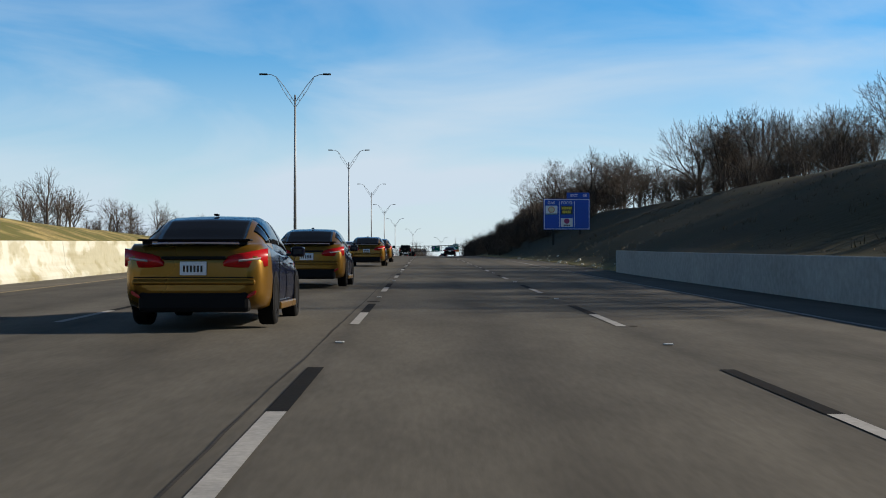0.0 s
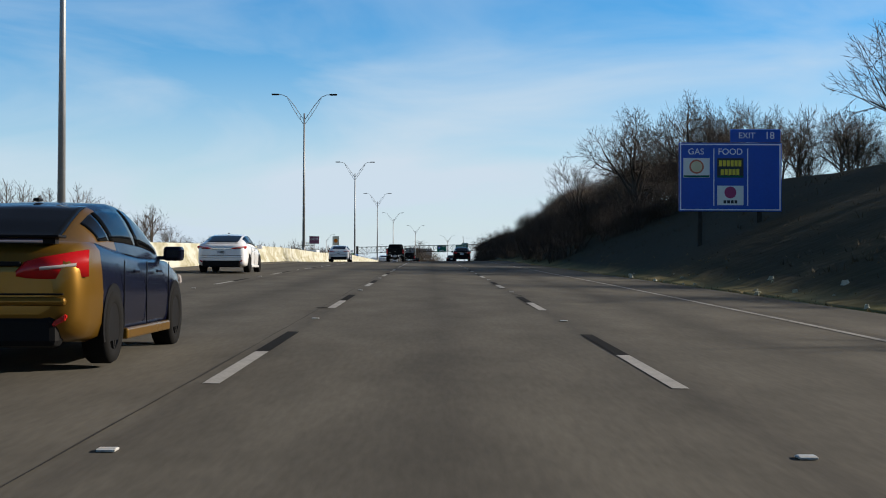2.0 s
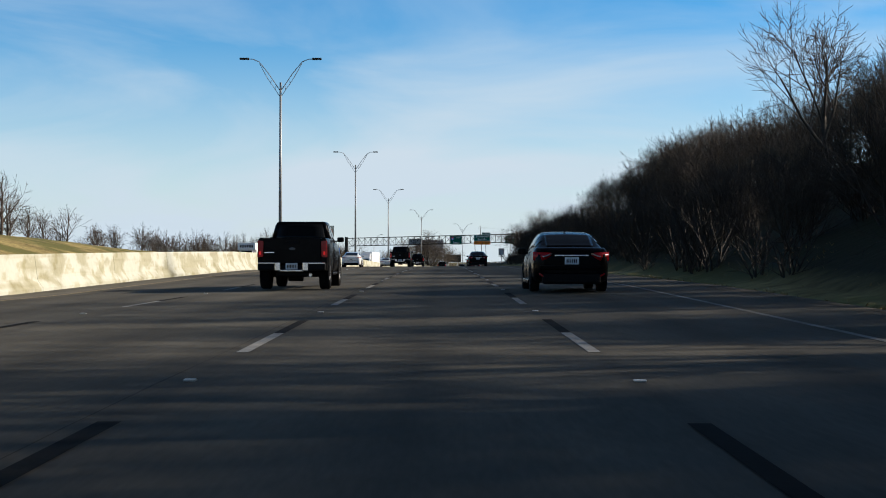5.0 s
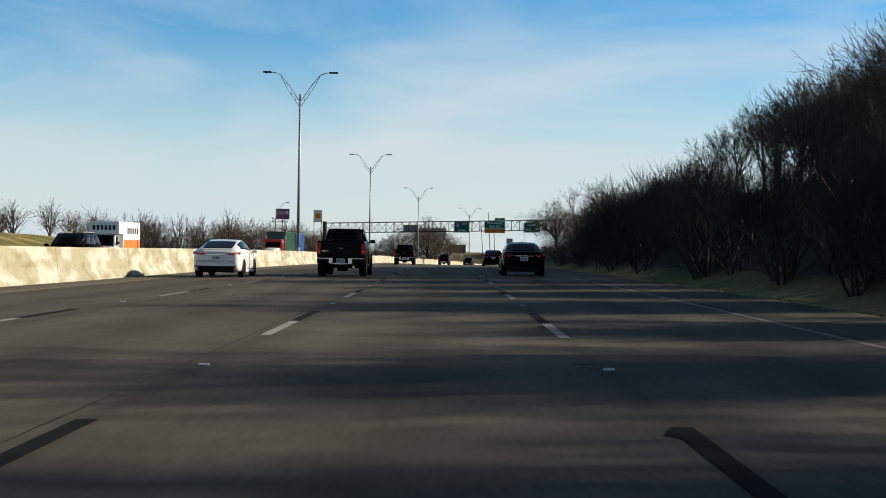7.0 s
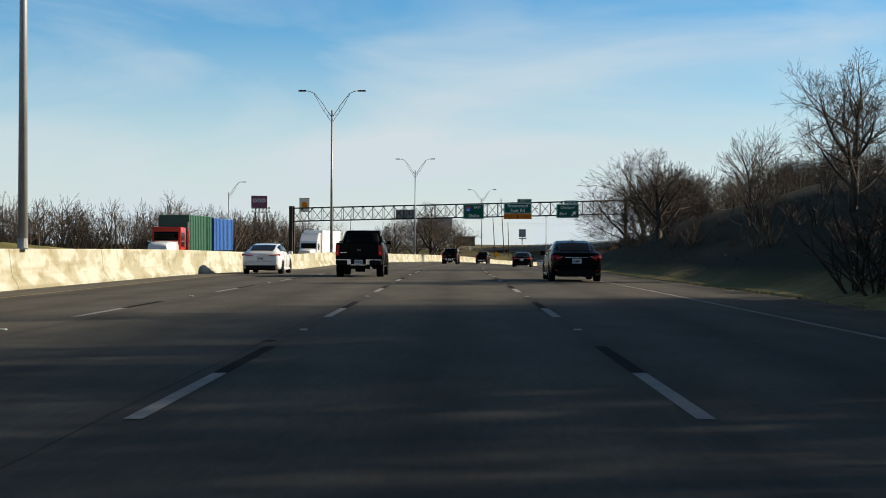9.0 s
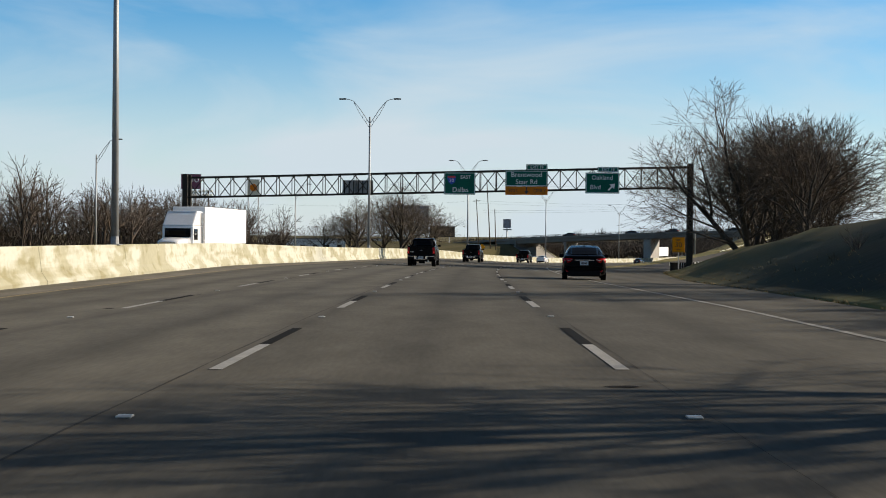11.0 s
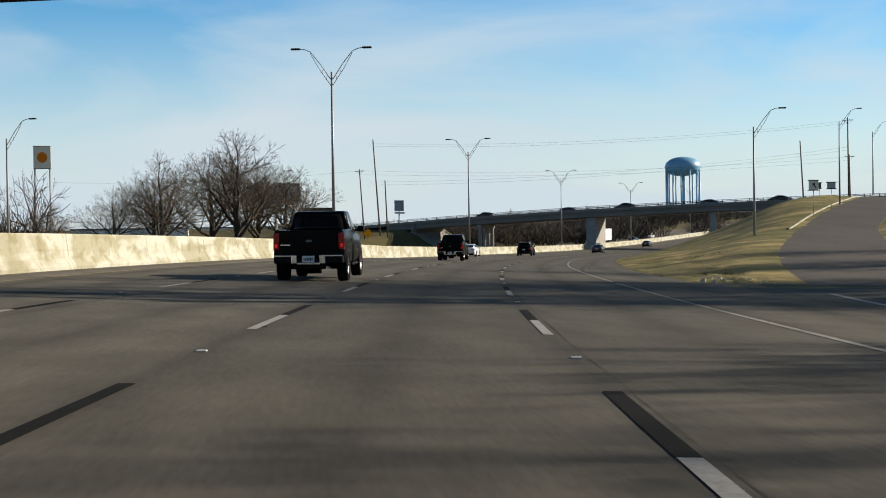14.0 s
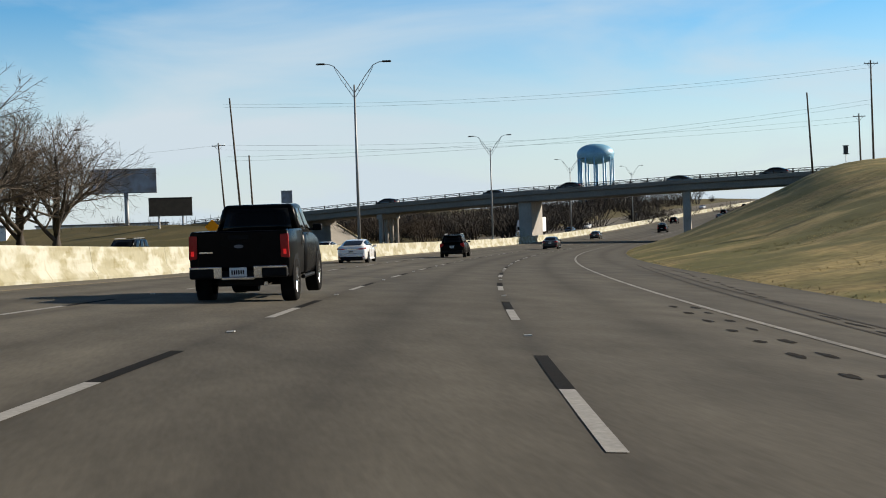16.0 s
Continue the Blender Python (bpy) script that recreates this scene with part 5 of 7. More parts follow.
def wall_pier(k, w0, w1, th, zb, flare=0.0):
    zt = rail_top(k) - 2.52
    bm = bmesh.new()
    pts = [(w0 - flare, zt), (w1 + flare, zt), (w1 + flare * 0.7, zt - 0.9), (w1, zb), (w0, zb), (w0 - flare * 0.7, zt - 0.9)]
    for side2 in (-th / 2, th / 2):
        vs = [bm.verts.new(on_bridge(k + side2, w, z)) for w, z in pts]
        bm.faces.new(vs if side2 > 0 else vs[::-1])
    bm.verts.ensure_lookup_table()
    for i in range(6):
        j = (i + 1) % 6
        bm.faces.new((bm.verts[i], bm.verts[j], bm.verts[6 + j], bm.verts[6 + i]))
    bmesh.ops.recalc_face_normals(bm, faces=bm.faces)
    return part("pier", bm, CONC_D, bridge)


wall_pier(3.7, 1.5, 12.0, 2.5, -6.8, 0.3)
wall_pier(-26.0, 1.5, 3.0, 1.3, -6.0, 0.5)
for w in (1.6, 5.0, 8.4, 11.8):
    bm = bmesh.new()
    c = on_bridge(34.3, w, 0)
    tube(bm, (c.x, c.y, -7.0), (c.x, c.y, rail_top(34) - 3.3), 0.42, n=14)
    part("column", bm, CONC_D, bridge, smooth=False)
wall_pier(34.3, 0.6, 12.6, 1.1, rail_top(34) - 3.35, 0.0)
# sloped abutments at both ends, with a kerb along the far edge of the paving
for k0, k1, back in ((45.0, 53.5, 6), (-46.0, -60.0, -8)):
    bm = bmesh.new()
    zt0, zt1 = -4.9, rail_top(k1) - 2.6 if k1 < 0 else -0.15
    vs = []
    for w in (-0.4, 13.2):
        for k, z in ((k0, zt0), (k1, zt1), (k1 + back, zt1), (k1 + back, -8.0), (k0, -8.0)):
            vs.append(bm.verts.new(B0 + BD * k + BW * w + Vector((0, 0, z))))
    bm.faces.new(vs[:5])
    bm.faces.new(vs[5:][::-1])
    for i in range(5):
        j = (i + 1) % 5
        bm.faces.new((vs[i], vs[5 + i], vs[5 + j], vs[j]))
    bmesh.ops.recalc_face_normals(bm, faces=bm.faces)
    part("abutment", bm, CONC_D, bridge)
    bm = bmesh.new()
    a, b = B0 + BD * k0 + BW * 13.5 + Vector((0, 0, zt0)), B0 + BD * k1 + BW * 13.5 + Vector((0, 0, zt1))
    tube(bm, a, b, 0.3, n=6)
    part("slope_kerb", bm, CONC, bridge)
# back walls under the ends of the deck
for k, z in ((53.0, -0.6), (-60.0, 3.0)):
    bm = bmesh.new()
    vs = [B0 + BD * (k + dk) + BW * w + Vector((0, 0, zz)) for dk in (0.0, 0.8) for w in (-0.3, 13.1) for zz in (z, rail_top(k) - 1.33)]
    vs = [bm.verts.new(v) for v in vs]
    bmesh.ops.convex_hull(bm, input=vs)
    part("back_wall", bm, BEAM, bridge)


def bank_height(k, w):
    """Height of the grassy bank that carries the road up to the bridge."""
    top = 0.35 + 0.35 * smooth01((k - 60) / 20)
    out = max(0.0, -1.2 - w, w - 14.4)
    return max(-7.0, top - out / (7.5 if w < 0 else 2.6) - max(0.0, 54.5 - k) / 1.9)


bv, bf = [], []
ks, ws = list(np.arange(40.0, 150.1, 2.5)), [-46, -38, -30, -24, -20, -16, -12, -9, -6.5, -4, -2.2, -1.2, -0.45, 13.25, 14.4, 16.5, 19, 22, 26, 31, 36]
for k in ks:
    for w in ws:
        c = B0 + BD * k + BW * w
        z = bank_height(k, w)
        inner = -0.5 < w < 13.3
        bv.append(Vector((c.x, c.y, (z - 0.5 if inner and k < 60 else z) + 0.25 * lumps(k, w, 6.0) * (0 if inner else 1))))
for i in range(len(ks) - 1):
    for j in range(len(ws) - 1):
        if ws[j] == -0.45 and ks[i] < 53:
            continue
        a = i * len(ws) + j
        bf.append((a, a + len(ws), a + len(ws) + 1, a + 1))
embankment = raw("embankment", bv, bf, GRASS, smooth=True)
tagged(embankment, "sunlit dry grass bank that carries the road to the overpass", "embankment", kind="structure")

# ---- water tower ----
TB = mat("pale_blue_tank_paint", (0.16, 0.38, 0.56), 0.45, var=0.12, scale=0.05, fine=0.6)
tower = empty("water_tower", pose(320, 1586, 0), "pale blue water tower with a domed tank on columns", "water tower")
bm = bmesh.new()
prof = [(0.0, 39.4), (6.0, 39.9), (11.0, 41.4), (14.0, 43.4), (15.2, 45.4), (15.3, 48.6), (14.4, 51.2), (11.5, 53.8), (7.5, 55.5), (3.5, 56.2), (0.0, 56.4)]
rings = []
for rr, z in prof:
    rings.append([bm.verts.new((rr * math.cos(2 * math.pi * i / 40), rr * math.sin(2 * math.pi * i / 40), z)) for i in range(40)] if rr else [bm.verts.new((0, 0, z))])
for a, b in zip(rings, rings[1:]):
    for i in range(40):
        j = (i + 1) % 40
        if len(a) == 1:
            bm.faces.new((a[0], b[j], b[i]))
        elif len(b) == 1:
            bm.faces.new((a[i], a[j], b[0]))
        else:
            bm.faces.new((a[i], a[j], b[j], b[i]))
part("tank", bm, TB, tower, smooth=True)
for i in range(12):
    w = 2 * math.pi * i / 12 + 0.15
    bm = bmesh.new()
    tube(bm, (14.4 * math.cos(w), 14.4 * math.sin(w), -12), (14.4 * math.cos(w), 14.4 * math.sin(w), 46.5), 0.7, n=10)
    part("leg", bm, TB, tower, smooth=True)
bm = bmesh.new()
tube(bm, (0, 0, -12), (0, 0, 40), 1.7, n=20)
part("riser", bm, TB, tower, smooth=True)
bm = bmesh.new()
for i in range(40):
    w0, w1 = 2 * math.pi * i / 40, 2 * math.pi * (i + 1) / 40
    tube(bm, (15.9 * math.cos(w0), 15.9 * math.sin(w0), 47.5), (15.9 * math.cos(w1), 15.9 * math.sin(w1), 47.5), 0.12, n=5)
part("walkway_rail", bm, TB, tower)


# ---- utility poles and wires ----
def utility_pole(height, arms=1):
    ob = new("utility_pole")
    bm = bmesh.new()
    tube(bm, (0, 0, -0.5), (0, 0, height), 0.17, 0.11, 10)
    part("pole", bm, WOODPOLE, ob, smooth=True)
    for k in range(arms):
        bm = bmesh.new()
        z = height - 0.5 - 1.1 * k
        box(bm, -1.1, 1.1, -0.17, -0.1, z - 0.06, z + 0.06, 0.01)
        tube(bm, (-0.7, -0.13, z - 0.05), (0, -0.1, z - 0.75), 0.02, n=5)
        tube(bm, (0.7, -0.13, z - 0.05), (0, -0.1, z - 0.75), 0.02, n=5)
        part("cross_arm", bm, WOODPOLE, ob)
        for x in (-1.0, -0.35, 0.35, 1.0):
            bm = bmesh.new()
            tube(bm, (x, -0.13, z + 0.061), (x, -0.13, z + 0.22), 0.05, 0.03, 6)
            part("insulator", bm, SIGNBACK, ob)
    tagged(ob, "weathered wooden utility pole", "utility pole", "utility poles")
    return ob


POLES = [(14.9, 744.8, 0.0, 19.1, 0, 3.5), (13.0, 775.0, -1.0, 14.4, 1, 3.5), (17.6, 752.0, -0.5, 11.0, 0, 2.0), (99.8, 733.0, 5.0, 17.4, 0, 3.0),
         (108.0, 729.0, 5.5, 21.6, 1, 0.5), (118.0, 752.0, 5.0, 15.5, 1, 1.0), (39.5, 171.6, 8.5, 17.8, 0, 0.0), (43.0, 160.0, 8.5, 20.5, 0, 0.0)]
for x, y, zb, zt, arms, lean in POLES:
    if 100 < y < 300:
        s0 = y
        zb = at(s0, x, right_ground(s0, x)).z
    up = utility_pole(zt - zb, arms)
    up.matrix_world = pose(x + math.tan(radians(lean)) * (zt - zb), y, zb, 0, -lean, 0)
WIRE = mat("black_wire", (0.03, 0.03, 0.03), 0.6, var=0.1)


def wire(a, b, sag, name="overhead_wire"):
    a, b = Vector(a), Vector(b)
    n, vs, fs = 16, [], []
    side = (b - a).cross(Vector((0, 0, 1))).normalized() * 0.012
    for i in range(n + 1):
        c = a.lerp(b, i / n) - Vector((0, 0, sag * 4 * (i / n) * (1 - i / n)))
        vs += [c + side, c + Vector((0, 0, 0.012)), c - side, c - Vector((0, 0, 0.012))]
        if i:
            fs += [(4 * i - 4 + j, 4 * i - 4 + (j + 1) % 4, 4 * i + (j + 1) % 4, 4 * i + j) for j in range(4)]
    tagged(raw(name, vs, fs, WIRE), "thin black overhead power wire", "wire", "overhead wires")


for dz in (0.0, -0.5, -5.2, -5.8):
    wire((14.0, 746, 18.3 + dz - (2.6 if dz < -3 else 0)), (108.0, 729.0, 21.0 + dz), 1.6)
wire((13.0, 775, 14.0), (118, 752, 15.0), 1.5)
wire((13.0, 775, 13.2), (118, 752, 14.2), 1.5)
wire((13.0, 775, 14.0), (-60, 800, 13.0), 1.2)


# ---- roadside signs and boards on the left ----
def post_sign(name, x, y, zb, zt, w, h, turn, board, label, category, posts=(0.0,), post_r=0.2, detail=None):
    ob = empty(name, pose(x, y, 0, 0, 0, turn), label, category)
    bm = bmesh.new()
    box(bm, -w / 2, w / 2, -0.2, 0.2, zt - h, zt, 0.04)
    p = part("board", bm, board, ob)
    for a, b, c, d in ((-w / 2 - 0.08, w / 2 + 0.08, zt + 0.004, zt + 0.1), (-w / 2 - 0.08, w / 2 + 0.08, zt - h - 0.1, zt - h - 0.004)):
        bm = bmesh.new()
        box(bm, a, b, -0.26, 0.26, c, d)
        part("frame_bar", bm, GALV_D, p)
    for px in posts:
        bm = bmesh.new()
        tube(bm, (px, 0.0 if abs(px) < w / 2 else 0, zb), (px, 0.0, zt - h - 0.11), post_r, n=10)
        part("post", bm, GALV, ob, smooth=True)
    if detail:
        detail(p, w, h, zt)
    return ob


PURPLE = mat("dull_purple_sign_face", (0.20, 0.05, 0.10), 0.45, var=0.2)
CREAM = mat("cream_sign_face", (0.62, 0.58, 0.48), 0.45, var=0.1)
BOARD = mat("faded_billboard_face", (0.20, 0.235, 0.29), 0.5, var=0.5, tint=(0.16, 0.12, 0.10), scale=0.12, fine=0.5)


def three_marks(p, w, h, zt):
    for k in range(3):
        x = -1.3 + k * 1.3
        bm = bmesh.new()
        n = 18
        for i in range(n):
            a0, a1 = 2 * math.pi * i / n, 2 * math.pi * (i + 1) / n
            tube(bm, (x + 0.45 * math.cos(a0), -0.22, zt - 1.3 + 0.5 * math.sin(a0)), (x + 0.45 * math.cos(a1), -0.22, zt - 1.3 + 0.5 * math.sin(a1)), 0.1, n=5)
        part("logo_shape", bm, WHITE, p)


def round_mark(p, w, h, zt):
    disc(0, zt - h * 0.5, w * 0.3, w * 0.32, -0.205, ORANGE, p)


post_sign("hotel_sign", -58.5, 686.6, -3, 17.3, 4.7, 3.4, 8, PURPLE, "tall purple hotel sign on a steel post", "sign", (0.0,), 0.25, three_marks)
post_sign("fuel_sign", -53.6, 759.0, -3, 19.1, 3.5, 4.6, 8, CREAM, "tall cream fuel station sign on two posts", "sign", (-1.5, 1.5), 0.16, round_mark)
post_sign("billboard", -9.4, 865.5, -4, 14.2, 15.2, 5.6, 6, BOARD, "large faded billboard on a steel post", "billboard", (0.5,), 0.5)
post_sign("billboard", 3.0, 820.0, -4, 6.2, 9.0, 3.6, 20, GALV_D, "dark rear of a small billboard", "billboard", (-2.5, 2.5), 0.2)
def lower_board(p, w, h, zt):
    bm = bmesh.new()
    box(bm, -w / 2, w / 2 + 0.3, -0.32, 0.12, zt - h - 1.1, zt - h - 0.5, 0.03)
    part("lower_board", bm, SIGNBACK, p, "narrow lower board")


post_sign("roadside_sign", 34.8, 986.0, -4, 10.8, 3.7, 4.0, 10, BOARD, "grey roadside business sign with a narrow lower board", "sign", (0.0,), 0.3, lower_board)
post_sign("hilltop_sign", 96.6, 715.0, 4.5, 8.4, 0.5, 1.0, 10, BLACK, "small dark road sign on the hilltop", "road sign", (0.0,), 0.05)
turn_sign = post_sign("turn_sign", 63.4, 633.5, 1.6, 6.45, 1.1, 1.1, 8, CREAM, "square white sign with a dark arrow beside the ramp", "road sign", (0.0,), 0.05)
arrow(turn_sign, 0.0, 5.9, 0.8, 35, BLACK, y=-0.21)
post_sign("roadside_plate", 70.2, 644.7, 2.2, 6.5, 1.05, 0.75, 8, SIGNBACK, "small grey sign plate beside the ramp", "road sign", (0.0,), 0.04)
dia = empty("warning_sign", pose(12.03, 702.5, -0.35, 0, 0, 4), "yellow diamond warning sign on the grassy mound", "road sign")
bm = bmesh.new()
tube(bm, (0, 0, -1.6), (0, 0, 1.5), 0.04, n=8)
part("post", bm, GALV, dia)
bm = bmesh.new()
box(bm, -0.6, 0.6, -0.075, -0.045, -0.6, 0.6, 0.01, Matrix.Translation((0, 0, 0.7)) @ Matrix.Rotation(math.pi / 4, 4, "Y"))
part("sign_panel", bm, AMBER, dia)
# marquee of floodlights
mq = empty("floodlight_rack", pose(-69.0, 760, 0), "rack of floodlights on two tall poles", "floodlights")
for x in (-2.0, 2.0):
    bm = bmesh.new()
    tube(bm, (x, 0, -3), (x, 0, 15.6), 0.18, n=8)
    part("pole", bm, GALV_D, mq)
for z in (14.2, 15.4):
    bm = bmesh.new()
    box(bm, -3.2, 3.2, -0.08, 0.08, z - 0.08, z + 0.08)
    part("beam", bm, GALV_D, mq)
    for k in range(6):
        bm = bmesh.new()
        x = -2.9 + k * 1.16
        box(bm, x - 0.35, x + 0.35, -0.5, -0.085, z + 0.09, z + 0.6, 0.05)
        part("floodlight", bm, CREAM, mq)

# ---- low buildings beyond the other carriageway ----
BUILD = mat("white_painted_wall", (0.66, 0.65, 0.62), 0.8, var=0.12, scale=0.2, fine=3)
TANB = mat("tan_brick_wall", (0.36, 0.25, 0.16), 0.85, var=0.2, scale=0.3, fine=4)
ROOF = mat("grey_roof", (0.18, 0.17, 0.16), 0.85, var=0.2)
PANE = mat("dark_window_glass", (0.02, 0.025, 0.03), 0.08, var=0.1, spec=0.8)


def low_building(x, y, zb, w, d, h, turn, material, label):
    ob = empty("low_building", pose(x, y, zb, 0, 0, turn), label, "building")
    bm = bmesh.new()
    box(bm, -w / 2, w / 2, 0, d, -1.0, h, 0.03)
    part("wall", bm, material, ob)
    bm = bmesh.new()
    box(bm, -w / 2 - 0.3, w / 2 + 0.3, -0.3, d + 0.3, h + 0.004, h + 0.4, 0.04)
    part("roof", bm, ROOF, ob)
    n = max(2, int(w / 4))
    for k in range(n):
        cx = -w / 2 + (k + 0.5) * w / n
        bm = bmesh.new()
        box(bm, cx - 0.8, cx + 0.8, -0.06, 0.02, 1.0, min(2.6, h - 0.4), 0.02)
        win = part("window", bm, GALV_D, ob)
        bm = bmesh.new()
        box(bm, cx - 0.7, cx + 0.7, -0.075, -0.062, 1.1, min(2.5, h - 0.5))
        part("pane", bm, PANE, win)


low_building(-46, 830, -3.2, 30, 14, 4.5, 5, BUILD, "long low white commercial building")
low_building(-18, 905, -3.0, 34, 14, 4.2, 5, BUILD, "low white building behind bare trees")
low_building(-105, 470, 2.0, 9, 8, 6.5, 0, TANB, "small tan brick building behind bare trees")
low_building(-135, 640, -1.0, 40, 14, 6.0, 0, TANB, "long tan brick building behind bare trees")


# ---- vehicles ----
def paint(name, color, flake=0.0, rough=0.25, coat=0.7, spec=0.14):
    return mat(name, color, rough, metal=flake, var=0.06, scale=0.8, fine=6, coat=coat, spec=spec)


GOLD = paint("gold_car_wrap", (0.185, 0.098, 0.014), 0.6, 0.3, 0.3)
NAVY = paint("navy_black_car_paint", (0.004, 0.005, 0.014), 0.0, 0.2, 0.3)
CARWHITE = paint("white_car_paint", (0.72, 0.73, 0.74))
GREYTRIM = mat("dull_grey_trim", (0.10, 0.10, 0.11), 0.4, var=0.1)
CARBLACK = paint("black_car_paint", (0.002, 0.002, 0.0026), 0.0, 0.28, 0.03, 0.05)
CARGREY = paint("dark_grey_car_paint", (0.05, 0.052, 0.055), 0.4)
CARRED = paint("red_truck_paint", (0.42, 0.02, 0.015))
GLASS = mat("tinted_car_glass", (0.003, 0.0035, 0.004), 0.06, var=0.05, spec=0.12)
RUBBER = mat("tyre_rubber", (0.008, 0.008, 0.008), 0.9, spec=0.08, var=0.25, scale=6, fine=50)
TRIM = mat("black_plastic_trim", (0.006, 0.006, 0.0065), 0.6, spec=0.1, var=0.15)
ALLOY = mat("alloy_wheel", (0.40, 0.40, 0.41), 0.3, metal=0.9, var=0.1)
DARKALLOY = mat("dark_alloy_wheel", (0.05, 0.05, 0.05), 0.35, metal=0.8, var=0.1)
CHROME = mat("chrome_trim", (0.62, 0.62, 0.63), 0.12, metal=1.0, var=0.04)
LENS_R = mat("red_tail_lens", (0.36, 0.006, 0.008), 0.2, var=0.1, coat=0.15, spec=0.25)
LENS_W = mat("clear_lamp_lens", (0.35, 0.32, 0.31), 0.15, var=0.1, coat=0.5)
GLOW_R = emitting("lit_tail_lamp", (0.75, 0.012, 0.01), 0.35)
PLATE = mat("number_plate", (0.62, 0.63, 0.65), 0.4, var=0.1)


def loft(stations, material, parent, name="body", pick=None, mats=None, smooth=True):
    """A closed hull through rings of half outlines, mirrored left to right."""
    bm = bmesh.new()
    rings = []
    for y, half in stations:
        right = [bm.verts.new((x, y, z)) for x, z in half]
        left = [bm.verts.new((-x, y, z)) for x, z in half[1:-1]]
        rings.append(right + left[::-1])
    n = len(rings[0])
    for a, b in zip(rings, rings[1:]):
        for i in range(n):
            j = (i + 1) % n
            f = bm.faces.new((a[i], b[i], b[j], a[j]))
            f.smooth = smooth
            if pick:
                f.material_index = pick(f.calc_center_median())
    for ring, flip in ((rings[0], False), (rings[-1], True)):
        f = bm.faces.new(ring if not flip else ring[::-1])
        if pick:
            f.material_index = pick(f.calc_center_median())
    bmesh.ops.recalc_face_normals(bm, faces=bm.faces)
    return part(name, bm, mats or material, parent)


def outline(w, zb, zt, crown=0.03, tuck=0.9):
    return [(0, zb), (w * 0.82, zb), (w * 0.955, zb + 0.05), (w * 0.99, zb + 0.16), (w, zb + (zt - zb) * 0.5), (w * 0.985, zb + (zt - zb) * 0.72), (w * 0.96, zt - 0.07), (w * tuck, zt), (w * 0.5, zt + crown * 0.8), (0, zt + crown)]


def cabin(parent, rb, rt, ft, fb, material, name="cabin", bevel=0.09):
    """The upper body as a rounded hull; corners as (x, y, z) of the right side."""
    bm = bmesh.new()
    vs = {}
    for key, (x, y, z) in (("rb", rb), ("rt", rt), ("ft", ft), ("fb", fb)):
        for s2 in (-1, 1):
            vs[key, s2] = bm.verts.new((s2 * x, y, z))
    for a, b in (("rb", "rt"), ("rt", "ft"), ("ft", "fb"), ("fb", "rb")):
        bm.faces.new((vs[a, -1], vs[a, 1], vs[b, 1], vs[b, -1]))
    for s2 in (-1, 1):
        q = [vs[k, s2] for k in ("rb", "rt", "ft", "fb")]
        bm.faces.new(q if s2 < 0 else q[::-1])
    bmesh.ops.recalc_face_normals(bm, faces=bm.faces)
    ed = [e for e in bm.edges if not all(v in (vs["rb", -1], vs["rb", 1], vs["fb", -1], vs["fb", 1]) for v in e.verts)]
    bmesh.ops.bevel(bm, geom=ed, offset=bevel, segments=4, affect="EDGES", profile=0.5)
    for f in bm.faces:
        f.smooth = True
    return part(name, bm, material, parent)


def pane(parent, q, f, name, material=None, off=0.012, bulge=0.0, n=4):
    """A thin pane on the four-cornered face q, inset by fractions f = (u0, u1, v0, v1)."""
    a, b, c, d = (Vector(p) for p in q)
    nor = (b - a).cross(d - a).normalized()
    bm = bmesh.new()
    grid = []
    for i in range(n + 1):
        row = []
        for j in range(n + 1):
            u = f[0] + (f[1] - f[0]) * i / n
            v = f[2] + (f[3] - f[2]) * j / n
            p = a.lerp(b, u).lerp(d.lerp(c, u), v) + nor * (off + bulge * (1 - (2 * i / n - 1) ** 2))
            row.append(bm.verts.new(p))
        grid.append(row)
    for i in range(n):
        for j in range(n):
            fc = bm.faces.new((grid[i][j], grid[i + 1][j], grid[i + 1][j + 1], grid[i][j + 1]))
            fc.smooth = True
    r = bmesh.ops.extrude_face_region(bm, geom=list(bm.faces))
    for v in r["geom"]:
        if isinstance(v, bmesh.types.BMVert):
            v.co -= nor * 0.02
    return part(name, bm, material or GLASS, parent)


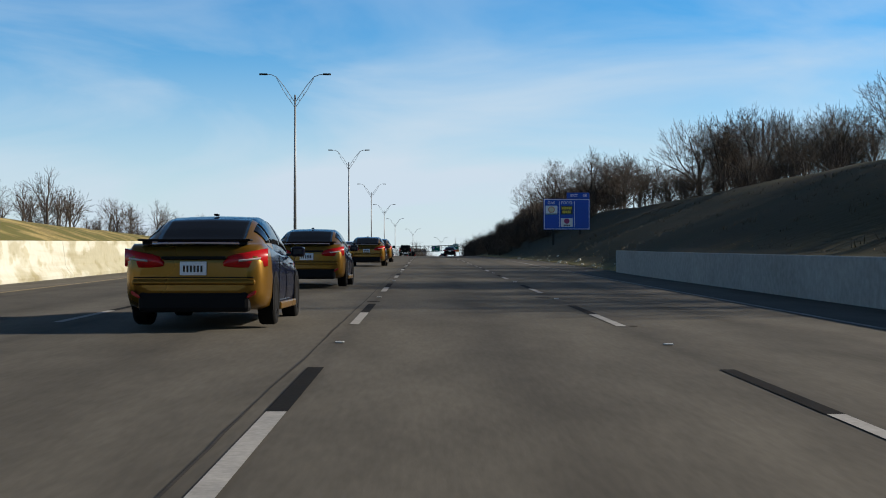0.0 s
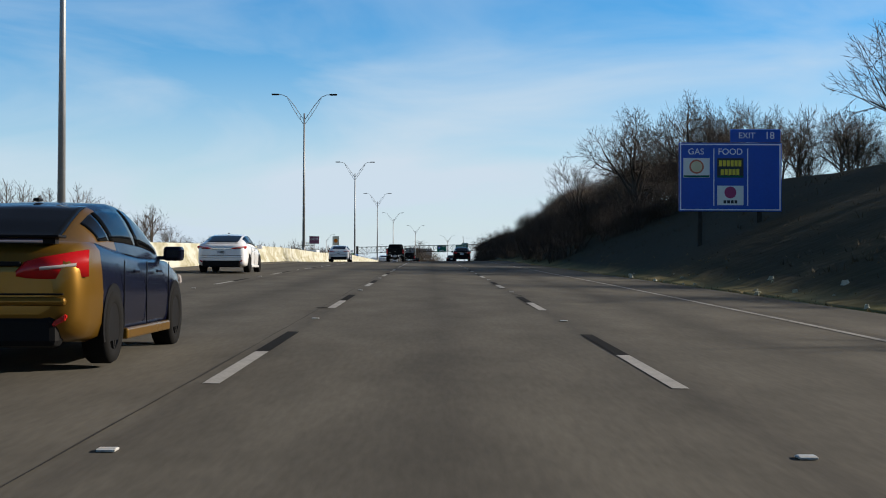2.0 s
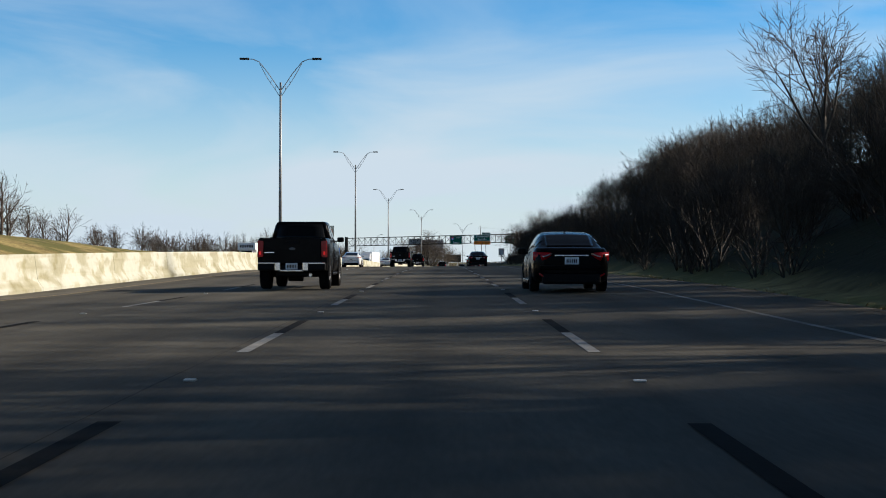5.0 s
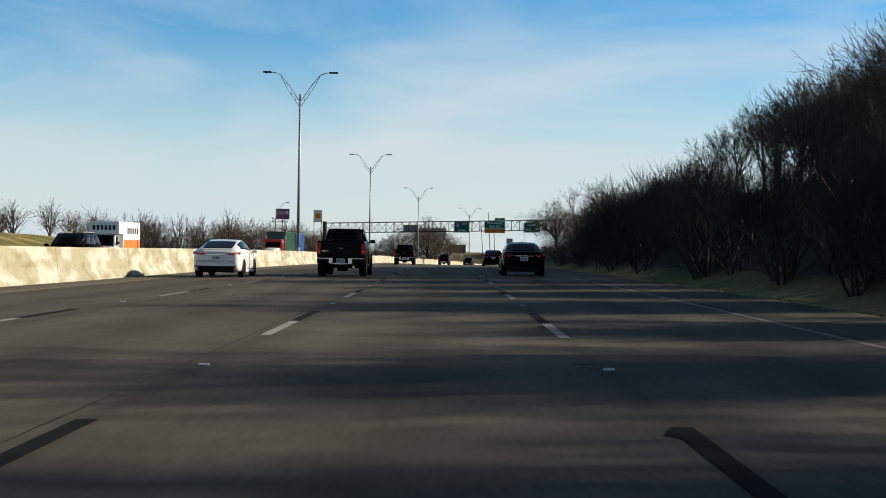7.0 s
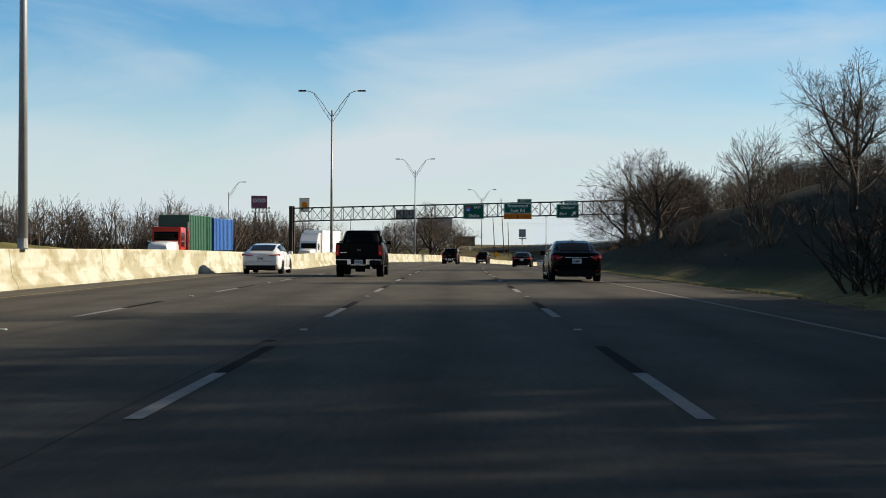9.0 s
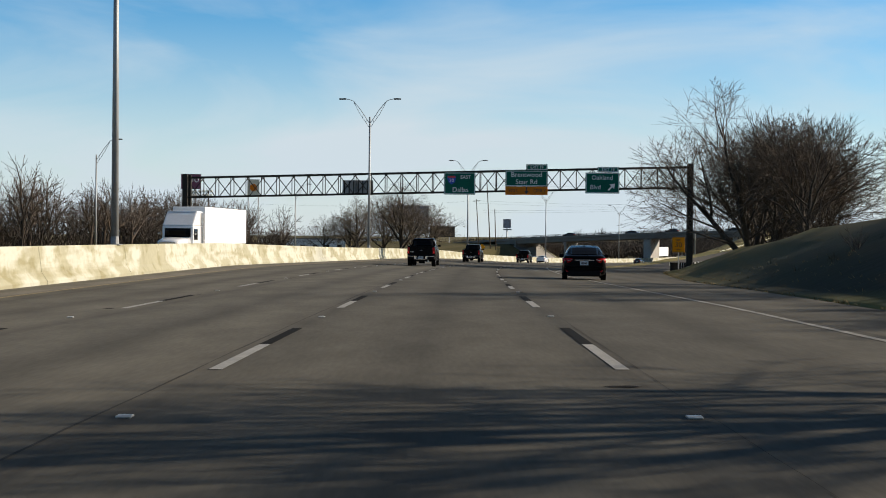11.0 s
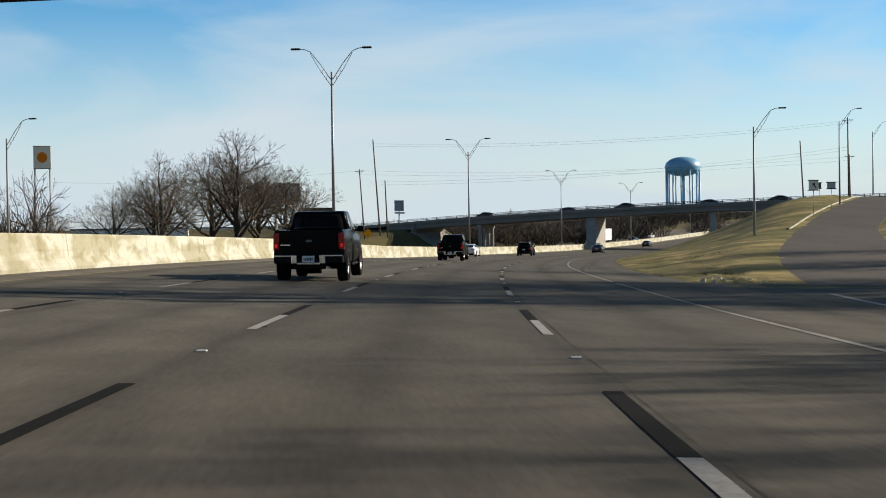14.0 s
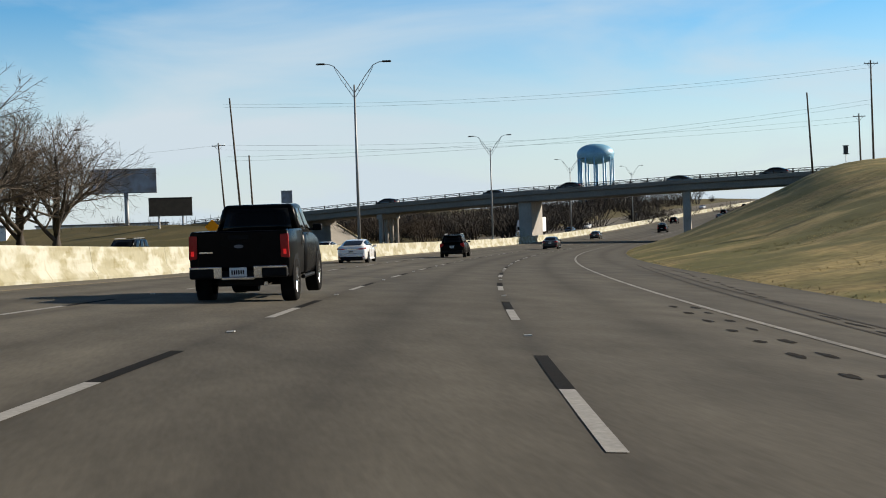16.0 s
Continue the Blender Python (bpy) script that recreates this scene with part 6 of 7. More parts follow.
def wheel(parent, x, y, r, width, rim, spokes=5, side=1):
    bm = bmesh.new()
    prof = [(r * 0.62, 0.0), (r * 0.70, -0.012), (r * 0.93, -0.008), (r, 0.03), (r, width - 0.03), (r * 0.93, width + 0.0), (r * 0.6, width)]
    n = 28
    rings = []
    for rr, d in prof:
        rings.append([bm.verts.new((x - side * d, y + rr * math.cos(2 * math.pi * i / n), r + rr * math.sin(2 * math.pi * i / n))) for i in range(n)])
    for a, b in zip(rings, rings[1:]):
        for i in range(n):
            j = (i + 1) % n
            bm.faces.new((a[i], a[j], b[j], b[i])).smooth = True
    bmesh.ops.recalc_face_normals(bm, faces=bm.faces)
    w = part("wheel", bm, RUBBER, parent, "black rubber tyre on a metal rim")
    bm = bmesh.new()
    hub = []
    for rr, d in ((r * 0.64, 0.004), (r * 0.60, 0.03), (r * 0.58, 0.09)):
        hub.append([bm.verts.new((x - side * d, y + rr * math.cos(2 * math.pi * i / n), r + rr * math.sin(2 * math.pi * i / n))) for i in range(n)])
    for a, b in zip(hub, hub[1:]):
        for i in range(n):
            j = (i + 1) % n
            bm.faces.new((a[i], a[j], b[j], b[i]))
    bm.faces.new(hub[-1]).material_index = 1
    for k in range(spokes):
        w0 = 2 * math.pi * k / spokes
        for dw in (-0.16, 0.16):
            c1 = Vector((x - side * 0.02, y + r * 0.14 * math.cos(w0 + dw * 2), r + r * 0.14 * math.sin(w0 + dw * 2)))
            c2 = Vector((x - side * 0.014, y + r * 0.61 * math.cos(w0 + dw), r + r * 0.61 * math.sin(w0 + dw)))
            tube(bm, c1, c2, r * 0.045, r * 0.04, 5)
    tube(bm, (x - side * 0.05, y, r), (x - side * 0.008, y, r), r * 0.2, r * 0.17, 14)
    bmesh.ops.recalc_face_normals(bm, faces=bm.faces)
    part("rim", bm, [rim, TRIM], w)
    return w


def arch(parent, x, y, r, side, material=None):
    """The dark mouth of a wheel arch on the body's side."""
    bm = bmesh.new()
    n = 20
    ring = [bm.verts.new((x + side * 0.004, y + r * math.cos(math.pi * (-0.12 + 1.24 * i / n)), r * 0.92 + r * math.sin(math.pi * (-0.12 + 1.24 * i / n)))) for i in range(n + 1)]
    back = [bm.verts.new(v.co - Vector((side * 0.03, 0, 0))) for v in ring]
    bm.faces.new(ring)
    for i in range(n):
        bm.faces.new((ring[i], ring[i + 1], back[i + 1], back[i]))
    bmesh.ops.recalc_face_normals(bm, faces=bm.faces)
    return part("wheel_arch", bm, material or TRIM, parent)


def lens(parent, pts, y0, depth, material, name="tail_light", bulge=0.0):
    """A lamp lens: outline of (x, z) points set into the rear or front."""
    bm = bmesh.new()
    a = [bm.verts.new((x, y0 + abs(x) * bulge, z)) for x, z in pts]
    b = [bm.verts.new((x, y0 + abs(x) * bulge + depth, z)) for x, z in pts]
    bm.faces.new(a)
    bm.faces.new(b[::-1])
    n = len(pts)
    for i in range(n):
        j = (i + 1) % n
        bm.faces.new((a[i], b[i], b[j], a[j]))
    bmesh.ops.recalc_face_normals(bm, faces=bm.faces)
    bmesh.ops.bevel(bm, geom=list(bm.edges), offset=0.012, segments=2, affect="EDGES")
    return part(name, bm, material, parent)


def wrap_lens(parent, side, xs, tops, bottoms, material, name="tail_light"):
    """A tail lamp that follows the rounded corner of the body."""
    bm = bmesh.new()

    def back(x):
        return -2.362 + 2.0 * max(0.0, x - 0.56) ** 2

    front = [[bm.verts.new((side * x, back(x) - o, z)) for x, z in zip(xs, zs)] for zs, o in ((bottoms, 0.0), ([(a + c) / 2 for a, c in zip(tops, bottoms)], 0.012), (tops, 0.0))]
    rear = [[bm.verts.new(v.co + Vector((-side * 0.05, 0.06, 0))) for v in row] for row in (front[0], front[2])]
    for lo, hi in zip(front, front[1:]):
        for j in range(len(xs) - 1):
            bm.faces.new((lo[j], lo[j + 1], hi[j + 1], hi[j])).smooth = True
    for a, r in ((front[0], rear[0]), (front[2], rear[1])):
        for j in range(len(xs) - 1):
            bm.faces.new((a[j], a[j + 1], r[j + 1], r[j]))
    bmesh.ops.recalc_face_normals(bm, faces=bm.faces)
    return part(name, bm, material, parent)


def mirror_pod(parent, x, y, z, side, material):
    bm = bmesh.new()
    box(bm, min(x, x + side * 0.2), max(x, x + side * 0.2), y - 0.07, y + 0.09, z - 0.07, z + 0.08, 0.035)
    box(bm, min(x - side * 0.1, x + side * 0.03), max(x - side * 0.1, x + side * 0.03), y - 0.02, y + 0.04, z - 0.06, z - 0.02)
    return part("mirror", bm, material, parent)


def plate_bars(parent, y, z):
    bm = bmesh.new()
    box(bm, -0.165, 0.165, y - 0.014, y, z - 0.085, z + 0.085, 0.006)
    p = part("number_plate", bm, PLATE, parent)
    for k in range(6):
        bm = bmesh.new()
        box(bm, -0.125 + k * 0.043, -0.1 + k * 0.043, y - 0.018, y - 0.0145, z - 0.045, z + 0.035)
        part("plate_bar", bm, NAVY, p)


class Greenhouse:
    """The curved upper body of a car: roof line, belt line and widths along y."""

    def __init__(self, ys, zs, belt, wide, roof):
        self.ys, self.zs, self.belt, self.wide, self.roof = ys, zs, belt, wide, roof

    def place(self, y, c, off=0.0):
        zt = float(np.interp(y, self.ys, self.zs))
        zb = float(np.interp(y, *self.belt))
        w = float(np.interp(y, *self.wide))
        r = min(float(np.interp(y, *self.roof)), w * 0.96)
        h = max(0.01, zt - zb)
        x = w * float(np.interp(c, [0, 0.18, 0.36, 0.52, 0.6], [1, 1 - 0.2 * (1 - r / w), 1 - 0.56 * (1 - r / w), r / w, 0.93 * r / w])) if c < 0.6 else 0.93 * r * (1 - (c - 0.6) / 0.4)
        z = zb + h * float(np.interp(c, [0, 0.18, 0.36, 0.52, 0.6, 0.8, 1.0], [-0.03, 0.36, 0.70, 0.93, 0.965, 0.99, 1.0]))
        return Vector((x + off * (1 - c) * 1.2, y, z + off * (0.4 + 0.9 * c)))

    def patch(self, name, parent, y0, y1, c0, c1, side, material, off=0.0, n=14, m=8, pick=None, mats=None):
        bm = bmesh.new()
        grid = []
        for i in range(n + 1):
            y = y0 + (y1 - y0) * i / n
            row = []
            if side:
                row = [self.place(y, c0 + (c1 - c0) * j / m, off) for j in range(m + 1)]
                for p in row:
                    p.x *= side
            else:
                row = [self.place(y, c0 + (1 - c0) * j / m, off) for j in range(m + 1)]
                row += [Vector((-p.x, p.y, p.z)) for p in row[-2::-1]]
            grid.append([bm.verts.new(p) for p in row])
        for i in range(n):
            for j in range(len(grid[0]) - 1):
                f = bm.faces.new((grid[i][j], grid[i + 1][j], grid[i + 1][j + 1], grid[i][j + 1]))
                f.smooth = True
                if pick:
                    f.material_index = pick(f.calc_center_median())
        if off:
            r = bmesh.ops.extrude_face_region(bm, geom=list(bm.faces))
            for v in r["geom"]:
                if isinstance(v, bmesh.types.BMVert):
                    v.co += (Vector((0, v.co.y, 0.9)) - v.co) * 0.025
        bmesh.ops.recalc_face_normals(bm, faces=bm.faces)
        return part(name, bm, mats or material, parent)


def sedan(name, label, body, side_paint, rim, kind="sedan", wing=False, rear_style="wide", glow=False, L=1.0):
    """A four-door saloon, +y ahead, standing on z = 0."""
    ob = new(name)
    st = [(-2.34, outline(0.66, 0.46, 0.80, 0.0)), (-2.31, outline(0.78, 0.34, 0.93, 0.01)), (-2.22, outline(0.85, 0.27, 1.01, 0.015)), (-2.05, outline(0.885, 0.23, 1.045, 0.02)), (-1.7, outline(0.90, 0.205, 1.05, 0.02)),
          (-0.9, outline(0.905, 0.19, 0.99, 0.02)), (0.0, outline(0.905, 0.19, 0.945, 0.02)), (0.8, outline(0.905, 0.19, 0.925, 0.02)), (1.35, outline(0.90, 0.20, 0.90, 0.03)), (1.8, outline(0.875, 0.215, 0.82, 0.04)),
          (2.1, outline(0.82, 0.24, 0.72, 0.03)), (2.27, outline(0.72, 0.30, 0.62, 0.02)), (2.33, outline(0.58, 0.36, 0.55, 0.0))]
    two = side_paint is not body
    loft(st, body, ob, "body", (lambda c: 1 if (c.y > -1.72 and c.y < 1.7 and abs(c.x) > 0.5) else 0) if two else None, [body, side_paint] if two else None)
    if kind == "fastback":
        ys = [-2.16, -1.9, -1.5, -1.1, -0.7, -0.25, 0.2, 0.6, 1.0, 1.42]
        zs = [1.055, 1.13, 1.235, 1.335, 1.405, 1.44, 1.43, 1.33, 1.14, 0.92]
        glass0, glass1 = -2.02, -0.95
    else:
        ys = [-1.95, -1.75, -1.45, -1.1, -0.7, -0.25, 0.2, 0.6, 1.0, 1.42]
        zs = [1.045, 1.11, 1.235, 1.365, 1.435, 1.465, 1.455, 1.35, 1.15, 0.92]
        glass0, glass1 = -1.84, -0.92
    green = Greenhouse(ys, zs, ([-2.2, -1.7, 0.0, 1.45], [1.03, 1.035, 0.95, 0.90]), ([-2.2, -1.7, -0.5, 0.9, 1.45], [0.66, 0.79, 0.83, 0.82, 0.74]), ([-2.2, -1.7, -0.6, 0.3, 1.45], [0.55, 0.60, 0.575, 0.575, 0.64]))
    green.patch("cabin", ob, ys[0], ys[-1], 0.0, 1.0, 0, body, n=26, m=10, pick=(lambda c: 0 if (c.y < -0.85 and abs(c.x) > 0.50) else 1) if two else None, mats=[body, side_paint] if two else None)
    green.patch("rear_window", ob, glass0, glass1, 0.60, 1.0, 0, GLASS, off=0.012)
    green.patch("windscreen", ob, 0.42, 1.34, 0.56, 1.0, 0, GLASS, off=0.012)
    for s2 in (1, -1):
        for y0, y1 in ((-1.42, -1.12), (-1.07, -0.16), (-0.09, 0.86)):
            green.patch("side_window", ob, y0, y1, 0.10, 0.47, s2, GLASS, off=0.010, n=8, m=5)
        for y in (-1.36, 1.36):
            arch(ob, s2 * 0.903, y, 0.365, s2)
            wheel(ob, s2 * 0.908, y, 0.325, 0.21, rim, 5, s2)
        mirror_pod(ob, s2 * 0.86, 0.98, 0.98, s2, side_paint)
        for y in (-0.55, 0.45):
            bm = bmesh.new()
            box(bm, s2 * 0.918 - 0.012, s2 * 0.918 + 0.012, y - 0.1, y + 0.1, 0.79, 0.82, 0.008)
            part("door_handle", bm, side_paint, ob)
        for y in (-0.98, -0.05, 1.0):
            bm = bmesh.new()
            box(bm, s2 * 0.906 - 0.004, s2 * 0.906 + 0.004, y - 0.006, y + 0.006, 0.3, 0.9)
            part("door_seam", bm, TRIM, ob)
        bm = bmesh.new()
        box(bm, s2 * 0.905 - 0.03, s2 * 0.905 + 0.03, -0.95, 0.95, 0.19, 0.29, 0.02)
        part("sill", bm, body, ob)
        xs = [0.37, 0.46, 0.56, 0.66, 0.75, 0.82, 0.875, 0.893]
        if rear_style == "wide":
            tops, bottoms = [0.80, 0.885, 0.915, 0.935, 0.955, 0.97, 0.98, 0.985], [0.765, 0.75, 0.745, 0.745, 0.75, 0.755, 0.76, 0.765]
        elif rear_style == "thin":
            tops, bottoms = [0.885, 0.90, 0.915, 0.93, 0.945, 0.955, 0.96, 0.965], [0.87, 0.855, 0.85, 0.85, 0.855, 0.86, 0.87, 0.88]
        else:
            xs = [0.5, 0.55, 0.61, 0.68, 0.75, 0.82, 0.875, 0.893]
            tops, bottoms = [0.92, 0.925, 0.93, 0.935, 0.94, 0.945, 0.95, 0.95], [0.88, 0.82, 0.77, 0.745, 0.74, 0.74, 0.745, 0.75]
        tl = wrap_lens(ob, s2, xs, tops, bottoms, LENS_R)
        mid = [(a + c) / 2 for a, c in zip(tops, bottoms)]
        k0, k1 = (2, 6) if rear_style != "corner" else (0, 4)
        ins = wrap_lens(tl, s2, xs[k0:k1], [z + 0.012 for z in mid[k0:k1]], [z - 0.016 for z in mid[k0:k1]], LENS_W, "lamp_insert")
        for v in ins.data.vertices:
            v.co.y -= 0.016
        lens(ob, [(s2 * 0.42, 0.62), (s2 * 0.5, 0.70), (s2 * 0.80, 0.76), (s2 * 0.82, 0.66)], 2.10, 0.12, LENS_W, "head_light", -0.0)
        lens(ob, [(s2 * 0.66, 0.36), (s2 * 0.66, 0.40), (s2 * 0.77, 0.47), (s2 * 0.77, 0.42)], -2.39, 0.06, LENS_R, "reflector", 0.02)
    bm = bmesh.new()
    box(bm, -0.69, 0.69, -2.345, -2.1, 0.19, 0.46, 0.06)
    part("lower_bumper", bm, TRIM, ob)
    bm = bmesh.new()
    box(bm, -0.76, 0.76, -2.375, -2.2, 0.53, 0.60, 0.03)
    part("bumper_lip", bm, body, ob)
    bm = bmesh.new()
    box(bm, -0.74, 0.74, -2.352, -2.33, 0.615, 0.63, 0.004)
    part("bumper_seam", bm, TRIM, ob)
    bm = bmesh.new()
    box(bm, -0.40, 0.40, -2.358, -2.30, 0.845, 0.885, 0.01)
    part("boot_trim", bm, TRIM if rear_style == "wide" else CHROME, ob)
    if wing:
        bm = bmesh.new()
        box(bm, -0.70, 0.70, -2.33, -2.10, 1.075, 1.10, 0.012)
        for x in (-0.6, 0.6):
            box(bm, x - 0.05, x + 0.05, -2.26, -2.16, 1.03, 1.08)
        part("spoiler", bm, TRIM, ob)
    bm = bmesh.new()
    box(bm, -0.03, 0.03, -0.64, -0.5, 1.455, 1.485, 0.012)
    part("roof_aerial", bm, TRIM, ob)
    plate_bars(ob, -2.362, 0.735 if rear_style == "wide" else 0.74)
    return tagged(ob, label, "car")


def suv(name, label, body, rim):
    ob = new(name)
    st = [(-2.36, outline(0.76, 0.48, 0.92, 0.0)), (-2.33, outline(0.86, 0.38, 1.08, 0.0)), (-2.2, outline(0.93, 0.32, 1.14, 0.0)), (-1.7, outline(0.955, 0.28, 1.13, 0.0)), (0.0, outline(0.955, 0.28, 1.10, 0.02)), (1.2, outline(0.95, 0.28, 1.08, 0.03)),
          (1.7, outline(0.93, 0.30, 1.03, 0.04)), (2.15, outline(0.86, 0.34, 0.95, 0.03)), (2.33, outline(0.70, 0.42, 0.80, 0.0))]
    loft(st, body, ob)
    rb, rt, ft, fb = (0.84, -2.22, 1.12), (0.68, -1.9, 1.74), (0.66, 0.35, 1.76), (0.80, 1.25, 1.08)
    cabin(ob, rb, rt, ft, fb, body)
    mir = lambda p: (-p[0], p[1], p[2])
    pane(ob, (mir(rb), rb, rt, mir(rt)), (0.09, 0.91, 0.10, 0.84), "rear_window", bulge=0.02)
    pane(ob, (fb, mir(fb), mir(ft), ft), (0.08, 0.92, 0.1, 0.92), "windscreen", bulge=0.02)
    for s2 in (1, -1):
        q = [(s2 * x, y, z) for x, y, z in (rb, fb, ft, rt)]
        if s2 < 0:
            q = [q[1], q[0], q[3], q[2]]
        for u0, u1 in ([(0.06, 0.3), (0.33, 0.57), (0.6, 0.86)] if s2 > 0 else [(0.14, 0.4), (0.43, 0.67), (0.7, 0.94)]):
            pane(ob, q, (u0, u1, 0.12, 0.84), "side_window")
        for y in (-1.38, 1.38):
            arch(ob, s2 * 0.953, y, 0.42, s2)
            wheel(ob, s2 * 0.975, y, 0.37, 0.23, rim, 6, s2)
        mirror_pod(ob, s2 * 0.9, 0.95, 1.16, s2, body)
        lens(ob, [(s2 * 0.62, 1.02), (s2 * 0.66, 1.12), (s2 * 0.9, 1.14), (s2 * 0.93, 0.84), (s2 * 0.76, 0.86)], -2.46, 0.3, LENS_R, bulge=0.14)
        bm = bmesh.new()
        box(bm, s2 * 0.6 - 0.02, s2 * 0.6 + 0.02, -1.7, 0.3, 1.80, 1.84, 0.01)
        part("roof_rail", bm, GALV, ob)
    bm = bmesh.new()
    box(bm, -0.82, 0.82, -2.40, -2.2, 0.36, 0.58, 0.04)
    part("lower_bumper", bm, TRIM, ob)
    bm = bmesh.new()
    box(bm, -0.55, 0.55, -2.1, -1.78, 1.765, 1.80, 0.012)
    part("spoiler", bm, body, ob)
    plate_bars(ob, -2.375, 0.86)
    return tagged(ob, label, "car")


def pickup(name, label, body, rim):
    ob = new(name)
    st = [(0.0, outline(0.955, 0.44, 1.34, 0.0)), (0.2, outline(0.955, 0.44, 1.34, 0.01)), (1.1, outline(0.955, 0.44, 1.32, 0.02)), (1.7, outline(0.95, 0.44, 1.28, 0.04)), (2.2, outline(0.93, 0.46, 1.22, 0.05)), (2.55, outline(0.89, 0.5, 1.14, 0.03)), (2.68, outline(0.80, 0.55, 0.95, 0.0))]
    st = [(-0.62, outline(0.955, 0.44, 1.34, 0.0))] + st
    loft(st, body, ob)
    rb, rt, ft, fb = (0.88, -0.60, 1.32), (0.72, -0.42, 1.93), (0.70, 0.75, 1.95), (0.86, 1.55, 1.30)
    cabin(ob, rb, rt, ft, fb, body)
    mir = lambda p: (-p[0], p[1], p[2])
    pane(ob, (mir(rb), rb, rt, mir(rt)), (0.08, 0.92, 0.12, 0.86), "rear_window", bulge=0.01)
    pane(ob, (fb, mir(fb), mir(ft), ft), (0.08, 0.92, 0.1, 0.92), "windscreen", bulge=0.02)
    # bed: two sides, floor, tailgate
    for s2 in (1, -1):
        side_st = []
        for y in (-2.68, -2.62, -1.6, -0.66):
            w = 0.955 if y > -2.65 else 0.935
            side_st.append((y, w))
        bm = bmesh.new()
        rings = []
        for y, w in side_st:
            rings.append([bm.verts.new((s2 * x, y, z)) for x, z in ((w - 0.02, 0.52), (w, 0.76), (w, 1.15), (w - 0.02, 1.38), (w - 0.06, 1.42), (w - 0.14, 1.41), (w - 0.15, 0.80), (w - 0.1, 0.52))])
        for a, b in zip(rings, rings[1:]):
            for i in range(8):
                j = (i + 1) % 8
                bm.faces.new((a[i], a[j], b[j], b[i])).smooth = i < 4
        bm.faces.new(rings[0])
        bm.faces.new(rings[-1][::-1])
        bmesh.ops.recalc_face_normals(bm, faces=bm.faces)
        part("bed_side", bm, body, ob)
        q = [(s2 * x, y, z) for x, y, z in (rb, fb, ft, rt)]
        if s2 < 0:
            q = [q[1], q[0], q[3], q[2]]
        for u0, u1 in ([(0.08, 0.42), (0.46, 0.84)] if s2 > 0 else [(0.16, 0.54), (0.58, 0.92)]):
            pane(ob, q, (u0, u1, 0.12, 0.84), "side_window")
        for y in (-1.75, 1.75):
            arch(ob, s2 * 0.953, y, 0.49, s2)
            wheel(ob, s2 * 0.962, y, 0.425, 0.28, rim, 6, s2)
        mirror_pod(ob, s2 * 0.93, 1.1, 1.42, s2, TRIM)
        tl = lens(ob, [(s2 * 0.80, 0.90), (s2 * 0.79, 1.33), (s2 * 0.945, 1.34), (s2 * 0.955, 0.88)], -2.715, 0.1, LENS_R)
        lens(tl, [(s2 * 0.84, 0.94), (s2 * 0.84, 1.06), (s2 * 0.92, 1.06), (s2 * 0.92, 0.94)], -2.722, 0.03, GLOW_R, "lamp_insert")
        bm = bmesh.new()
        tube(bm, (s2 * 0.9, -0.5, 0.42), (s2 * 0.9, 1.1, 0.42), 0.045, n=8)
        part("side_step", bm, TRIM, ob)
    bm = bmesh.new()
    box(bm, -0.80, 0.80, -2.69, -2.62, 0.70, 1.41, 0.03)
    tg = part("tailgate", bm, body, ob)
    bm = bmesh.new()
    box(bm, -0.2, 0.2, -2.704, -2.691, 1.25, 1.33, 0.006)
    part("tailgate_handle", bm, TRIM, tg)
    disc(0.0, 1.12, 0.09, 0.035, -2.694, GREYTRIM, tg, "badge")
    bm = bmesh.new()
    box(bm, -0.76, -0.5, -2.698, -2.691, 1.0, 1.03)
    part("badge_bar", bm, CHROME, tg)
    bm = bmesh.new()
    box(bm, -0.8, 0.8, -2.6, -0.66, 0.72, 0.77)
    part("bed_floor", bm, TRIM, ob)
    bm = bmesh.new()
    box(bm, -0.93, -0.40, -2.86, -2.66, 0.52, 0.72, 0.04)
    box(bm, 0.40, 0.93, -2.86, -2.66, 0.52, 0.72, 0.04)
    box(bm, -0.41, 0.41, -2.82, -2.66, 0.50, 0.66, 0.03)
    bp = part("rear_bumper", bm, TRIM, ob, "black step bumper with chrome edges")
    for x0, x1, z0, z1 in ((-0.92, -0.45, 0.70, 0.75), (0.45, 0.92, 0.70, 0.75), (-0.46, -0.30, 0.52, 0.75), (0.30, 0.46, 0.52, 0.75), (-0.31, 0.31, 0.49, 0.55)):
        bm = bmesh.new()
        box(bm, x0, x1, -2.875, -2.80, z0, z1, 0.015)
        part("bumper_trim", bm, CHROME, bp, "chrome bumper edge")
    plate_bars(bp, -2.84, 0.64)
    bm = bmesh.new()
    box(bm, -0.45, 0.45, -2.6, 2.2, 0.36, 0.5, 0.03)
    tube(bm, (-0.8, -1.75, 0.41), (0.8, -1.75, 0.41), 0.08, n=10)
    tube(bm, (-0.2, -1.75, 0.41), (0.2, -1.75, 0.41), 0.2, n=12)
    part("chassis", bm, TRIM, ob)
    bm = bmesh.new()
    tube(bm, (0.5, -2.7, 0.4), (0.5, -2.3, 0.4), 0.045, n=10)
    part("exhaust", bm, CHROME, ob)
    return tagged(ob, label, "pickup truck")


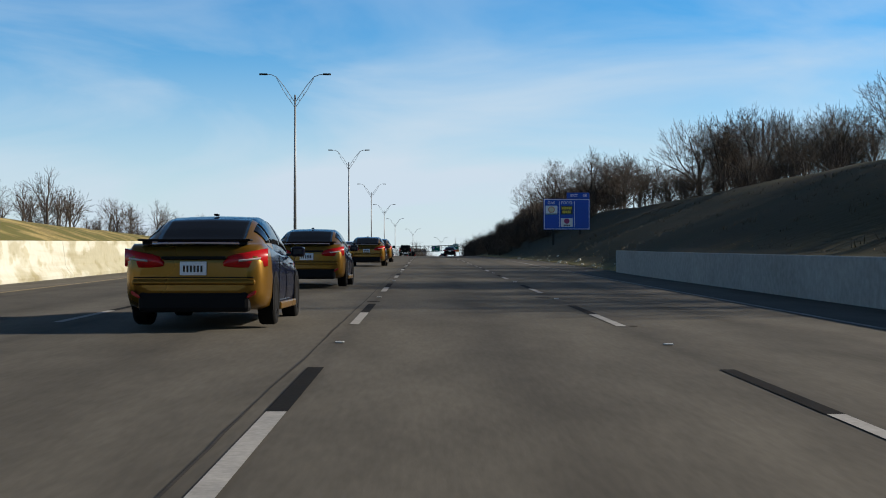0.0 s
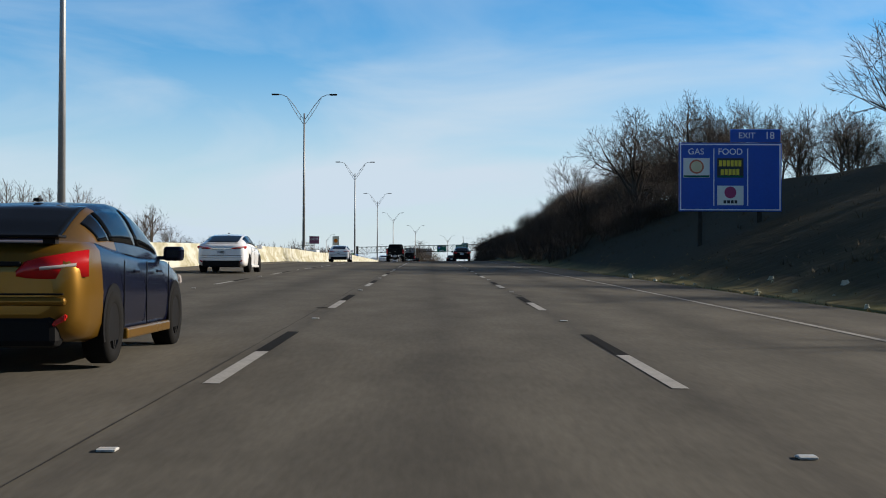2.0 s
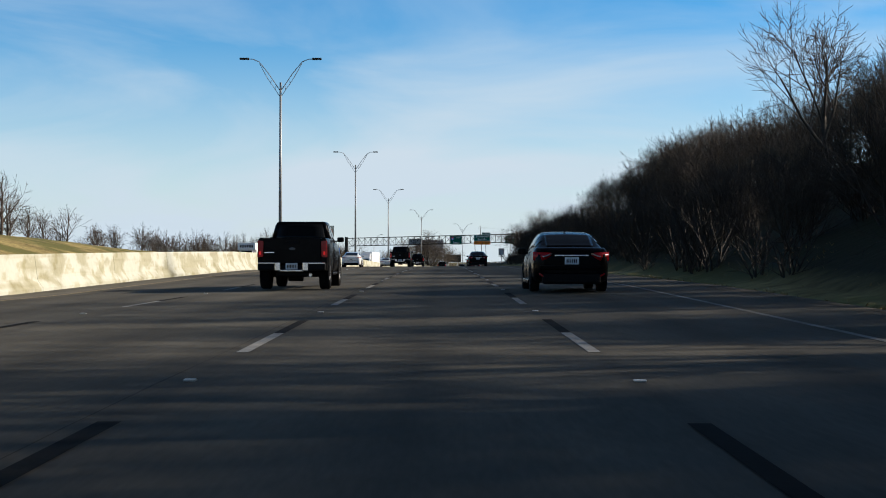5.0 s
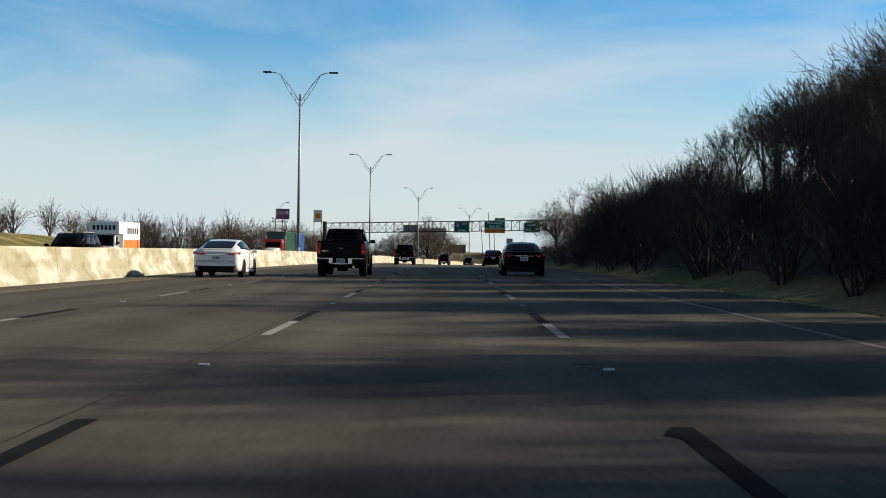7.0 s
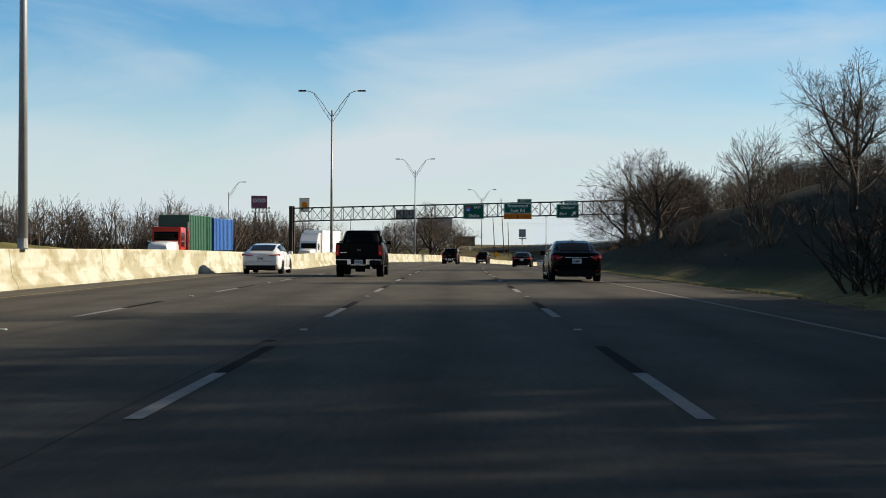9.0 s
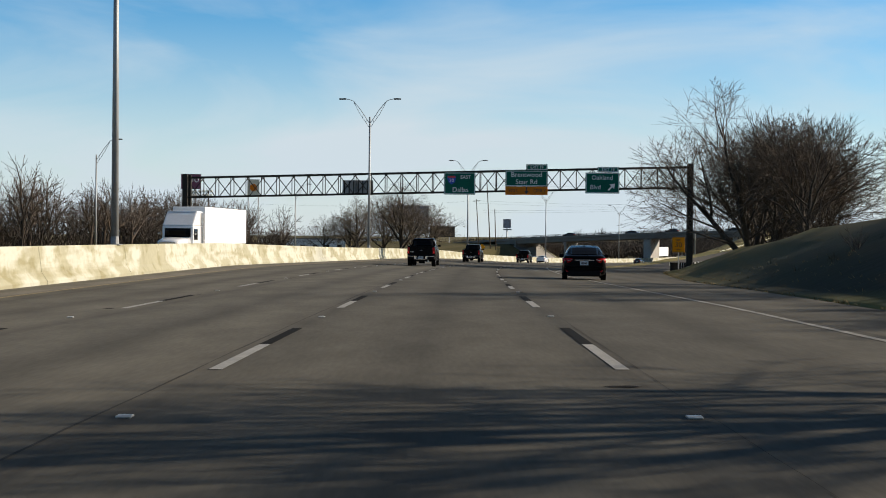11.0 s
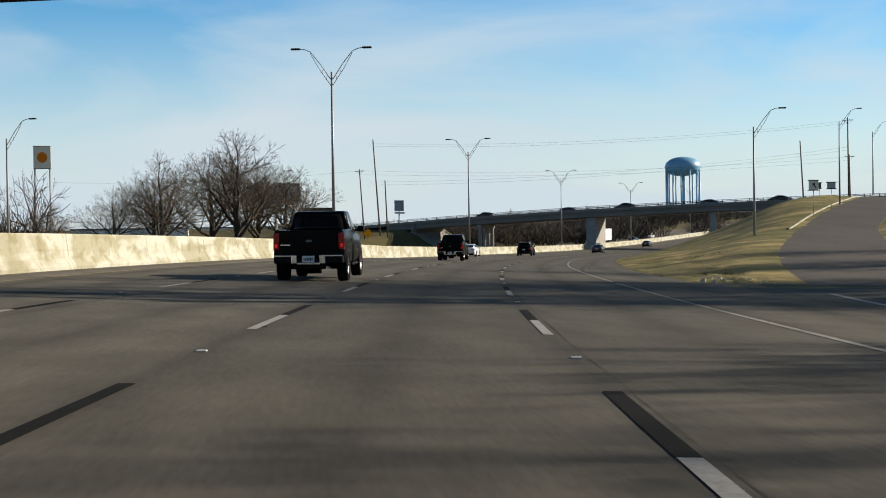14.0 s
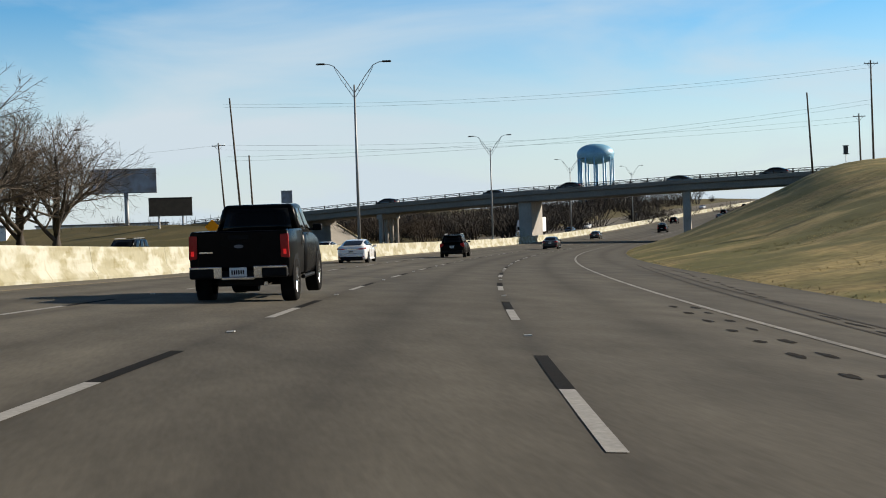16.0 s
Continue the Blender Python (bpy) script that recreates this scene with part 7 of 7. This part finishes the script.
def moving_truck():
    ob = new("moving_truck")
    W1 = mat("white_box_panel", (0.74, 0.74, 0.73), 0.45, var=0.05)
    OR = mat("orange_stripe", (0.75, 0.16, 0.02), 0.45, var=0.06)
    bm = bmesh.new()
    box(bm, -1.15, 1.15, -4.2, 1.0, 0.95, 3.1, 0.04)
    box(bm, -1.15, 1.15, 1.001, 2.2, 2.15, 3.1, 0.06)
    bx = part("cargo_box", bm, W1, ob)
    for s2 in (-1, 1):
        bm = bmesh.new()
        box(bm, s2 * 1.156 - 0.004, s2 * 1.156 + 0.004, -4.1, 0.9, 1.0, 1.75)
        part("stripe", bm, OR, bx)
        bm = bmesh.new()
        for k in range(6):
            box(bm, s2 * 1.157 - 0.004, s2 * 1.157 + 0.004, -3.6 + k * 0.6, -3.2 + k * 0.6, 2.2, 2.65)
        part("lettering_bar", bm, NAVY, bx)
    bm = bmesh.new()
    for k in range(6):
        box(bm, -0.85 + k * 0.3, -0.65 + k * 0.3, 2.2, 2.206, 2.45, 2.8)
    part("lettering_bar", bm, NAVY, bx)
    st = [(1.1, outline(0.95, 0.45, 1.25, 0.0)), (2.3, outline(0.95, 0.45, 1.2, 0.03)), (2.9, outline(0.92, 0.47, 1.12, 0.04)), (3.4, outline(0.85, 0.5, 1.02, 0.02)), (3.52, outline(0.7, 0.55, 0.9, 0.0))]
    loft(st, CARWHITE, ob, "cab_body")
    rb, rt, ft, fb = (0.9, 1.05, 1.2), (0.8, 1.1, 2.1), (0.78, 1.9, 2.12), (0.88, 2.5, 1.18)
    cabin(ob, rb, rt, ft, fb, CARWHITE, bevel=0.06)
    mir = lambda p: (-p[0], p[1], p[2])
    pane(ob, (fb, mir(fb), mir(ft), ft), (0.06, 0.94, 0.08, 0.92), "windscreen", bulge=0.02)
    for s2 in (1, -1):
        q = [(s2 * x, y, z) for x, y, z in (rb, fb, ft, rt)]
        if s2 < 0:
            q = [q[1], q[0], q[3], q[2]]
        pane(ob, q, (0.2, 0.8, 0.12, 0.86), "side_window")
        wheel(ob, s2 * 1.0, 2.6, 0.4, 0.25, ALLOY, 6, s2)
        wheel(ob, s2 * 1.1, -2.6, 0.4, 0.4, ALLOY, 6, s2)
        lens(ob, [(s2 * 0.5, 0.78), (s2 * 0.5, 0.95), (s2 * 0.78, 0.95), (s2 * 0.78, 0.78)], 3.42, 0.1, LENS_W, "head_light")
        mirror_pod(ob, s2 * 0.98, 2.2, 1.5, s2, TRIM)
    bm = bmesh.new()
    box(bm, -0.45, 0.45, 3.46, 3.53, 0.62, 0.95, 0.02)
    part("grille", bm, TRIM, ob)
    bm = bmesh.new()
    box(bm, -0.4, 0.4, -4.0, 2.8, 0.6, 0.94, 0.03)
    part("chassis", bm, TRIM, ob)
    return tagged(ob, "white and orange box moving truck in the oncoming lanes", "truck")


def tractor(parent, material, sleeper=True, y0=0.0):
    """A bonneted road tractor as parts of a truck, its front at y0 + 6."""
    st = [(y0 + 2.6, outline(1.05, 0.75, 1.7, 0.0)), (y0 + 4.2, outline(1.0, 0.75, 1.65, 0.08)), (y0 + 5.6, outline(0.85, 0.72, 1.5, 0.08)), (y0 + 6.0, outline(0.75, 0.72, 1.35, 0.0))]
    if not sleeper:
        st = [(y, [(x, z + 0.3 * (z > 1.0)) for x, z in half]) for y, half in st]
    loft(st, material if sleeper else CARWHITE, parent, "bonnet")
    bm = bmesh.new()
    box(bm, -1.2, 1.2, y0 + (0.3 if sleeper else 1.4), y0 + 3.2, 0.8, 3.15 if not sleeper else 2.6, 0.1)
    part("cab", bm, material, parent)
    if sleeper:
        bm = bmesh.new()
        vs = box(bm, -1.18, 1.18, y0 + 0.3, y0 + 3.1, 2.55, 3.75, 0.12)
        for v in bm.verts:
            if v.co.z > 3.0 and v.co.y > y0 + 2:
                v.co.y -= 1.1
        part("roof_fairing", bm, material, parent)
    zt = 2.85 if not sleeper else 2.5
    pane(parent, ((1.1, y0 + 3.2, zt - 0.85), (-1.1, y0 + 3.2, zt - 0.85), (-1.1, y0 + 3.2, zt), (1.1, y0 + 3.2, zt)), (0.05, 0.95, 0.1, 0.9), "windscreen", off=0.012)
    for s2 in (-1, 1):
        q = [(s2 * 1.2, y0 + 1.9, 1.5), (s2 * 1.2, y0 + 3.1, 1.5), (s2 * 1.2, y0 + 3.1, zt - 0.1), (s2 * 1.2, y0 + 1.9, zt - 0.1)]
        if s2 < 0:
            q = [q[1], q[0], q[3], q[2]]
        pane(parent, q, (0.05, 0.95, 0.05, 0.95), "side_window")
        bm = bmesh.new()
        tube(bm, (s2 * 1.28, y0 + 0.9, 0.9), (s2 * 1.28, y0 + 0.9, 3.6), 0.08, n=10)
        part("exhaust_pipe", bm, CHROME, parent)
        mirror_pod(parent, s2 * 1.3, y0 + 3.2, 2.0, s2, CHROME)
        lens(parent, [(s2 * 0.6, 0.95), (s2 * 0.6, 1.2), (s2 * 0.85, 1.2), (s2 * 0.85, 0.95)], y0 + 5.75, 0.15, LENS_W, "head_light")
        for y in (y0 + 4.7, y0 + 0.2, y0 - 1.1):
            wheel(parent, s2 * 1.2, y, 0.5, 0.35, ALLOY, 8, s2)
        bm = bmesh.new()
        tube(bm, (s2 * 1.0, y0 + 1.0, 0.75), (s2 * 1.0, y0 + 2.4, 0.75), 0.3, n=14)
        part("fuel_tank", bm, CHROME, parent)
    bm = bmesh.new()
    box(bm, -0.6, 0.6, y0 + 5.98, y0 + 6.06, 0.8, 1.4, 0.03)
    part("grille", bm, CHROME, parent)
    bm = bmesh.new()
    box(bm, -1.15, 1.15, y0 + 5.9, y0 + 6.15, 0.4, 0.72, 0.05)
    part("front_bumper", bm, CHROME, parent)
    bm = bmesh.new()
    box(bm, -0.45, 0.45, y0 - 1.8, y0 + 5.5, 0.6, 0.95, 0.03)
    part("chassis", bm, TRIM, parent)


def trailer(parent, material, y1, length, z1=4.05, ribs=0):
    bm = bmesh.new()
    box(bm, -1.28, 1.28, y1 - length, y1, 1.15, z1, 0.04)
    b = part("trailer_box", bm, material, parent)
    for s2 in (-1, 1):
        for k in range(ribs):
            y = y1 - 0.3 - k * (length - 0.6) / max(1, ribs - 1)
            bm = bmesh.new()
            box(bm, min(s2 * 1.281, s2 * 1.32), max(s2 * 1.281, s2 * 1.32), y - 0.06, y + 0.06, 1.2, z1 - 0.05)
            part("rib", bm, material, b)
        for y in (y1 - length + 1.2, y1 - length + 2.5):
            wheel(parent, s2 * 1.25, y, 0.5, 0.4, ALLOY, 8, s2)
    bm = bmesh.new()
    box(bm, -0.5, 0.5, y1 - length + 0.3, y1 - 0.4, 0.85, 1.14, 0.02)
    part("trailer_frame", bm, TRIM, parent)


gold = sedan("saloon_car", "gold saloon car with dark sides and a black boot spoiler", GOLD, NAVY, DARKALLOY, wing=True, rear_style="wide")
gold.matrix_world = stand(57.25, -3.72, 0.004)
white = sedan("saloon_car", "white fastback saloon car with thin tail lights", CARWHITE, CARWHITE, DARKALLOY, "fastback", rear_style="thin")
white.matrix_world = stand(174.3, -7.95, 0.004)
black = sedan("saloon_car", "black saloon car in the outer traffic lane", CARBLACK, CARBLACK, ALLOY, rear_style="corner")
black.matrix_world = stand(432.1, 5.45, 0.004, -4.0)
truck = pickup("pickup_truck", "black pickup truck with a chrome rear bumper", CARBLACK, ALLOY)
truck.matrix_world = stand(579.8, -3.2, 0.004)
dark_suv = suv("sport_utility_car", "black sport utility car in the traffic lane", CARBLACK, DARKALLOY)
dark_suv.matrix_world = stand(653.0, -4.0, 0.004)
grey = sedan("saloon_car", "dark grey saloon car far ahead near the overpass", CARGREY, CARGREY, ALLOY, rear_style="corner")
grey.matrix_world = stand(705.0, -0.1, 0.004)
grey["group"] = "cars in traffic"
dark_suv["group"] = "cars in traffic"
for s, u in ((790, -3.7), (835, 3.6), (862, -0.1), (905, -3.7), (940, 3.6), (975, -0.1), (1020, 3.6), (1045, -3.7)):
    copy_thing((grey, dark_suv)[int(s) % 2], stand(s, u, 0.004))
for s, u in ((203, -22.0), (300, -18.0), (630, -22), (700, -26), (842, -18), (880, -22), (960, -26), (1010, -18), (1060, -22)):
    copy_thing((dark_suv, white, grey)[int(s) % 3], stand(s, u, 0.004, 180))
for k, w in ((-40, 3.5), (-22, 9.5), (-4, 3.5), (14, 9.5), (34, 3.5)):
    c = B0 + BD * k + BW * w
    copy_thing(grey, pose(c.x, c.y, rail_top(k) - 0.995, 0, 0, math.degrees(math.atan2(BD.y, BD.x)) - 90 + (180 if w > 5 else 0)))
mv = moving_truck()
mv.matrix_world = stand(335.0, -25.3, 0.004, 180)
rt_truck = tagged(new("container_truck"), "red tractor hauling green and blue containers in the oncoming lanes", "truck")
GREENBOX = mat("dark_green_container", (0.02, 0.09, 0.05), 0.5, var=0.12)
BLUEBOX = mat("blue_container", (0.02, 0.10, 0.32), 0.5, var=0.12)
tractor(rt_truck, CARRED, False)
trailer(rt_truck, GREENBOX, 0.6, 8.5, 4.2, 14)
trailer(rt_truck, BLUEBOX, -9.0, 8.5, 4.1, 14)
rt_truck.matrix_world = stand(412.5, -23.8, 0.004, 180)
semi = tagged(new("articulated_lorry"), "white articulated lorry with a long box trailer", "truck")
TRAILERW = mat("white_trailer_panel", (0.76, 0.76, 0.76), 0.4, var=0.04)
tractor(semi, CARWHITE, True)
trailer(semi, TRAILERW, 0.0, 14.5, 4.1, 0)
semi.matrix_world = stand(475.0, -22.4, 0.004, 180)
copy_thing(semi, stand(806.0, -20.0, 0.004, 180))

# repeats of the same moving vehicles, each placed to fit the camera's view
truck["group"] = "cars in traffic"
black["group"] = "cars in traffic"
gold["group"] = "cars in traffic"
white["group"] = "cars in traffic"
for kind, s, u in ((gold, 10.2, -3.72), (gold, 25.4, -3.72), (gold, 73.5, -3.8), (dark_suv, 72.0, -7.4), (white, 110.0, -7.7), (truck, 203.7, -3.83), (black, 198.1, 3.3), (white, 287.0, -8.2), (truck, 290.0, -3.75),
                   (black, 293.5, 3.7), (white, 367.6, -8.75), (truck, 361.0, -3.7), (black, 353.2, 4.45), (truck, 467.5, -3.5), (truck, 519.6, -3.4), (white, 632.0, -8.0)):
    copy_thing(kind, stand(s, u, 0.004))
